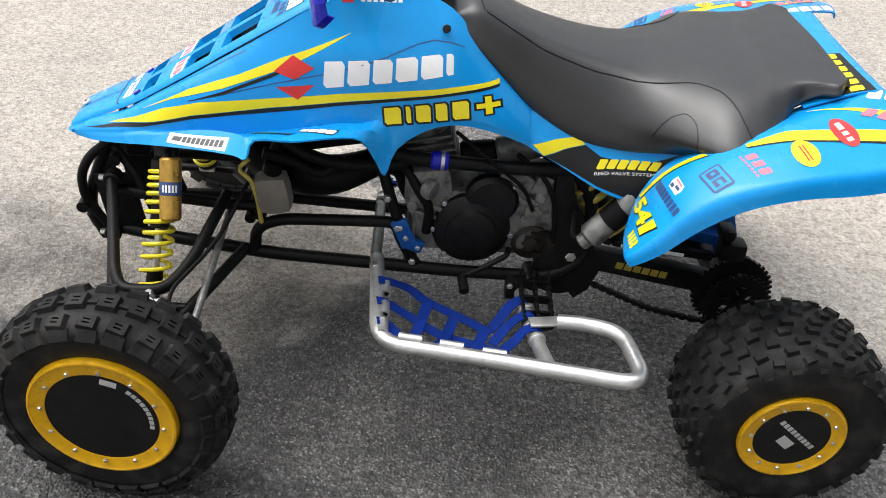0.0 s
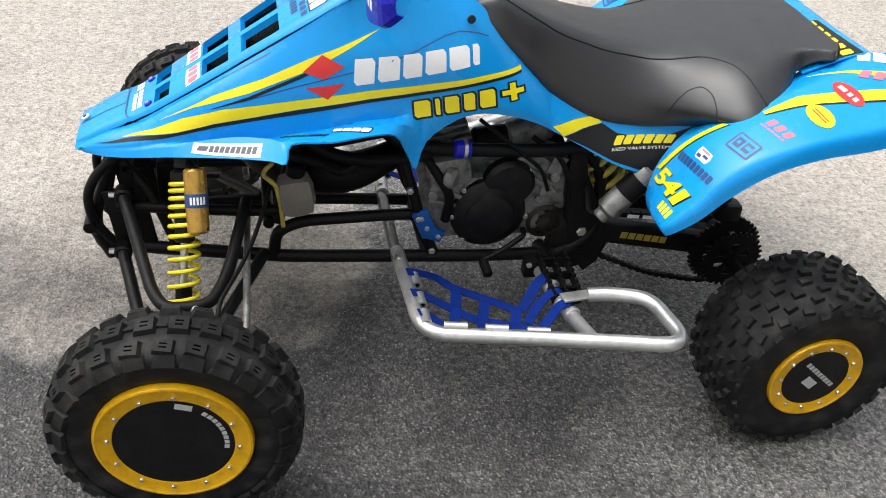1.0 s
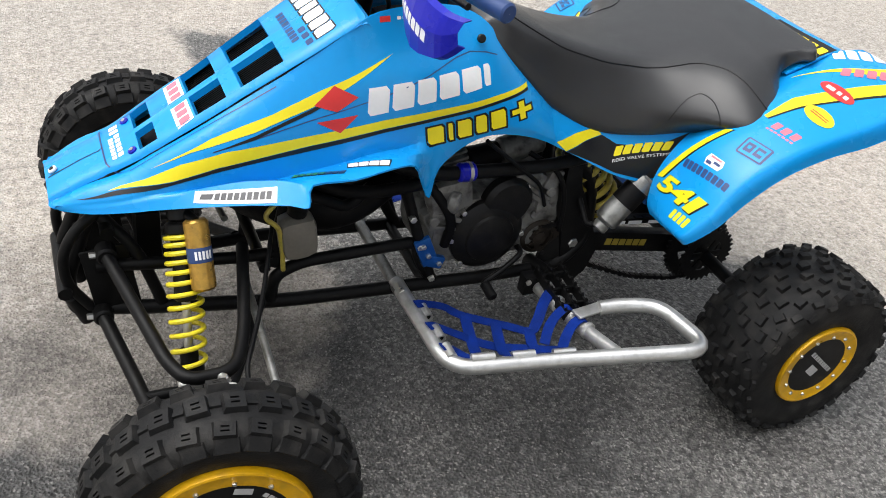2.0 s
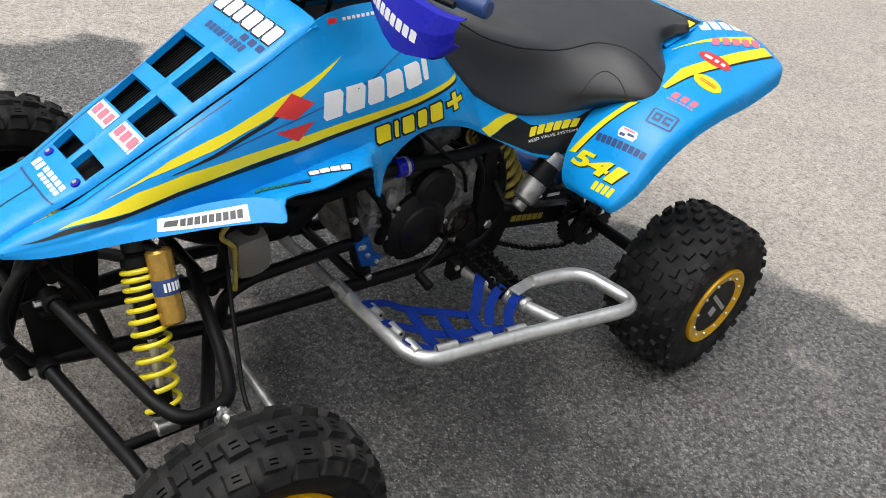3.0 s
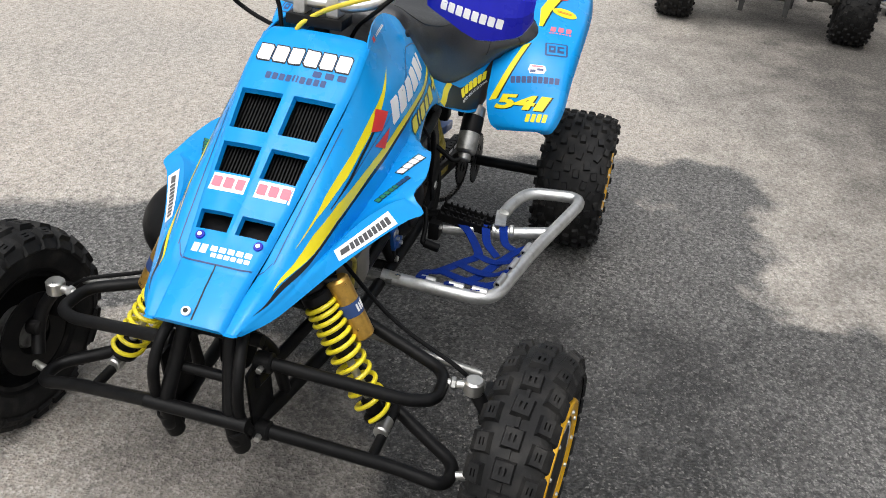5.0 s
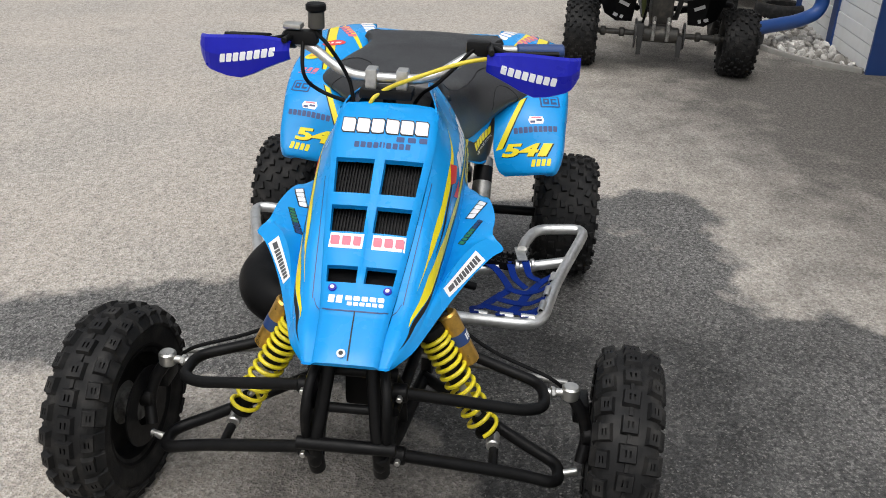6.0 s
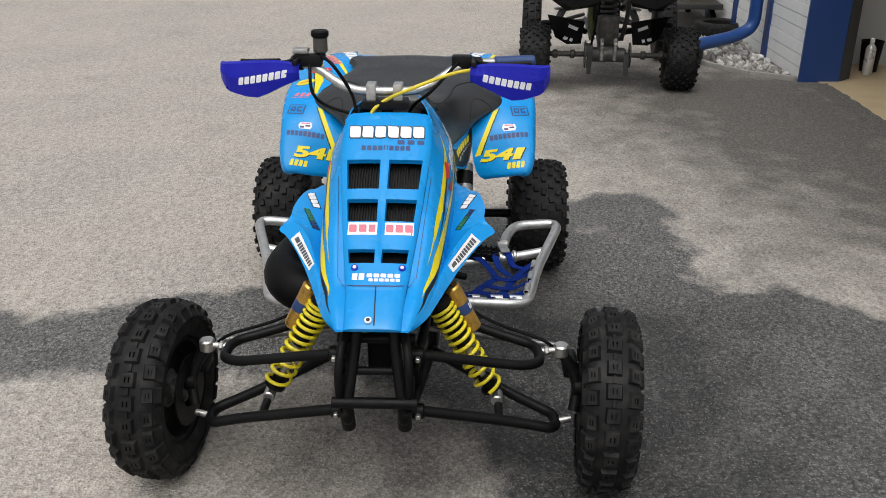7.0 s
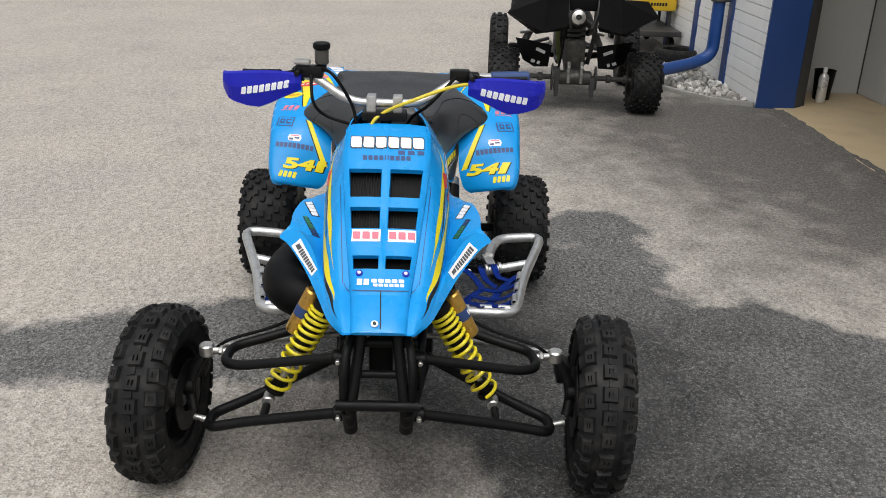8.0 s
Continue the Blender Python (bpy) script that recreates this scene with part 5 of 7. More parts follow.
for s in (-1, 1):
    rod("grip", *bars([(0.068, 0.285 * s, 0.053 if s > 0 else 0.063), (0.0955, 0.392 * s, 0.0445 if s > 0 else 0.062)]), 0.0165, PLASTIC if s > 0 else NAVYV, handlebar, "rubber grip")
    rod("perch", *bars([(0.052, 0.220 * s, 0.062), (0.058, 0.252 * s, 0.060)]), 0.020, ENGBLK, handlebar)
    tube("lever", bars([(0.045, 0.235 * s, 0.072), (0.005, 0.265 * s, 0.070), (0.03, 0.38 * s, 0.070)]), 0.006, ENGBLK, handlebar, "black control lever", bend=0.02)
    # hand guard: a folded, pointed shield in front of the grip
    prof = [(0.212, 0.012, 0.030, 0.060), (0.225, 0.002, 0.026, 0.066), (0.262, -0.012, 0.012, 0.074), (0.318, -0.020, -0.012, 0.075), (0.372, -0.014, -0.004, 0.071), (0.398, -0.004, 0.006, 0.068), (0.414, 0.014, 0.030, 0.066)]
    lift = 0.003 if s > 0 else 0.0
    prof = [(y + 0.010 + 0.02 * (y - 0.2), dx - 0.016, bot + lift * 0.4, top + lift) for y, dx, bot, top in prof]
    secs = [[TURN @ Vector((dx + 0.016, y * s, top + 0.004)), TURN @ Vector((dx + 0.004, y * s, top)), TURN @ Vector((dx - 0.004, y * s, top * 0.55 + bot * 0.45)), TURN @ Vector((dx, y * s, bot)), TURN @ Vector((dx + 0.012, y * s, bot - 0.004))] for y, dx, bot, top in prof]
    bm = bmesh.new()
    sheet(bm, loft(secs, 2, 1))
    thicken(bm, 0.003)
    guard = part("hand_guard", bm, GUARDM, handlebar, "deep blue plastic hand guard", smooth=False)
    rod("guard_bolt", *bars([(0.0, 0.232 * s, 0.052), (-0.008, 0.232 * s, 0.052)]), 0.006, STEEL, guard)
    rod("guard_mount", *bars([(0.055, 0.225 * s, 0.074), (-0.015, 0.232 * s, 0.074)]), 0.007, ENGBLK, guard)
# right: master cylinder with reservoir, thumb throttle; left: switch box and clutch
bm = bmesh.new()
block(bm, (0.035, 0.075, 0.032), TURN @ Matrix.Translation((0.040, 0.205, 0.072)), bev=0.006)
part("throttle_housing", bm, ENGBLK, handlebar)
bm = bmesh.new()
block(bm, (0.034, 0.042, 0.012), TURN @ Matrix.Translation((0.035, 0.222, 0.098)), bev=0.004)
part("throttle_cover", bm, STEEL, handlebar, "dull metal throttle cover")
rv = TURN @ Vector((0.048, 0.172, 0.090))
tank = rod("fluid_reservoir", rv, rv + Vector((0, 0, 0.042)), 0.019, material("smoky_dark_plastic", (0.06, 0.057, 0.05), 0.35, 0, 0.2, 20, 0.05), handlebar, "smoky brake fluid reservoir")
rod("reservoir_cap", rv + Vector((0, 0, 0.040)), rv + Vector((0, 0, 0.058)), 0.0235, PLASTIC, tank)
rod("reservoir_foot", rv - Vector((0, 0, 0.02)), rv, 0.013, ENGBLK, tank)
bm = bmesh.new()
block(bm, (0.032, 0.055, 0.034), TURN @ Matrix.Translation((0.046, -0.200, 0.070)), bev=0.006)
part("switch_box", bm, ENGBLK, handlebar)
tube("yellow_clutch_cable", catmull([TURN @ Vector((0.015, -0.245, 0.058)), TURN @ Vector((-0.02, -0.17, 0.050)), TURN @ Vector((-0.05, -0.07, 0.018)), (0.440, 0.012, 0.885), (0.430, 0.045, 0.855), (0.45, 0.05, 0.80)], 6), 0.0048, CABLEY, quad, "yellow clutch cable", radii=[0.0048] * 31)
for pts in ([TURN @ Vector((0.03, 0.17, 0.085)), TURN @ Vector((-0.02, 0.13, 0.07)), (0.46, 0.10, 0.90), (0.45, 0.085, 0.84), (0.47, 0.07, 0.78)], [TURN @ Vector((0.03, 0.20, 0.07)), TURN @ Vector((-0.01, 0.19, 0.0)), (0.47, 0.17, 0.865), (0.45, 0.09, 0.845), (0.48, 0.04, 0.82)],
            [TURN @ Vector((0.03, -0.19, 0.07)), TURN @ Vector((0.0, -0.12, 0.0)), (0.49, -0.06, 0.86), (0.5, -0.03, 0.80)]):
    c = catmull(pts, 6)
    tube("control_cable", c, 0.004, PLASTIC, quad, "black control cable", radii=[0.0045] * len(c))


# ---- stickers: thin vinyl laid on the bodywork ----
from mathutils.bvhtree import BVHTree


def tree(ob, half=9.0):
    """Surface tree of an object, of its faces within half a width of the middle."""
    bm = bmesh.new()
    bm.from_mesh(ob.data)
    bm.transform(ob.matrix_world)
    bmesh.ops.delete(bm, geom=[f for f in bm.faces if max(abs(v.co.y) for v in f.verts) > half], context="FACES")
    t = BVHTree.FromBMesh(bm)
    bm.free()
    return t


def lay(name, mat, polys, place, hint, bvh, parent, label="", lift=0.0007, cell=0.012, span=1.0, reach=0.035, apart=False):
    """Lays flat outlines on a surface. place(u, v) gives a point near it, hint looks out of it; apart makes a part of each outline."""
    if apart:
        return [lay(name, mat, [p], place, hint, bvh, parent, label, lift, cell, span, reach) for p in polys]
    bm = bmesh.new()
    for poly in polys:
        try:
            bm.faces.new([bm.verts.new((u, v, 0)) for u, v in poly])
        except ValueError:
            pass
    us, vs = [v.co.x for v in bm.verts], [v.co.y for v in bm.verts]
    du = (place(1, 0) - place(0, 0)).length * span or 1.0
    dv = (place(0, 1) - place(0, 0)).length * span or 1.0
    for lo, hi, n, step in ((min(us), max(us), (1, 0, 0), cell / du), (min(vs), max(vs), (0, 1, 0), cell / dv)):
        k = math.floor(lo / step) + 1
        while k * step < hi:
            bmesh.ops.bisect_plane(bm, geom=bm.verts[:] + bm.edges[:] + bm.faces[:], plane_co=Vector(n) * k * step, plane_no=n)
            k += 1
    h = Vector(hint).normalized()
    for v in bm.verts:
        p = place(v.co.x, v.co.y)
        hit, nrm, _, _ = bvh.ray_cast(p + h * 0.07, -h, 0.16)
        if hit is None or (hit - p).length > reach:
            hit, nrm, _, _ = bvh.find_nearest(p)
        nrm = nrm if nrm.dot(h) > 0 else -nrm
        v.co = hit + nrm * lift
    return part(name, bm, mat, parent, label)


def corners(bl, br, tr, tl):
    a, b, c, d = (Vector(q) for q in (bl, br, tr, tl))
    return lambda u, v: (a * (1 - u) + b * u) * (1 - v) + (d * (1 - u) + c * u) * v


def flip(q):
    """The same patch on the other flank, still reading the right way round."""
    bl, br, tr, tl = [(x, -y, z) for x, y, z in q]
    return br, bl, tl, tr


def box(u0, v0, u1, v1, lean=0.0):
    return [(u0 + lean * v0, v0), (u1 + lean * v0, v0), (u1 + lean * v1, v1), (u0 + lean * v1, v1)]


def blocks(n, gap=0.22, lean=0.0, v0=0.0, v1=1.0, pad=0.0, widths=None, soft=0.16):
    """A word as n plain blocks with cut corners, of the given relative widths."""
    widths = widths or [1.0] * n
    total, at, out = sum(widths), 0.0, []
    high = v1 - v0
    for w in widths:
        wide = w / total
        u0, u1 = at + wide * gap / 2 / w, at + wide - wide * gap / 2 / w
        c, e = (u1 - u0) * soft / max(w, 0.6), high * soft
        out.append([(u + lean * v, v) for u, v in ((u0 + c, v0), (u1, v0), (u1, v1 - e), (u1 - c, v1), (u0, v1), (u0, v0 + e))])
        at += wide
    return out


def letters(text, bold=0.0):
    """Outlines of text in the built-in font, filling the unit square, as a bmesh-ready list of triangles."""
    cu = bpy.data.curves.new("letters", "FONT")
    cu.body = text
    cu.resolution_u = 3
    cu.offset = bold
    ob = bpy.data.objects.new("letters", cu)
    me = bpy.data.meshes.new_from_object(ob)
    vs = [v.co for v in me.vertices]
    x0, x1, y0, y1 = min(v.x for v in vs), max(v.x for v in vs), min(v.y for v in vs), max(v.y for v in vs)
    out = [[((vs[i].x - x0) / (x1 - x0), (vs[i].y - y0) / (y1 - y0)) for i in p.vertices] for p in me.polygons]
    bpy.data.objects.remove(ob)
    bpy.data.meshes.remove(me)
    bpy.data.curves.remove(cu)
    return out


cowl_tree = tree(cowl)
flank_tree = tree(cowl, 0.176)
PRINTG = material("dark_grey_print", (0.07, 0.07, 0.075), 0.4, 0, 0.1, 20, 0.02)
number = [[(u * k + o, v) for u, v in p] for t, k, o in (("5", 0.36, 0.0), ("4", 0.42, 0.35), ("1", 0.20, 0.80)) for p in letters(t, 0.045)]
for s in (-1, 1):
    Y = Vector((0, s, 0))
    flank = lambda u, v: Vector((u, 0.15 * s, v))
    lay("upper_stripe", YELLOW, [[(0.050, 0.5885), (0.085, 0.608), (0.155, 0.648), (0.259, 0.693), (0.349, 0.739), (0.481, 0.793), (0.371, 0.731), (0.327, 0.708), (0.225, 0.662), (0.118, 0.623)]], flank, Y, flank_tree, cowl, "yellow vinyl stripe", reach=0.09)
    lay("lower_stripe", YELLOW, [[(-0.023, 0.548), (0.039, 0.573), (0.100, 0.603), (0.178, 0.629), (0.320, 0.656), (0.460, 0.680), (0.776, 0.716), (0.777, 0.708), (0.460, 0.663), (0.320, 0.637), (0.234, 0.617), (0.160, 0.600), (0.081, 0.574), (0.030, 0.562)]], flank, Y, flank_tree, cowl, "yellow vinyl stripe", reach=0.09)
    lay("stripe_shadow_line", BLACKV, [[(-0.077, 0.528), (-0.023, 0.546), (0.030, 0.561), (0.081, 0.573), (0.160, 0.599), (0.234, 0.616), (0.320, 0.636), (0.460, 0.662), (0.777, 0.7075), (0.777, 0.703), (0.460, 0.655), (0.234, 0.609), (0.160, 0.592), (0.056, 0.560)],
                                       [(0.150, 0.625), (0.225, 0.656), (0.327, 0.706), (0.371, 0.730), (0.372, 0.725), (0.327, 0.699), (0.225, 0.650)]], flank, Y, flank_tree, cowl, "thin black stripe", reach=0.09)
    seam = [(0.155, 0.628), (0.327, 0.687), (0.491, 0.736), (0.609, 0.780), (0.640, 0.787), (0.674, 0.785), (0.70, 0.778)]
    for a, b in zip(seam, seam[1:]):
        lay("panel_gap", NAVYV, [[a, b, (b[0], b[1] - 0.0022), (a[0], a[1] - 0.0022)]], flank, Y, flank_tree, cowl, reach=0.09, lift=0.0003)
    lay("red_emblem", REDV, [[(0.330, 0.711), (0.367, 0.745), (0.410, 0.726), (0.371, 0.700)], [(0.334, 0.681), (0.411, 0.694), (0.378, 0.660)]], flank, Y, flank_tree, cowl, "red emblem drawn as two plain shapes", reach=0.09, lift=0.0011)
    q = ((0.424, -0.16, 0.688), (0.685, -0.15, 0.729), (0.683, -0.13, 0.766), (0.426, -0.16, 0.740))
    lay("white_wordmark", WHITEV, blocks(6, 0.14, 0.0, widths=[1, 1.05, 0.95, 1.05, 1.05, 0.45] if s < 0 else [1, 1.05, 0.95, 1.05, 1.05, 0.45]), corners(*(q if s < 0 else flip(q))), Y, cowl_tree, cowl, "white brand name as plain blocks", apart=True)
    q = ((0.548, -0.18, 0.621), (0.726, -0.17, 0.645), (0.721, -0.16, 0.684), (0.543, -0.17, 0.658))
    f = corners(*(q if s < 0 else flip(q)))
    lay("wordmark_outline", BLACKV, blocks(5, 0.04, 0.0, -0.06, 1.04, widths=[1.1, 0.5, 1, 0.85, 1.1]), f, Y, cowl_tree, cowl, apart=True)
    lay("yellow_wordmark", YELLOW, blocks(5, 0.26, 0.0, 0.05, 0.95, widths=[1.1, 0.5, 1, 0.85, 1.1]), f, Y, cowl_tree, cowl, "yellow brand name as plain blocks", lift=0.0012, apart=True)
    q = ((0.734, -0.16, 0.651), (0.787, -0.15, 0.658), (0.779, -0.14, 0.692), (0.728, -0.15, 0.687))
    f = corners(*(q if s < 0 else flip(q)))
    lay("cross_outline", BLACKV, [box(0.30, -0.05, 0.72, 0.35), box(0.30, 0.65, 0.72, 1.05), box(-0.06, 0.28, 1.06, 0.72)], f, Y, cowl_tree, cowl)
    lay("yellow_cross", YELLOW, [box(0.38, 0.03, 0.64, 0.38), box(0.38, 0.62, 0.64, 0.97), box(0.04, 0.37, 0.96, 0.63)], f, Y, cowl_tree, cowl, "yellow cross", lift=0.0012)
    W = Vector((0, 0.45 * s, 0.89))
    q = ((0.112, -0.175, 0.550), (0.244, -0.241, 0.574), (0.250, -0.218, 0.593), (0.118, -0.160, 0.563))
    f = corners(*(q if s < 0 else flip(q)))
    lay("wing_sticker", WHITEV, [box(0, 0, 1, 1)], f, W, cowl_tree, cowl, "white maker's sticker with dark blocks")
    lay("wing_sticker_print", PRINTG, [box(0.05, 0.3, 0.2, 0.72, 0.05)] + [box(0.24 + 0.078 * k, 0.24, 0.30 + 0.078 * k, 0.76, 0.02) for k in range(9)], f, W, cowl_tree, cowl, lift=0.0012)
    W2 = Vector((-0.25, 0.35 * s, 0.9))
    q = ((0.284, -0.186, 0.578), (0.372, -0.222, 0.598), (0.378, -0.208, 0.594), (0.290, -0.170, 0.575))
    f = corners(*(q if s < 0 else flip(q)))
    lay("green_sticker", BLACKV, blocks(8, 0.08, 0.05), f, W2, cowl_tree, cowl, "dark green maker's sticker", apart=True)
    lay("green_print", GREENV, blocks(8, 0.3, 0.05, 0.15, 0.85)[:5], f, W2, cowl_tree, cowl, lift=0.0012, apart=True)
    lay("green_print_end", NAVYV, blocks(8, 0.3, 0.05, 0.15, 0.85)[5:], f, W2, cowl_tree, cowl, lift=0.0012, apart=True)
    q = ((0.386, -0.200, 0.598), (0.456, -0.226, 0.608), (0.464, -0.208, 0.610), (0.392, -0.180, 0.590))
    f = corners(*(q if s < 0 else flip(q)))
    lay("white_sticker_edge", BLACKV, [box(-0.02, -0.08, 1.02, 1.08, 0.03)], f, W2, cowl_tree, cowl)
    lay("white_sticker", WHITEV, blocks(4, 0.08, 0.03, 0.05, 0.95), f, W2, cowl_tree, cowl, "white maker's sticker", lift=0.0012, apart=True)

# hood
UP = Vector((-0.55, 0, 0.83))
H = lambda u, v: Vector((u, v, hood_at(u)[1]))
hoodq = lambda x0, x1, y0, y1: corners(H(x0, y0), H(x0, y1), H(x1, y1), H(x1, y0))
f = hoodq(0.347, 0.384, 0.097, -0.097)
lay("hood_wordmark_edge", BLACKV, blocks(6, 0.02, 0, 0.0, 1.0), f, UP, cowl_tree, cowl, apart=True)
lay("hood_wordmark", WHITEV, blocks(6, 0.14, 0, 0.08, 0.93), f, UP, cowl_tree, cowl, "white brand name as plain blocks on black", lift=0.0012, apart=True)
lay("hood_wordmark_tail", NAVYV, blocks(4, 0.3, 0.0, -0.42, -0.10)[1:], hoodq(0.347, 0.384, 0.0, -0.100), UP, cowl_tree, cowl, apart=True)
lay("hood_small_print", NAVYV, blocks(9, 0.24, 0.0, 0, 1), hoodq(0.315, 0.328, 0.063, -0.063), UP, cowl_tree, cowl, "navy brand name as plain blocks", apart=True)
for y0, y1 in ((0.076, 0.006), (-0.012, -0.080)):
    f = hoodq(0.106, 0.135, y0, y1)
    lay("chain_sticker", WHITEV, [box(0, 0, 1, 1)], f, UP, cowl_tree, cowl, "white sticker with red blocks")
    lay("chain_sticker_print", PINKV, blocks(3, 0.22, 0, 0.2, 0.82), f, UP, cowl_tree, cowl, lift=0.0012, apart=True)
f = hoodq(-0.004, 0.017, 0.056, -0.056)
lay("nose_print", WHITEV, blocks(7, 0.2, 0, 0.5, 0.95)[2:] + blocks(9, 0.2, 0, 0.0, 0.38)[3:] + [box(0.0, 0.2, 0.11, 0.95), box(0.14, 0.2, 0.25, 0.95)], f, UP, cowl_tree, cowl, "white club name as plain blocks")
lay("nose_gap", BLACKV, [[(-0.113, -0.003), (-0.113, -0.0062), (-0.016, -0.002), (-0.016, 0.0006)]], lambda u, v: Vector((u, v, hood_at(u)[1])), UP, cowl_tree, cowl)
lipx = lambda y: -0.018 + 0.030 * (abs(y) / 0.088) ** 8
ys = [-0.088 + 0.008 * k for k in range(23)]
lay("hood_lip_gap", NAVYV, [[(lipx(a), a), (lipx(b), b), (lipx(b) + 0.003, b), (lipx(a) + 0.003, a)] for a, b in zip(ys, ys[1:])], lambda u, v: Vector((u, v, hood_at(max(u, -0.11))[1])), UP, cowl_tree, cowl)
for s in (-1, 1):
    edge = [(x, (0.0885 + 0.10 * x) * s) for x in (0.012, 0.06, 0.10, 0.14, 0.18, 0.22, 0.26)]
    lay("hood_edge_gap", NAVYV, [[a, b, (b[0], b[1] + 0.0018 * s), (a[0], a[1] + 0.0018 * s)] for a, b in zip(edge, edge[1:])], lambda u, v: Vector((u, v, hood_at(u)[1])), UP, cowl_tree, cowl)
for p, mat in (((0.028, 0.052, 0.597), GUARDM), ((0.028, -0.058, 0.597), GUARDM), ((-0.106, 0.009, 0.532), WHITEV)):
    p = Vector(p)
    b = rod("cowl_bolt", p - UP * 0.002, p + UP * 0.003, 0.0085, mat, cowl, "cowl fixing bolt")
    rod("bolt_head", p + UP * 0.003, p + UP * 0.005, 0.0042, STEEL if mat is GUARDM else BLACKV, cowl)
for s in (-1, 1):
    rod("tank_bolt", (0.662, 0.112 * s, 0.808), (0.662, 0.119 * s, 0.811), 0.0085, BLACKV, cowl, "black fixing bolt")
    q = ((0.455, -0.120, 0.853), (0.575, -0.108, 0.857), (0.575, -0.100, 0.866), (0.455, -0.114, 0.862))
    f = corners(*(q if s < 0 else flip(q)))
    lay("rim_sticker", WHITEV, blocks(10, 0.3, 0, 0.3, 0.8)[3:] if s < 0 else blocks(10, 0.3, 0, 0.3, 0.8)[:7], f, (0, 0.75 * s, 0.6), cowl_tree, cowl, apart=True)
    lay("rim_sticker_mark", REDV, [box(0.02, 0.1, 0.2, 1.0)] if s < 0 else [box(0.8, 0.1, 0.98, 1.0)], f, (0, 0.75 * s, 0.6), cowl_tree, cowl)

# side panels
for s, pn in zip((-1, 1), panels):
    t = tree(pn)
    Y = Vector((0, s, 0))
    flank = lambda u, v: Vector((u, 0.19 * s, v))
    lay("panel_stripe", YELLOW, [[(0.859, 0.588), (0.905, 0.601), (0.951, 0.611), (0.967, 0.598), (0.925, 0.584), (0.884, 0.567)]], flank, Y, t, pn, "yellow stripe", reach=0.09)
    lay("black_graphic", BLACKV, [[(0.886, 0.566), (0.925, 0.583), (0.968, 0.597), (1.0, 0.580), (1.06, 0.578), (1.10, 0.594), (1.148, 0.625), (1.148, 0.522), (1.11, 0.514), (1.06, 0.509), (1.00, 0.521), (0.93, 0.549)]], flank, Y, t, pn, "glossy black graphic", reach=0.09)
    q = ((0.991, -0.18, 0.554), (1.110, -0.21, 0.579), (1.112, -0.20, 0.598), (0.992, -0.17, 0.573))
    f = corners(*(q if s < 0 else flip(q)))
    lay("panel_wordmark", YELLOW, blocks(6, 0.16, 0.06), f, Y, t, pn, "yellow brand name as plain blocks", lift=0.0012, apart=True)
    q = ((0.991, -0.18, 0.543), (1.113, -0.21, 0.568), (1.113, -0.21, 0.574), (0.991, -0.18, 0.549))
    f = corners(*(q if s < 0 else flip(q)))
    lay("panel_print", WHITEV, letters("REED VALVE SYSTEMS"), f, Y, t, pn, lift=0.0012)

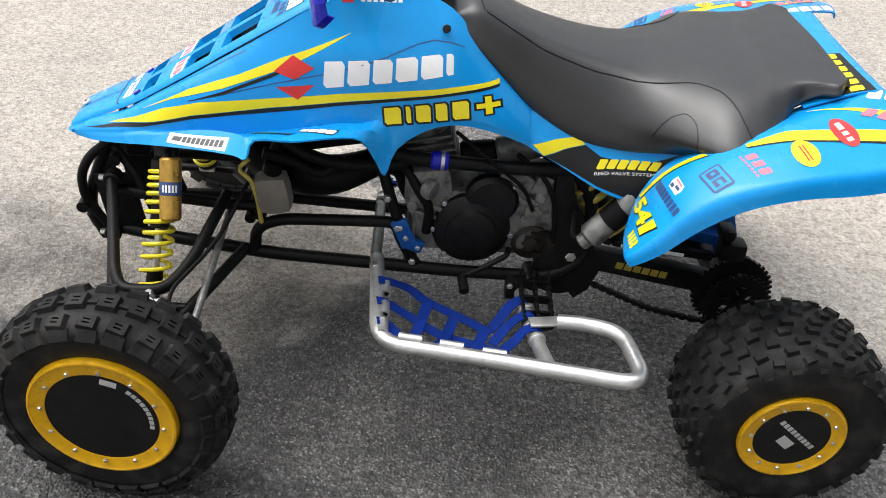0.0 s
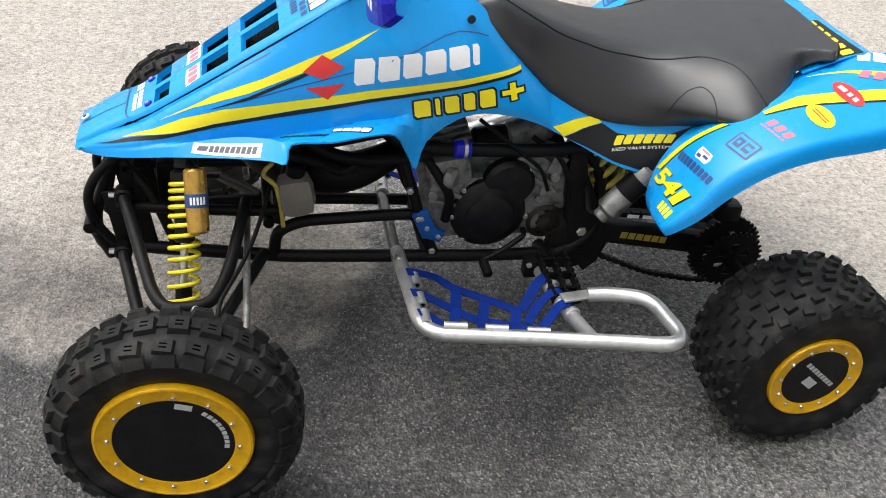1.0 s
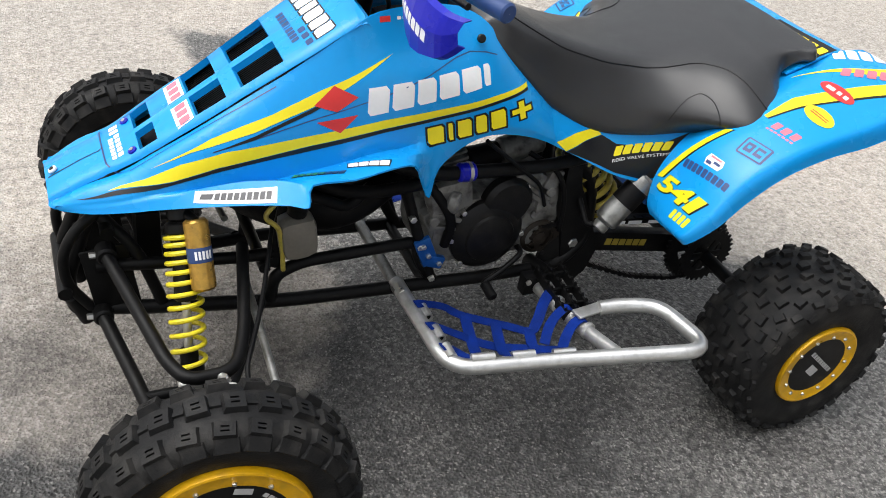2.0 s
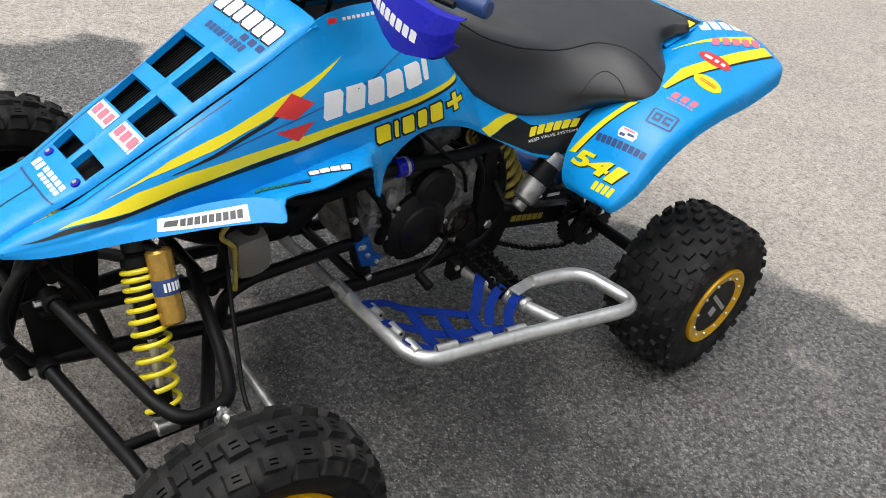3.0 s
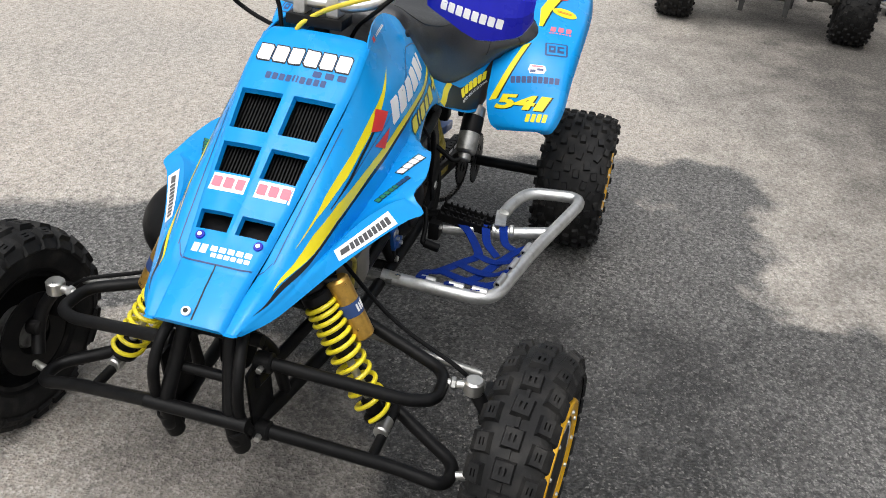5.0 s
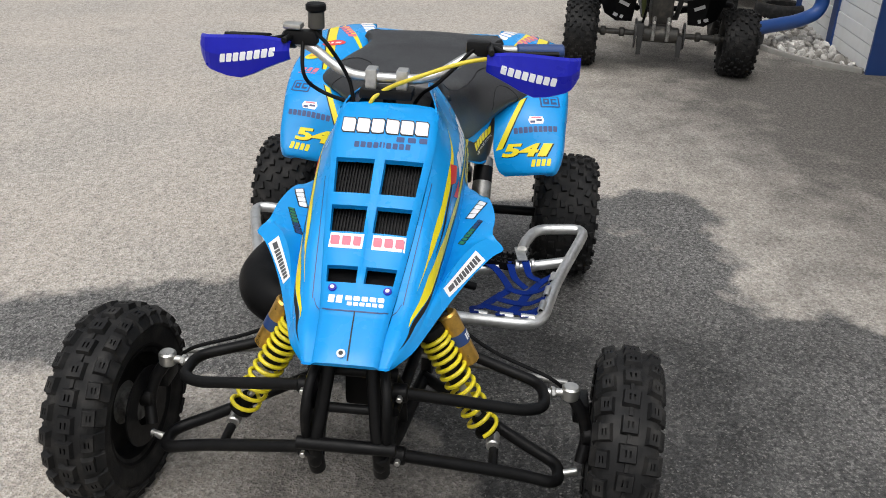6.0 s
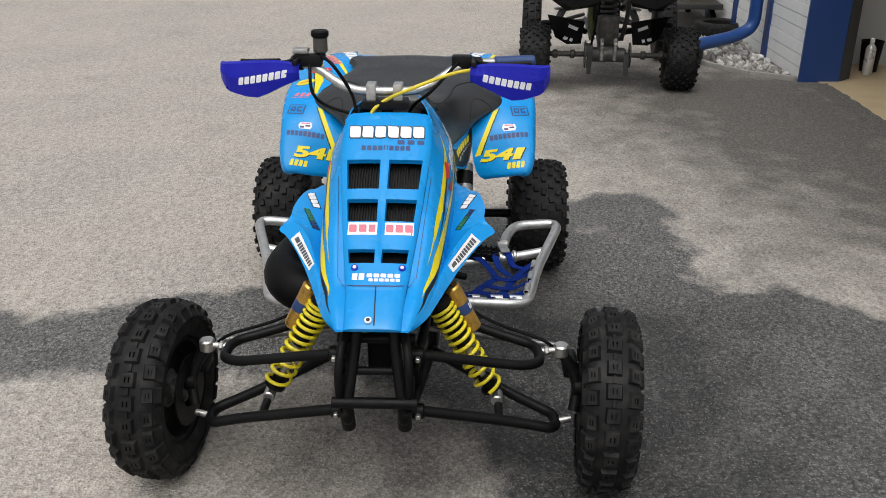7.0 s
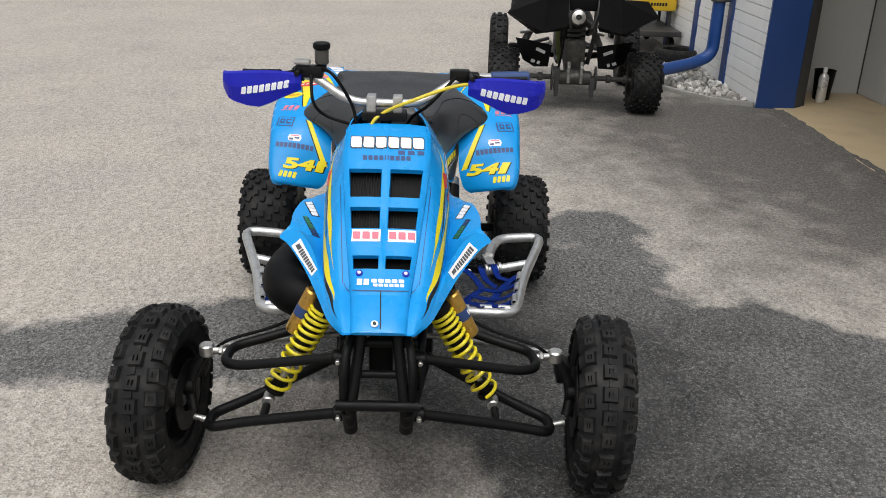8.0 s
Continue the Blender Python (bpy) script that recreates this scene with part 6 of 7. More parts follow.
# rear fenders
for s, fn in zip((-1, 1), fenders):
    t = tree(fn)
    F = Vector((-0.72, 0.05 * s, 0.69))
    U = Vector((-0.15, 0.1 * s, 0.98))
    P = lambda *q: corners(*(q if s < 0 else flip(q)))
    lay("fender_stripe", YELLOW, [box(0, 0, 1, 1)], P((1.080, -0.232, 0.530), (1.078, -0.252, 0.538), (1.165, -0.312, 0.678), (1.158, -0.294, 0.672)), F, t, fn, "yellow stripe")
    lay("fender_stripe_edge", BLACKV, [box(1.0, 0, 1.25, 1) if s < 0 else box(-0.25, 0, 0.0, 1)], P((1.080, -0.232, 0.530), (1.078, -0.252, 0.538), (1.165, -0.312, 0.678), (1.158, -0.294, 0.672)), F, t, fn)
    f = P((1.066, -0.250, 0.517), (1.052, -0.384, 0.534), (1.075, -0.388, 0.566), (1.082, -0.250, 0.552))
    lean = lambda polys, k: [[(u + k * v, v) for u, v in p] for p in polys]
    lay("race_number_edge", BLACKV, [[(u * 1.02 + 0.012, v * 1.06 - 0.06) for u, v in p] for p in lean(number, 0.10)], f, F, t, fn, lift=0.0006)
    lay("race_number", YELLOW, lean(number, 0.10), f, F, t, fn, "yellow race number 541", lift=0.0013)
    lay("rider_print", YELLOW, blocks(4, 0.25, 0.08), P((1.041, -0.339, 0.502), (1.034, -0.400, 0.512), (1.047, -0.398, 0.530), (1.051, -0.337, 0.520)), F, t, fn, "yellow bars", apart=True)
    lay("fender_wordmark", NAVYV, blocks(9, 0.2, 0.0), P((1.090, -0.282, 0.584), (1.096, -0.413, 0.598), (1.106, -0.412, 0.612), (1.100, -0.279, 0.599)), F, t, fn, "navy brand name as plain blocks", apart=True)
    f = P((1.100, -0.325, 0.616), (1.104, -0.372, 0.619), (1.118, -0.370, 0.637), (1.115, -0.321, 0.635))
    lay("shield_sticker", WHITEV, [[(0.1, 0.0), (0.9, 0.0), (1.0, 0.5), (0.9, 1.0), (0.1, 1.0), (0.0, 0.5)]], f, F, t, fn, "white shield sticker")
    lay("shield_mark", NAVYV, [box(0.12, 0.12, 0.42, 0.42), box(0.5, 0.35, 0.85, 0.6)], f, F, t, fn, lift=0.0012)
    lay("shield_edge", PINKV, [box(0.2, 0.75, 0.8, 0.92)], f, F, t, fn, lift=0.0012)
    f = P((1.140, -0.358, 0.657), (1.157, -0.417, 0.655), (1.190, -0.410, 0.680), (1.174, -0.350, 0.682))
    lay("square_badge", NAVYV, [[(0.06, 0), (0.94, 0), (1, 0.08), (1, 0.92), (0.94, 1), (0.06, 1), (0, 0.92), (0, 0.08)]], f, F, t, fn, "navy square badge sticker")
    lay("square_badge_face", BLUE, [box(0.08, 0.09, 0.92, 0.91)], f, F, t, fn, lift=0.0012)
    lay("square_badge_mark", NAVYV, [box(0.16, 0.24, 0.46, 0.76), box(0.54, 0.24, 0.84, 0.76)], f, F, t, fn, lift=0.0017)
    lay("square_badge_hole", BLUE, [box(0.25, 0.42, 0.37, 0.60), box(0.63, 0.42, 0.84, 0.60)], f, F, t, fn, lift=0.0022)
    lay("faded_print", PINKV, blocks(3, 0.3, 0.1, 0.3, 1.0) + blocks(7, 0.3, 0.1, 0.0, 0.16), P((1.205, -0.350, 0.700), (1.225, -0.412, 0.698), (1.252, -0.405, 0.707), (1.230, -0.343, 0.712)), U, t, fn, "faded red brand name as plain blocks", apart=True)
    ov = lambda u, v: [(0.5 + 0.5 * u * math.cos(k * math.pi / 8), 0.5 + 0.5 * v * math.sin(k * math.pi / 8)) for k in range(16)]
    lay("wide_stripe", YELLOW, [[(0, 0.1), (0.22, 0.3), (1, 0.55), (1, 1.0), (0.22, 0.85), (0, 0.3)] if s < 0 else [(1, 0.1), (0.78, 0.3), (0, 0.55), (0, 1.0), (0.78, 0.85), (1, 0.3)]], P((1.225, -0.335, 0.71), (1.56, -0.412, 0.75), (1.572, -0.345, 0.77), (1.225, -0.285, 0.71)), U, t, fn, "broad yellow stripe")
    lay("wide_stripe_edge", BLACKV, [[(0, 0.02), (0.22, 0.22), (1, 0.45), (1, 0.55), (0.22, 0.30), (0, 0.1)] if s < 0 else [(1, 0.02), (0.78, 0.22), (0, 0.45), (0, 0.55), (0.78, 0.30), (1, 0.1)]], P((1.225, -0.335, 0.71), (1.56, -0.412, 0.75), (1.572, -0.345, 0.77), (1.225, -0.285, 0.71)), U, t, fn)
    f = P((1.300, -0.415, 0.72), (1.345, -0.402, 0.73), (1.330, -0.335, 0.735), (1.285, -0.345, 0.73))
    lay("oval_sticker", YELLOW, [ov(1, 1)], f, U, t, fn, "yellow oval sticker", lift=0.0012)
    lay("oval_sticker_print", REDV, [box(0.40, 0.2, 0.46, 0.8), box(0.54, 0.2, 0.60, 0.8)], f, U, t, fn, lift=0.0017)
    f = P((1.385, -0.375, 0.74), (1.425, -0.362, 0.75), (1.405, -0.282, 0.76), (1.365, -0.295, 0.755))
    lay("red_oval_sticker", REDV, [ov(1, 1)], f, U, t, fn, "red oval sticker", lift=0.0012)
    lay("red_oval_print", WHITEV, [box(0.35, 0.18, 0.62, 0.30), box(0.35, 0.38, 0.62, 0.50), box(0.35, 0.58, 0.62, 0.82)], f, U, t, fn, lift=0.0017)
    lay("thin_stripe", YELLOW, [[(0, 0), (1, 0.0), (1, 1), (0, 0.3)]], P((1.36, -0.235, 0.75), (1.57, -0.335, 0.77), (1.58, -0.300, 0.78), (1.36, -0.225, 0.75)), U, t, fn, "thin yellow stripe")
    lay("red_flash", PINKV, blocks(5, 0.25, 0.1), P((1.43, -0.285, 0.77), (1.56, -0.345, 0.77), (1.57, -0.315, 0.78), (1.44, -0.262, 0.77)), U, t, fn, lift=0.0012, apart=True)
    lay("white_flash", WHITEV, blocks(4, 0.18, 0.1), P((1.46, -0.232, 0.78), (1.58, -0.275, 0.78), (1.585, -0.235, 0.79), (1.47, -0.195, 0.78)), U, t, fn, "white brand name as plain blocks", apart=True)

# seat: seams, piping and the printed tail strip
seat_tree = tree(seat)


def seam_line(pts, r=0.0016):
    c = []
    for p in catmull(pts, 5):
        h, n, _, _ = seat_tree.find_nearest(p)
        c.append(h + n * 0.0002)
    tube("seam", c, r, BLACKV, seat, "stitched black seam", radii=[r] * len(c), seg=6)


for s in (-1, 1):
    seam_line([(0.74, 0.078 * s, 0.838), (0.807, 0.090 * s, 0.804), (0.857, 0.102 * s, 0.779), (0.912, 0.112 * s, 0.762), (0.98, 0.128 * s, 0.749), (1.089, 0.151 * s, 0.751), (1.152, 0.162 * s, 0.759), (1.194, 0.200 * s, 0.758), (1.215, 0.245 * s, 0.752), (1.231, 0.285 * s, 0.728), (1.241, 0.303 * s, 0.700)])
    seam_line([(1.068, 0.225 * s, 0.650), (1.081, 0.226 * s, 0.691), (1.102, 0.226 * s, 0.717), (1.126, 0.233 * s, 0.728), (1.142, 0.256 * s, 0.718), (1.148, 0.283 * s, 0.690), (1.15, 0.29 * s, 0.66)], 0.0011)
seam_line([(0.735, 0.076, 0.84), (0.728, 0.04, 0.85), (0.727, 0.0, 0.853), (0.728, -0.04, 0.85), (0.735, -0.076, 0.84)])
tl = bpy.data.objects["tail_panel"]
tt = tree(tl)
f = corners((1.446, -0.022, 0.79), (1.424, -0.215, 0.79), (1.494, -0.206, 0.79), (1.492, -0.022, 0.79))
lay("tail_strip", BLACKV, [box(0, 0, 1, 1)], f, (0, 0, 1), tt, tl, "black strip across the tail")
lay("tail_wordmark", YELLOW, blocks(6, 0.28, 0.0, 0.30, 0.72), f, (0, 0, 1), tt, tl, "yellow brand name as plain blocks", lift=0.0013, apart=True)

# hand guards and swingarm prints
for g in [o for o in handlebar.children if o.name.split(".")[0] == "hand_guard"]:
    gt = tree(g)
    s = -1 if sum(v.co.y for v in g.data.vertices) < 0 else 1
    yy = (0.252, 0.378) if s > 0 else (-0.252, -0.378)
    a, b = (max(yy), min(yy))
    lo = lambda y: (0.040 if s > 0 else 0.034) - 0.16 * (abs(y) - 0.252)
    q = [TURN @ Vector((-0.03, y, z)) for y, z in ((a, lo(a)), (b, lo(b)), (b, lo(b) + 0.019), (a, lo(a) + 0.019))]
    lay("guard_wordmark", WHITEV, blocks(8, 0.2, 0.03), corners(*q), TURN.to_3x3() @ Vector((-1, 0, 0)), gt, g, "white brand name as plain blocks", apart=True)
bm = bmesh.new()
for k in range(6):
    block(bm, (0.018, 0.0008, 0.018), Matrix.Translation((1.115 + 0.0215 * k, -0.0998, 0.257 - 0.0038 * k)) @ Matrix.Rotation(radians(10), 4, "Y"))
part("swingarm_print", bm, material("ochre_print", (0.32, 0.24, 0.03), 0.5), quad, "faded ochre brand name as plain blocks", smooth=False)
bm = bmesh.new()
for x, w in ((1.115, 0.03), (1.16, 0.04), (1.225, 0.05)):
    block(bm, (w, 0.0008, 0.009), Matrix.Translation((x, -0.1206, 0.318 - (x - 1.2) * 0.105)) @ Matrix.Rotation(radians(6), 4, "Y"))
part("guard_stickers", bm, WHITEV, cg, "white stickers", smooth=False)


# ---- workshop building beside the yard ----
SITE = Vector((0.06, -0.115, 0.0))
SIDING = material("white_painted_boards", (0.82, 0.82, 0.81), 0.5, 0, 0.05, 4, 0.1, 60, dirt=(0.66, 0.64, 0.60), dirt_amount=0.3)
BLUEP = material("dark_blue_paint", (0.012, 0.045, 0.17), 0.45, 0, 0.12, 5, 0.08, 60)
PIPEM = material("blue_pipe_paint", (0.010, 0.055, 0.22), 0.38, 0, 0.12, 8, 0.05, 60)
EPOXY = material("tan_floor_coating", (0.50, 0.39, 0.235), 0.4, 0, 0.08, 3, 0.05, 40, dirt=(0.35, 0.27, 0.16), dirt_amount=0.5)
PLASTER = material("white_plaster", (0.50, 0.50, 0.49), 0.8, 0, 0.05, 3, 0.15, 40)
DARKM = material("dark_door_rail", (0.05, 0.05, 0.05), 0.5, 0.3, 0.2, 10, 0.1)
DOORM = material("grey_white_door_paint", (0.48, 0.48, 0.47), 0.45, 0, 0.05, 5, 0.05)
CONC = material("concrete_edging", (0.30, 0.29, 0.27), 0.85, 0, 0.2, 12, 0.4, 120)
WX0, WX1, WY0, WY1, HIGH = 4.515, 9.6, -2.465, -2.74, 3.2


def slab(name, x0, x1, y0, y1, z0, z1, mat, label, parent=None, kind="structure", bev=0.0, category=""):
    bm = bmesh.new()
    block(bm, (abs(x1 - x0), abs(y1 - y0), abs(z1 - z0)), Matrix.Translation(((x0 + x1) / 2, (y0 + y1) / 2, (z0 + z1) / 2)), bev=bev)
    ob = part(name, bm, mat, parent, smooth=False)
    if parent is None:
        tagged(ob, label, category or name.split("_")[0], kind=kind)
    elif label:
        ob["label"] = label
    return ob


wall = slab("wall_east", WX0 + 0.02, WX1, WY0 - 0.022, WY1, 0, HIGH, PLASTER, "white boarded workshop wall with blue posts", category="wall")
post = slab("corner_post", WX0 - 0.005, WX0 + 0.018, WY0 + 0.004, WY1 - 0.004, 0, HIGH, BLUEP, "dark blue painted wall end", wall)
bm = bmesh.new()
row = 0.088
block(bm, (0.93, 0.020, row - 0.0035), Matrix(), bev=0.004)
board = part("siding_board", bm, SIDING, wall, smooth=False)
board_mesh = board.data
first = True
for bx, wide in ((4.936, 0.86), (5.825, 1.0), (6.755, 1.0), (7.685, 1.0), (8.615, 1.0)):
    for k in range(36):
        ob = board if first else new("siding_board", board_mesh)
        first = False
        ob.parent = wall
        ob.scale.x = wide
        ob.location = (bx, WY0 - 0.012 + 0.0015 * ((k * 7) % 3 - 1), 0.05 + row * k)
for px in (5.36, 6.29, 7.22, 8.15):
    slab("wall_post", px - 0.055, px + 0.055, WY0 + 0.012, WY0 - 0.02, 0, HIGH, BLUEP, "dark blue vertical cover strip", wall)
lintel = slab("wall_lintel", 1.7, WX0 - 0.005, WY0 - 0.05, WY1, 3.02, HIGH, PLASTER, "white lintel over the workshop opening", category="wall")
slab("wall_west", 1.35, 1.7, WY0, WY1, 0, HIGH, SIDING, "white workshop wall beside the opening", category="wall")
slab("floor_workshop", 1.7, 7.5, -2.60, -7.0, -0.05, 0.006, EPOXY, "glossy tan coated workshop floor", category="floor")
slab("ceiling_workshop", 1.35, 7.7, WY1, -7.2, 3.05, 3.15, PLASTER, "white workshop ceiling", category="ceiling")
slab("wall_back", 1.35, 7.7, -7.0, -7.15, 0, 3.05, PLASTER, "white workshop back wall", category="wall")
slab("wall_side", 1.5, 1.7, WY1, -7.0, 0, 3.05, PLASTER, "white workshop side wall", category="wall")
slab("wall_partition", 4.62, 7.6, -3.52, -3.66, 0, 3.05, PLASTER, "white partition inside the workshop", category="wall")
slab("wall_inner_end", 7.5, 7.7, WY1, -7.0, 0, 3.05, PLASTER, "white workshop end wall", category="wall")
slab("wall_inner_lining", WX0 + 0.6, WX0 + 0.72, WY1, -3.52, 0, 3.05, PLASTER, "white lining inside the workshop", category="wall")
# ragged asphalt edge at the sill
bm = bmesh.new()
rnd = random.Random(4)
xs = [1.7 + 0.05 * k for k in range(56)]
top = [[Vector((x, -2.64 + 0.012 * rnd.uniform(-1, 1) - 0.02 * (x < 3.2), 0.0085)) for x in xs], [Vector((x, -2.50, 0.001)) for x in xs]]
sheet(bm, top)
sill = part("sill_edge", bm, bpy.data.materials["asphalt"])
for key, value in (("damp", -1.0), ("damp_shade", 1.0), ("painted_light", 0.0)):
    sill.data.attributes.new(key, "FLOAT", "POINT").data.foreach_set("value", [value] * len(sill.data.vertices))
tagged(sill, "ragged asphalt edge against the workshop floor", "asphalt", kind="structure")
for k, (x, y) in enumerate(((4.545, -2.765), (4.575, -2.80), (4.615, -2.84))):
    slab("door_rail", x - 0.02, x + 0.02, y + 0.012, y - 0.012, 0.006, 3.02, DARKM, "dark vertical door guide rail", None, "structure", category="door rail")
dr = slab("door_1", 4.66, 5.10, -3.495, -3.518, 0.012, 2.06, DOORM, "closed pale grey inner door", category="door")
slab("door_panel", 4.74, 5.02, -3.488, -3.497, 0.25, 0.95, DOORM, "", dr)
slab("door_panel", 4.74, 5.02, -3.488, -3.497, 1.10, 1.90, DOORM, "", dr)
slab("door_frame", 5.10, 5.115, -3.49, -3.518, 0.006, 2.06, DARKM, "", dr)
# spray bottle and bin by the rail
bm = bmesh.new()
lathe(bm, [(0.0005, 0.0), (0.033, 0.0), (0.036, 0.004), (0.036, 0.185), (0.030, 0.205), (0.014, 0.222), (0.014, 0.232), (0.0005, 0.232)], 24, Matrix.Translation((4.755, -3.04, 0.006)))
spray = tagged(part("spray_bottle", bm, material("silver_bottle", (0.66, 0.66, 0.66), 0.3, 0.4, 0.05, 20, 0.02)), "silver bottle with white cap on the workshop floor", "bottle")
rod("bottle_cap", (4.755, -3.04, 0.238), (4.755, -3.04, 0.272), 0.016, WHITEV, spray)
bm = bmesh.new()
lathe(bm, [(0.0005, 0), (0.062, 0), (0.078, 0.215), (0.082, 0.22), (0.080, 0.225), (0.072, 0.215), (0.058, 0.01), (0.0005, 0.01)], 24, Matrix.Translation((4.885, -3.10, 0.006)))
tagged(part("waste_bin", bm, PLASTIC), "small black plastic waste bin", "bin")
# blue drain pipe
pipe = tagged(new("drain_pipe"), "blue painted drain pipe bending out over the gravel", "pipe")
pipe.location = SITE
tube("pipe_run", [(5.40, -2.365, 3.1), (5.40, -2.365, 0.235), (5.34, -2.20, 0.17), (4.96, -1.68, 0.14)], 0.050, PIPEM, pipe, bend=0.13, seg=18)
rod("pipe_bracket", (5.40, -2.365, 0.66), (5.40, -2.365, 0.68), 0.068, DARKM, pipe)
rod("pipe_bracket", (5.40, -2.365, 0.67), (5.40, -2.465, 0.67), 0.012, DARKM, pipe)
rod("pipe_foot", (5.12, -1.90, 0.0), (5.12, -1.90, 0.15), 0.02, DARKM, pipe)
# gravel bed with an edging strip
GRAVEL = [(4.55, -2.455), (4.72, -2.17), (5.02, -1.95), (5.33, -1.84), (6.3, -1.70), (6.5, -2.45)]
bm = bmesh.new()
vs = [bm.verts.new((x, y, 0.012)) for x, y in GRAVEL]
bm.faces.new(vs)
bed = tagged(part("gravel_bed", bm, material("gravel_grit", (0.16, 0.15, 0.135), 0.9, 0, 0.35, 60, 0.8, 220)), "bed of loose grey gravel against the wall", "gravel", kind="structure")
STONE = bpy.data.materials.new("gravel_stone")
STONE.use_nodes = True
sb = STONE.node_tree.nodes["Principled BSDF"]
oi, rp, tn = STONE.node_tree.nodes.new("ShaderNodeObjectInfo"), STONE.node_tree.nodes.new("ShaderNodeValToRGB"), STONE.node_tree.nodes.new("ShaderNodeTexNoise")
rp.color_ramp.elements[0].color, rp.color_ramp.elements[1].color = (0.30, 0.28, 0.25, 1), (0.74, 0.72, 0.68, 1)
tn.inputs["Scale"].default_value = 40
mxn = STONE.node_tree.nodes.new("ShaderNodeMix")
mxn.data_type, mxn.blend_type = "RGBA", "MULTIPLY"
mxn.inputs[0].default_value = 0.5
STONE.node_tree.links.new(oi.outputs["Random"], rp.inputs[0])
STONE.node_tree.links.new(rp.outputs[0], mxn.inputs[6])
STONE.node_tree.links.new(tn.outputs[0], mxn.inputs[7])
STONE.node_tree.links.new(mxn.outputs[2], sb.inputs["Base Color"])
sb.inputs["Roughness"].default_value = 0.8
stones = []
rnd = random.Random(11)
for k in range(6):
    bm = bmesh.new()
    bmesh.ops.create_icosphere(bm, subdivisions=1, radius=1.0)
    for v in bm.verts:
        v.co *= rnd.uniform(0.75, 1.15)
    me = bpy.data.meshes.new("stone")
    bm.to_mesh(me)
    bm.free()
    me.materials.append(STONE)
    stones.append(me)
made = 0
while made < 300:
    x, y = rnd.uniform(4.5, 6.4), rnd.uniform(-2.46, -1.7)
    if inside_distance(x, y, GRAVEL) < 0.02:
        continue
    ob = new("stone", stones[made % 6])
    ob.parent = bed
    r = rnd.uniform(0.018, 0.040)
    ob.matrix_basis = Matrix.LocRotScale((x, y, 0.012 + r * 0.35), Euler((rnd.uniform(0, 6), rnd.uniform(0, 6), rnd.uniform(0, 6))), (r * rnd.uniform(0.9, 1.4), r, r * rnd.uniform(0.5, 0.8)))
    made += 1
for a, b in zip(GRAVEL[:4], GRAVEL[1:5]):
    bm = bmesh.new()
    d = Vector((b[0] - a[0], b[1] - a[1], 0))
    block(bm, (d.length, 0.035, 0.045), Matrix.Translation(((a[0] + b[0]) / 2, (a[1] + b[1]) / 2, 0.012)) @ Matrix.Rotation(math.atan2(d.y, d.x), 4, "Z"), bev=0.006)
    part("edging", bm, CONC, bed, "narrow concrete edging")

# ---- things by the wall behind ----
ym = material("yellow_machine_paint", (0.72, 0.47, 0.02), 0.45, 0, 0.08, 6, 0.05)
cart = tagged(new("yellow_cart"), "low dark platform cart with a yellow box on it", "cart")
cart.location = SITE
bm = bmesh.new()
block(bm, (1.25, 0.50, 0.05), Matrix.Translation((7.22, -2.19, 0.215)), bev=0.01)
part("platform", bm, DARKM, cart)
for x in (6.75, 7.70):
    for y in (-2.0, -2.38):
        rod("cart_wheel", (x, y - 0.025, 0.085), (x, y + 0.025, 0.085), 0.085, PLASTIC, cart)
        rod("cart_leg", (x, y, 0.085), (x, y, 0.20), 0.02, DARKM, cart)
bm = bmesh.new()
block(bm, (0.5, 0.36, 0.46), Matrix.Translation((7.15, -2.265, 0.62)), bev=0.03)
yb = part("yellow_box", bm, ym, cart, "yellow box with black stencil bars")
for x in (6.95, 7.35):
    for y in (-2.13, -2.40):
        rod("box_leg", (x, y, 0.235), (x, y, 0.40), 0.016, DARKM, cart)
bm = bmesh.new()
for k in range(7):
    block(bm, (0.002, 0.020, 0.03), Matrix.Translation((6.899, -2.17 - 0.028 * k, 0.455)))
part("box_print", bm, BLACKV, yb, "dark bars", smooth=False)
bm = bmesh.new()
lathe(bm, [(r, v) for r, v in FRONT] + [(r, -v) for r, v in FRONT[::-1]], 32, Matrix.Translation((6.30, -2.33, 0.075)), close=True)
tagged(part("loose_tyre", bm, RUBBER), "loose black tyre lying on gravel", "tyre")

# ---- second quad, seen from behind ----
quad2 = tagged(new("quad_bike"), "black and olive quad bike seen from behind on asphalt", "quad bike")
OLIVE = material("olive_frame_paint", (0.10, 0.12, 0.035), 0.5, 0, 0.2, 20, 0.1)
G2 = material("grey_swingarm_paint", (0.05, 0.048, 0.044), 0.5, 0.3, 0.25, 15, 0.15, 120, dirt=(0.16, 0.14, 0.11), dirt_amount=0.5)
Q = Matrix.Translation((4.38, -1.17, 0)) @ Matrix.Rotation(radians(-4), 4, "Z")


def q2(*p):
    return Q @ Vector(p)


def q2box(name, size, at, mat, label="", rot=(0, 0, 0), bev=0.01, parent=quad2):
    bm = bmesh.new()
    block(bm, size, Q @ pose(*at, *rot), bev=bev)
    return part(name, bm, mat, parent, label)


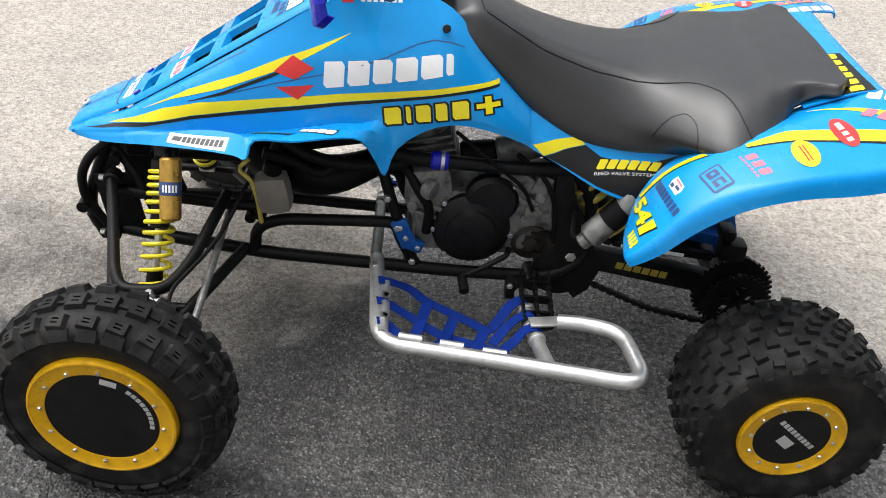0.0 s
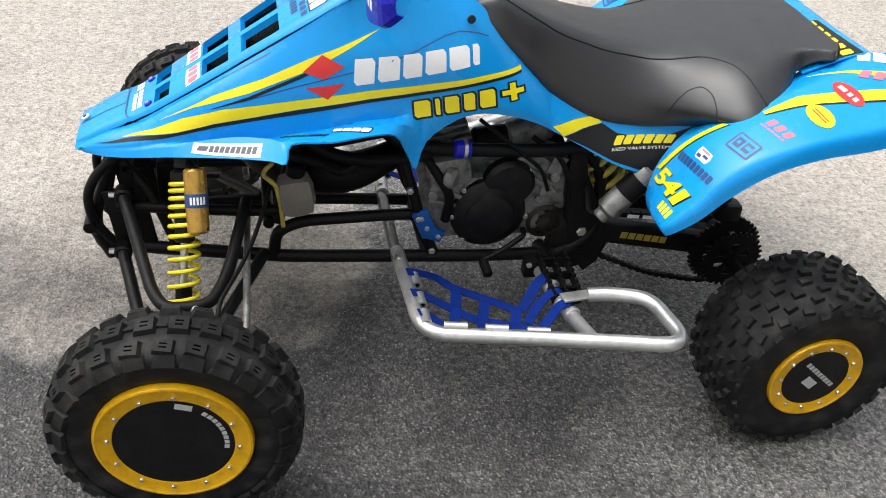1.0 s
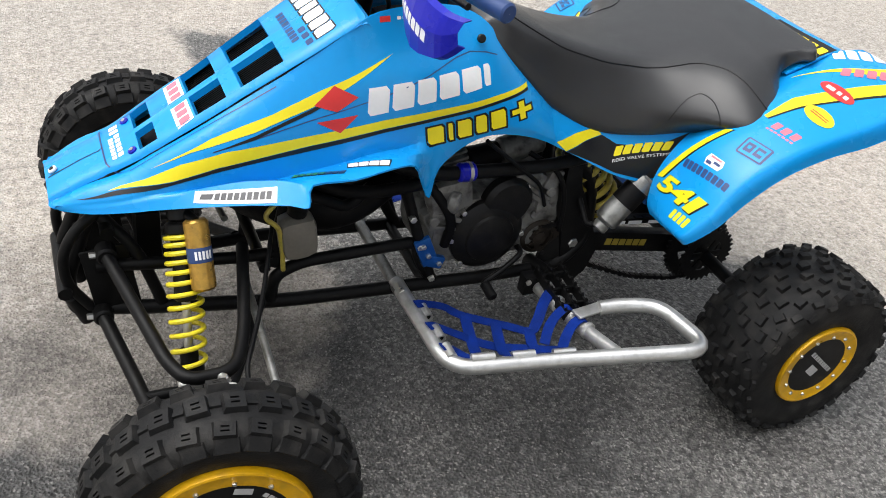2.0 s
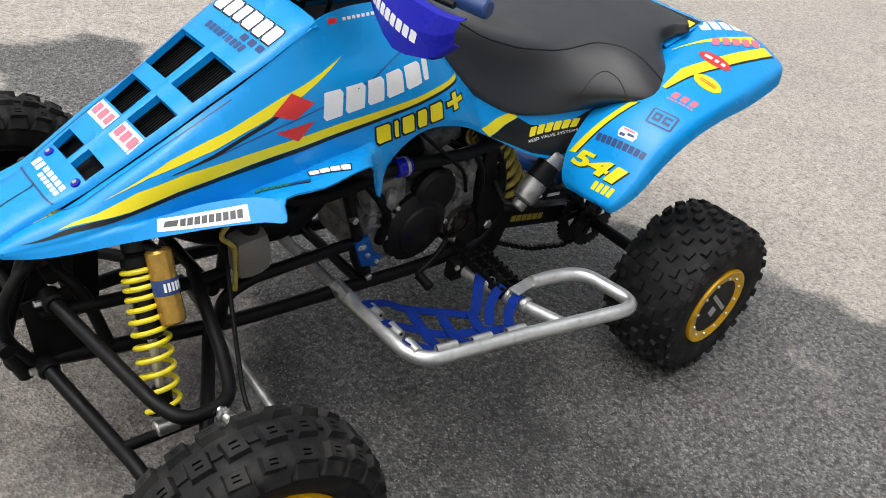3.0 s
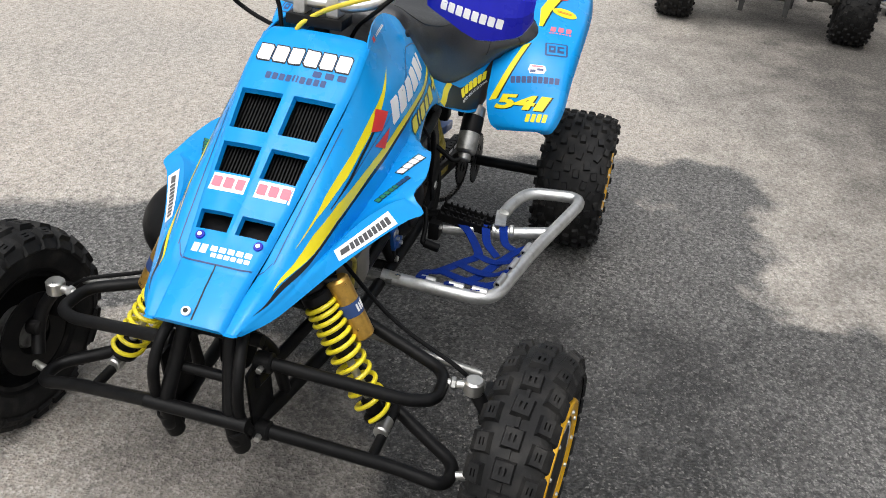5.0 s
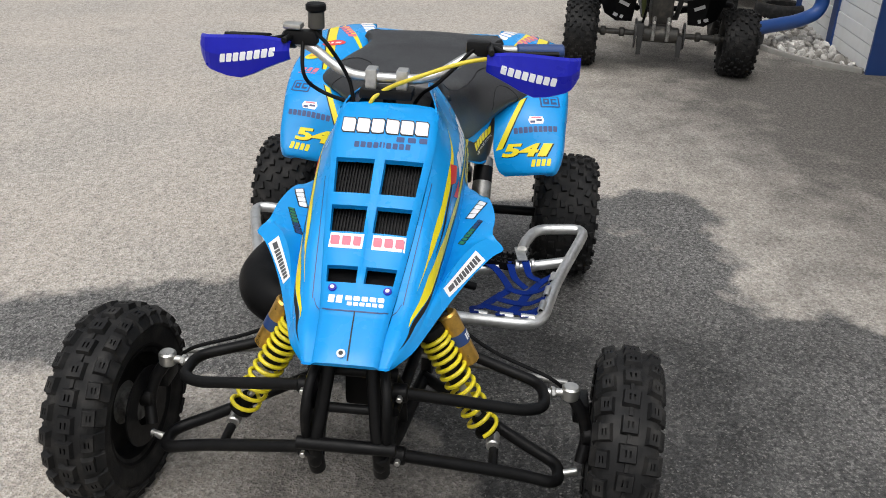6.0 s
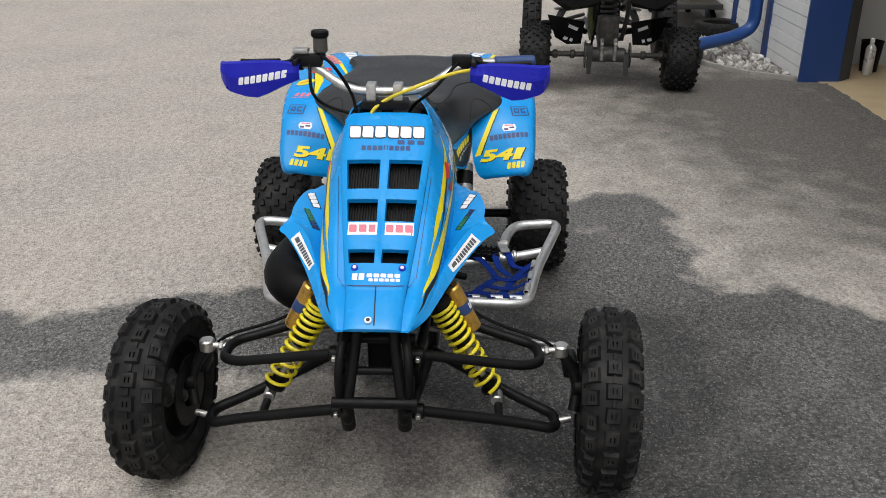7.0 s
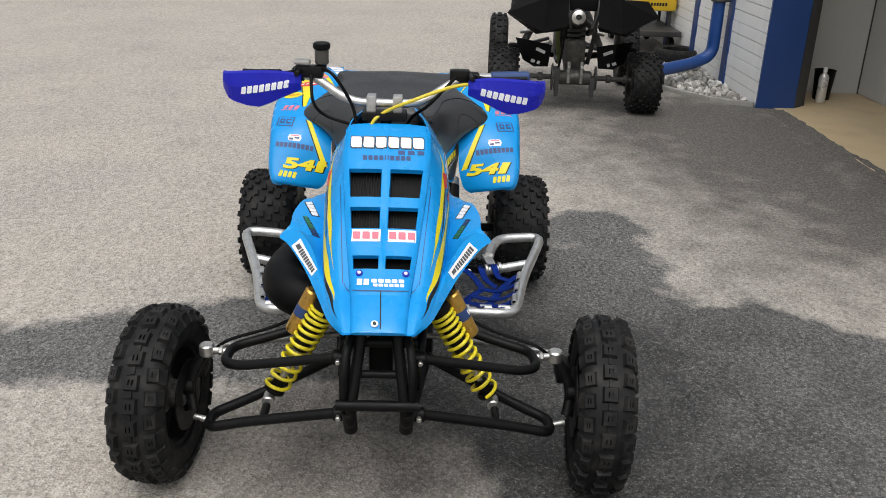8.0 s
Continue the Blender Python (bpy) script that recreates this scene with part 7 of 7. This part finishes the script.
BIGFRONT = [(r * 1.16, v * 1.15) for r, v in FRONT]
for i, (x, y, prof, knobs, n) in enumerate(((0, -0.49, REAR, REAR_KNOBS, 20), (0, 0.50, REAR, REAR_KNOBS, 20), (1.05, -0.51, BIGFRONT, FRONT_KNOBS[:2], 24), (1.05, 0.53, BIGFRONT, FRONT_KNOBS[:2], 24))):
    z = prof[-1][0] + 0.004
    m = Matrix.Translation(q2(x, y, z)) @ (Q.to_3x3() @ Vector((0, -1 if y < 0 else 1, 0))).to_track_quat("Z", "Y").to_matrix().to_4x4()
    bm = bmesh.new()
    hw, br = prof[0][1], prof[0][0]
    lathe(bm, [(br + 0.006, -hw), (br - 0.01, -hw + 0.02), (br - 0.015, 0.0), (0.05, 0.0), (0.05, 0.012), (br - 0.012, 0.014), (br, hw)], 32, m)
    rim = part("wheel", bm, DARKM, quad2, "knobbly tyre on a dark rim")
    part("tyre", carcass(prof, m), RUBBER, rim)
    tagged(part("tread", tread_mesh(prof, knobs, n, 0.012, m, 20 + i, False), RUBBER, rim), kind="stuff")
rod("rear_axle", q2(0, -0.40, 0.225), q2(0, 0.40, 0.225), 0.018, G2, quad2)
rod("axle_housing", q2(0, -0.12, 0.225), q2(0, 0.12, 0.225), 0.05, G2, quad2)
q2box("swingarm", (0.10, 0.15, 0.10), (0.02, 0, 0.235), G2, "dull grey swingarm", bev=0.02)
CASTM = material("pale_worn_casting", (0.22, 0.215, 0.20), 0.45, 0.5, 0.35, 30, 0.2, 200, dirt=(0.03, 0.027, 0.023), dirt_amount=0.8)
for y in (-0.045, 0.045):
    q2box("carrier_cheek", (0.05, 0.022, 0.15), (-0.035, y, 0.265), CASTM, "worn cast axle carrier cheek", rot=(0, 12, 0), bev=0.006)
    rod("carrier_bolt", q2(-0.062, y, 0.31), q2(-0.074, y, 0.31), 0.010, STEEL, quad2, seg=6)
for y, r in ((-0.15, 0.085), (0.155, 0.095)):
    bm = bmesh.new()
    lathe(bm, [(0.045, -0.004), (r, -0.004), (r, 0.004), (0.045, 0.004)], 30, axis(q2(0, y, 0.225), q2(0, y + 0.1, 0.225)), close=True)
    part("axle_disc", bm, DARKM, quad2, "dark disc on the rear axle")
for y in (-0.36, -0.24, 0.24, 0.36):
    rod("axle_collar", q2(0, y - 0.018, 0.225), q2(0, y + 0.018, 0.225), 0.030, G2, quad2)
bm = bmesh.new()
sweep(bm, [q2(0.10 + 0.055 * math.cos(k * 0.3), 0.055 * math.sin(k * 0.3), 0.36 + 0.0016 * k) for k in range(130)], 0.009, 8)
part("rear_spring", bm, DARKM, quad2, "dark rear coil spring")
tube("brake_line", [q2(-0.03, 0.12, 0.28), q2(-0.06, 0.10, 0.42), q2(0.0, 0.09, 0.56), q2(0.1, 0.08, 0.62)], 0.008, PLASTIC, quad2, bend=0.05)
tube("exhaust_pipe", [q2(0.6, -0.14, 0.45), q2(0.35, -0.15, 0.52), q2(0.15, -0.05, 0.60)], 0.024, G2, quad2, bend=0.08)
for s in (-1, 1):
    tube("grab_bar", [q2(-0.22, 0.07 * s, 0.60), q2(-0.26, 0.10 * s, 0.70), q2(-0.20, 0.11 * s, 0.82)], 0.012, DARKM, quad2, bend=0.03)
    q2box("hanger_lug", (0.04, 0.03, 0.07), (-0.05, 0.125 * s, 0.135), DARKM, bev=0.006)
    rod("foot_peg", q2(0.55, 0.16 * s, 0.29), q2(0.55, 0.30 * s, 0.30), 0.022, G2, quad2)
q2box("swingarm_neck", (0.50, 0.13, 0.10), (0.30, 0, 0.33), G2, rot=(0, -15, 0), bev=0.02)
q2box("shock_linkage", (0.06, 0.14, 0.20), (0.06, 0, 0.38), G2, bev=0.02)
q2box("brake_caliper", (0.10, 0.05, 0.08), (-0.03, 0.13, 0.26), DARKM)
for s in (-1, 1):
    q2box("axle_adjuster", (0.06, 0.035, 0.09), (-0.04, 0.125 * s, 0.19), DARKM, bev=0.006)
    tube("frame_rail", [q2(0.15, 0.10 * s, 0.30), q2(0.10, 0.13 * s, 0.50), q2(0.02, 0.12 * s, 0.68)], 0.016, OLIVE if s > 0 else DARKM, quad2)
    tube("lower_rail", [q2(0.3, 0.10 * s, 0.28), q2(1.2, 0.10 * s, 0.28)], 0.016, DARKM, quad2)
    tube("nerf_bar", [q2(0.75, 0.12 * s, 0.26), q2(0.75, 0.42 * s, 0.28), q2(0.22, 0.46 * s, 0.40), q2(0.20, 0.30 * s, 0.40), q2(0.34, 0.14 * s, 0.32)], 0.020, PLASTIC, quad2, "black nerf bar", bend=0.08)
    tube("lower_arm", [q2(1.10, 0.10 * s, 0.28), q2(1.25, 0.38 * s, 0.22), q2(1.40, 0.10 * s, 0.28)], 0.016, DARKM, quad2, bend=0.05)
    tube("upper_arm", [q2(1.12, 0.10 * s, 0.42), q2(1.25, 0.36 * s, 0.34), q2(1.38, 0.10 * s, 0.42)], 0.014, STEEL, quad2, bend=0.05)
    rod("front_shock", q2(1.25, 0.15 * s, 0.60), q2(1.25, 0.32 * s, 0.25), 0.03, DARKM, quad2)
    bm = bmesh.new()
    sheet(bm, [[q2(0.16, 0.16 * s, 0.42), q2(0.14, 0.30 * s, 0.45), q2(0.20, 0.42 * s, 0.46)], [q2(0.14, 0.18 * s, 0.27), q2(0.12, 0.28 * s, 0.27), q2(0.16, 0.36 * s, 0.31)]])
    thicken(bm, 0.005)
    hg = part("heel_guard", bm, PLASTIC, quad2, "black heel guard with white marks", smooth=False)
    for y, z, w in ((0.24, 0.385, 0.07), (0.29, 0.31, 0.03), (0.25, 0.30, 0.02)):
        bm = bmesh.new()
        block(bm, (0.003, w, 0.022), Q @ pose(0.120, y * s, z, 22 * s, 0, 0))
        part("white_mark", bm, WHITEV, hg, smooth=False)
    # angular fender
    bm = bmesh.new()
    grid = [[q2(-0.26, 0.10 * s, 0.80), q2(-0.28, 0.24 * s, 0.80), q2(-0.24, 0.42 * s, 0.79)], [q2(-0.28, 0.10 * s, 0.62), q2(-0.30, 0.26 * s, 0.58), q2(-0.26, 0.50 * s, 0.69)], [q2(-0.20, 0.12 * s, 0.58), q2(-0.20, 0.30 * s, 0.55), q2(-0.14, 0.48 * s, 0.66)], [q2(0.25, 0.14 * s, 0.72), q2(0.28, 0.30 * s, 0.70), q2(0.30, 0.46 * s, 0.72)]]
    sheet(bm, grid)
    thicken(bm, 0.004)
    part("rear_fender", bm, PLASTIC, quad2, "black angular rear fender", smooth=False)
rod("silencer", q2(0.45, 0.03, 0.60), q2(-0.26, 0.03, 0.675), 0.055, DARKM, quad2, "dark silencer with steel tip")
bm = bmesh.new()
lathe(bm, [(0.024, 0.0), (0.044, -0.004), (0.046, 0.02), (0.020, 0.03), (0.018, -0.02), (0.0005, -0.04)], 28, axis(q2(-0.262, 0.03, 0.675), q2(-0.5, 0.03, 0.70)))
part("exhaust_tip", bm, STEEL, quad2, "steel exhaust tip")
q2box("seat", (0.75, 0.24, 0.10), (0.30, 0, 0.80), SEATM, "black seat", bev=0.04)
q2box("tail_plate", (0.05, 0.20, 0.12), (-0.20, 0, 0.77), PLASTIC, bev=0.015)
q2box("engine", (0.35, 0.22, 0.30), (0.62, 0, 0.42), ENGBLK, bev=0.04)
q2box("front_body", (0.45, 0.30, 0.20), (1.05, 0, 0.75), PLASTIC, bev=0.06)
tube("handlebar", [q2(0.78, -0.38, 1.0), q2(0.82, -0.1, 0.96), q2(0.82, 0.1, 0.96), q2(0.78, 0.38, 1.0)], 0.012, DARKM, quad2)
rod("steering_stem", q2(0.95, 0, 0.70), q2(0.82, 0, 0.96), 0.02, DARKM, quad2)
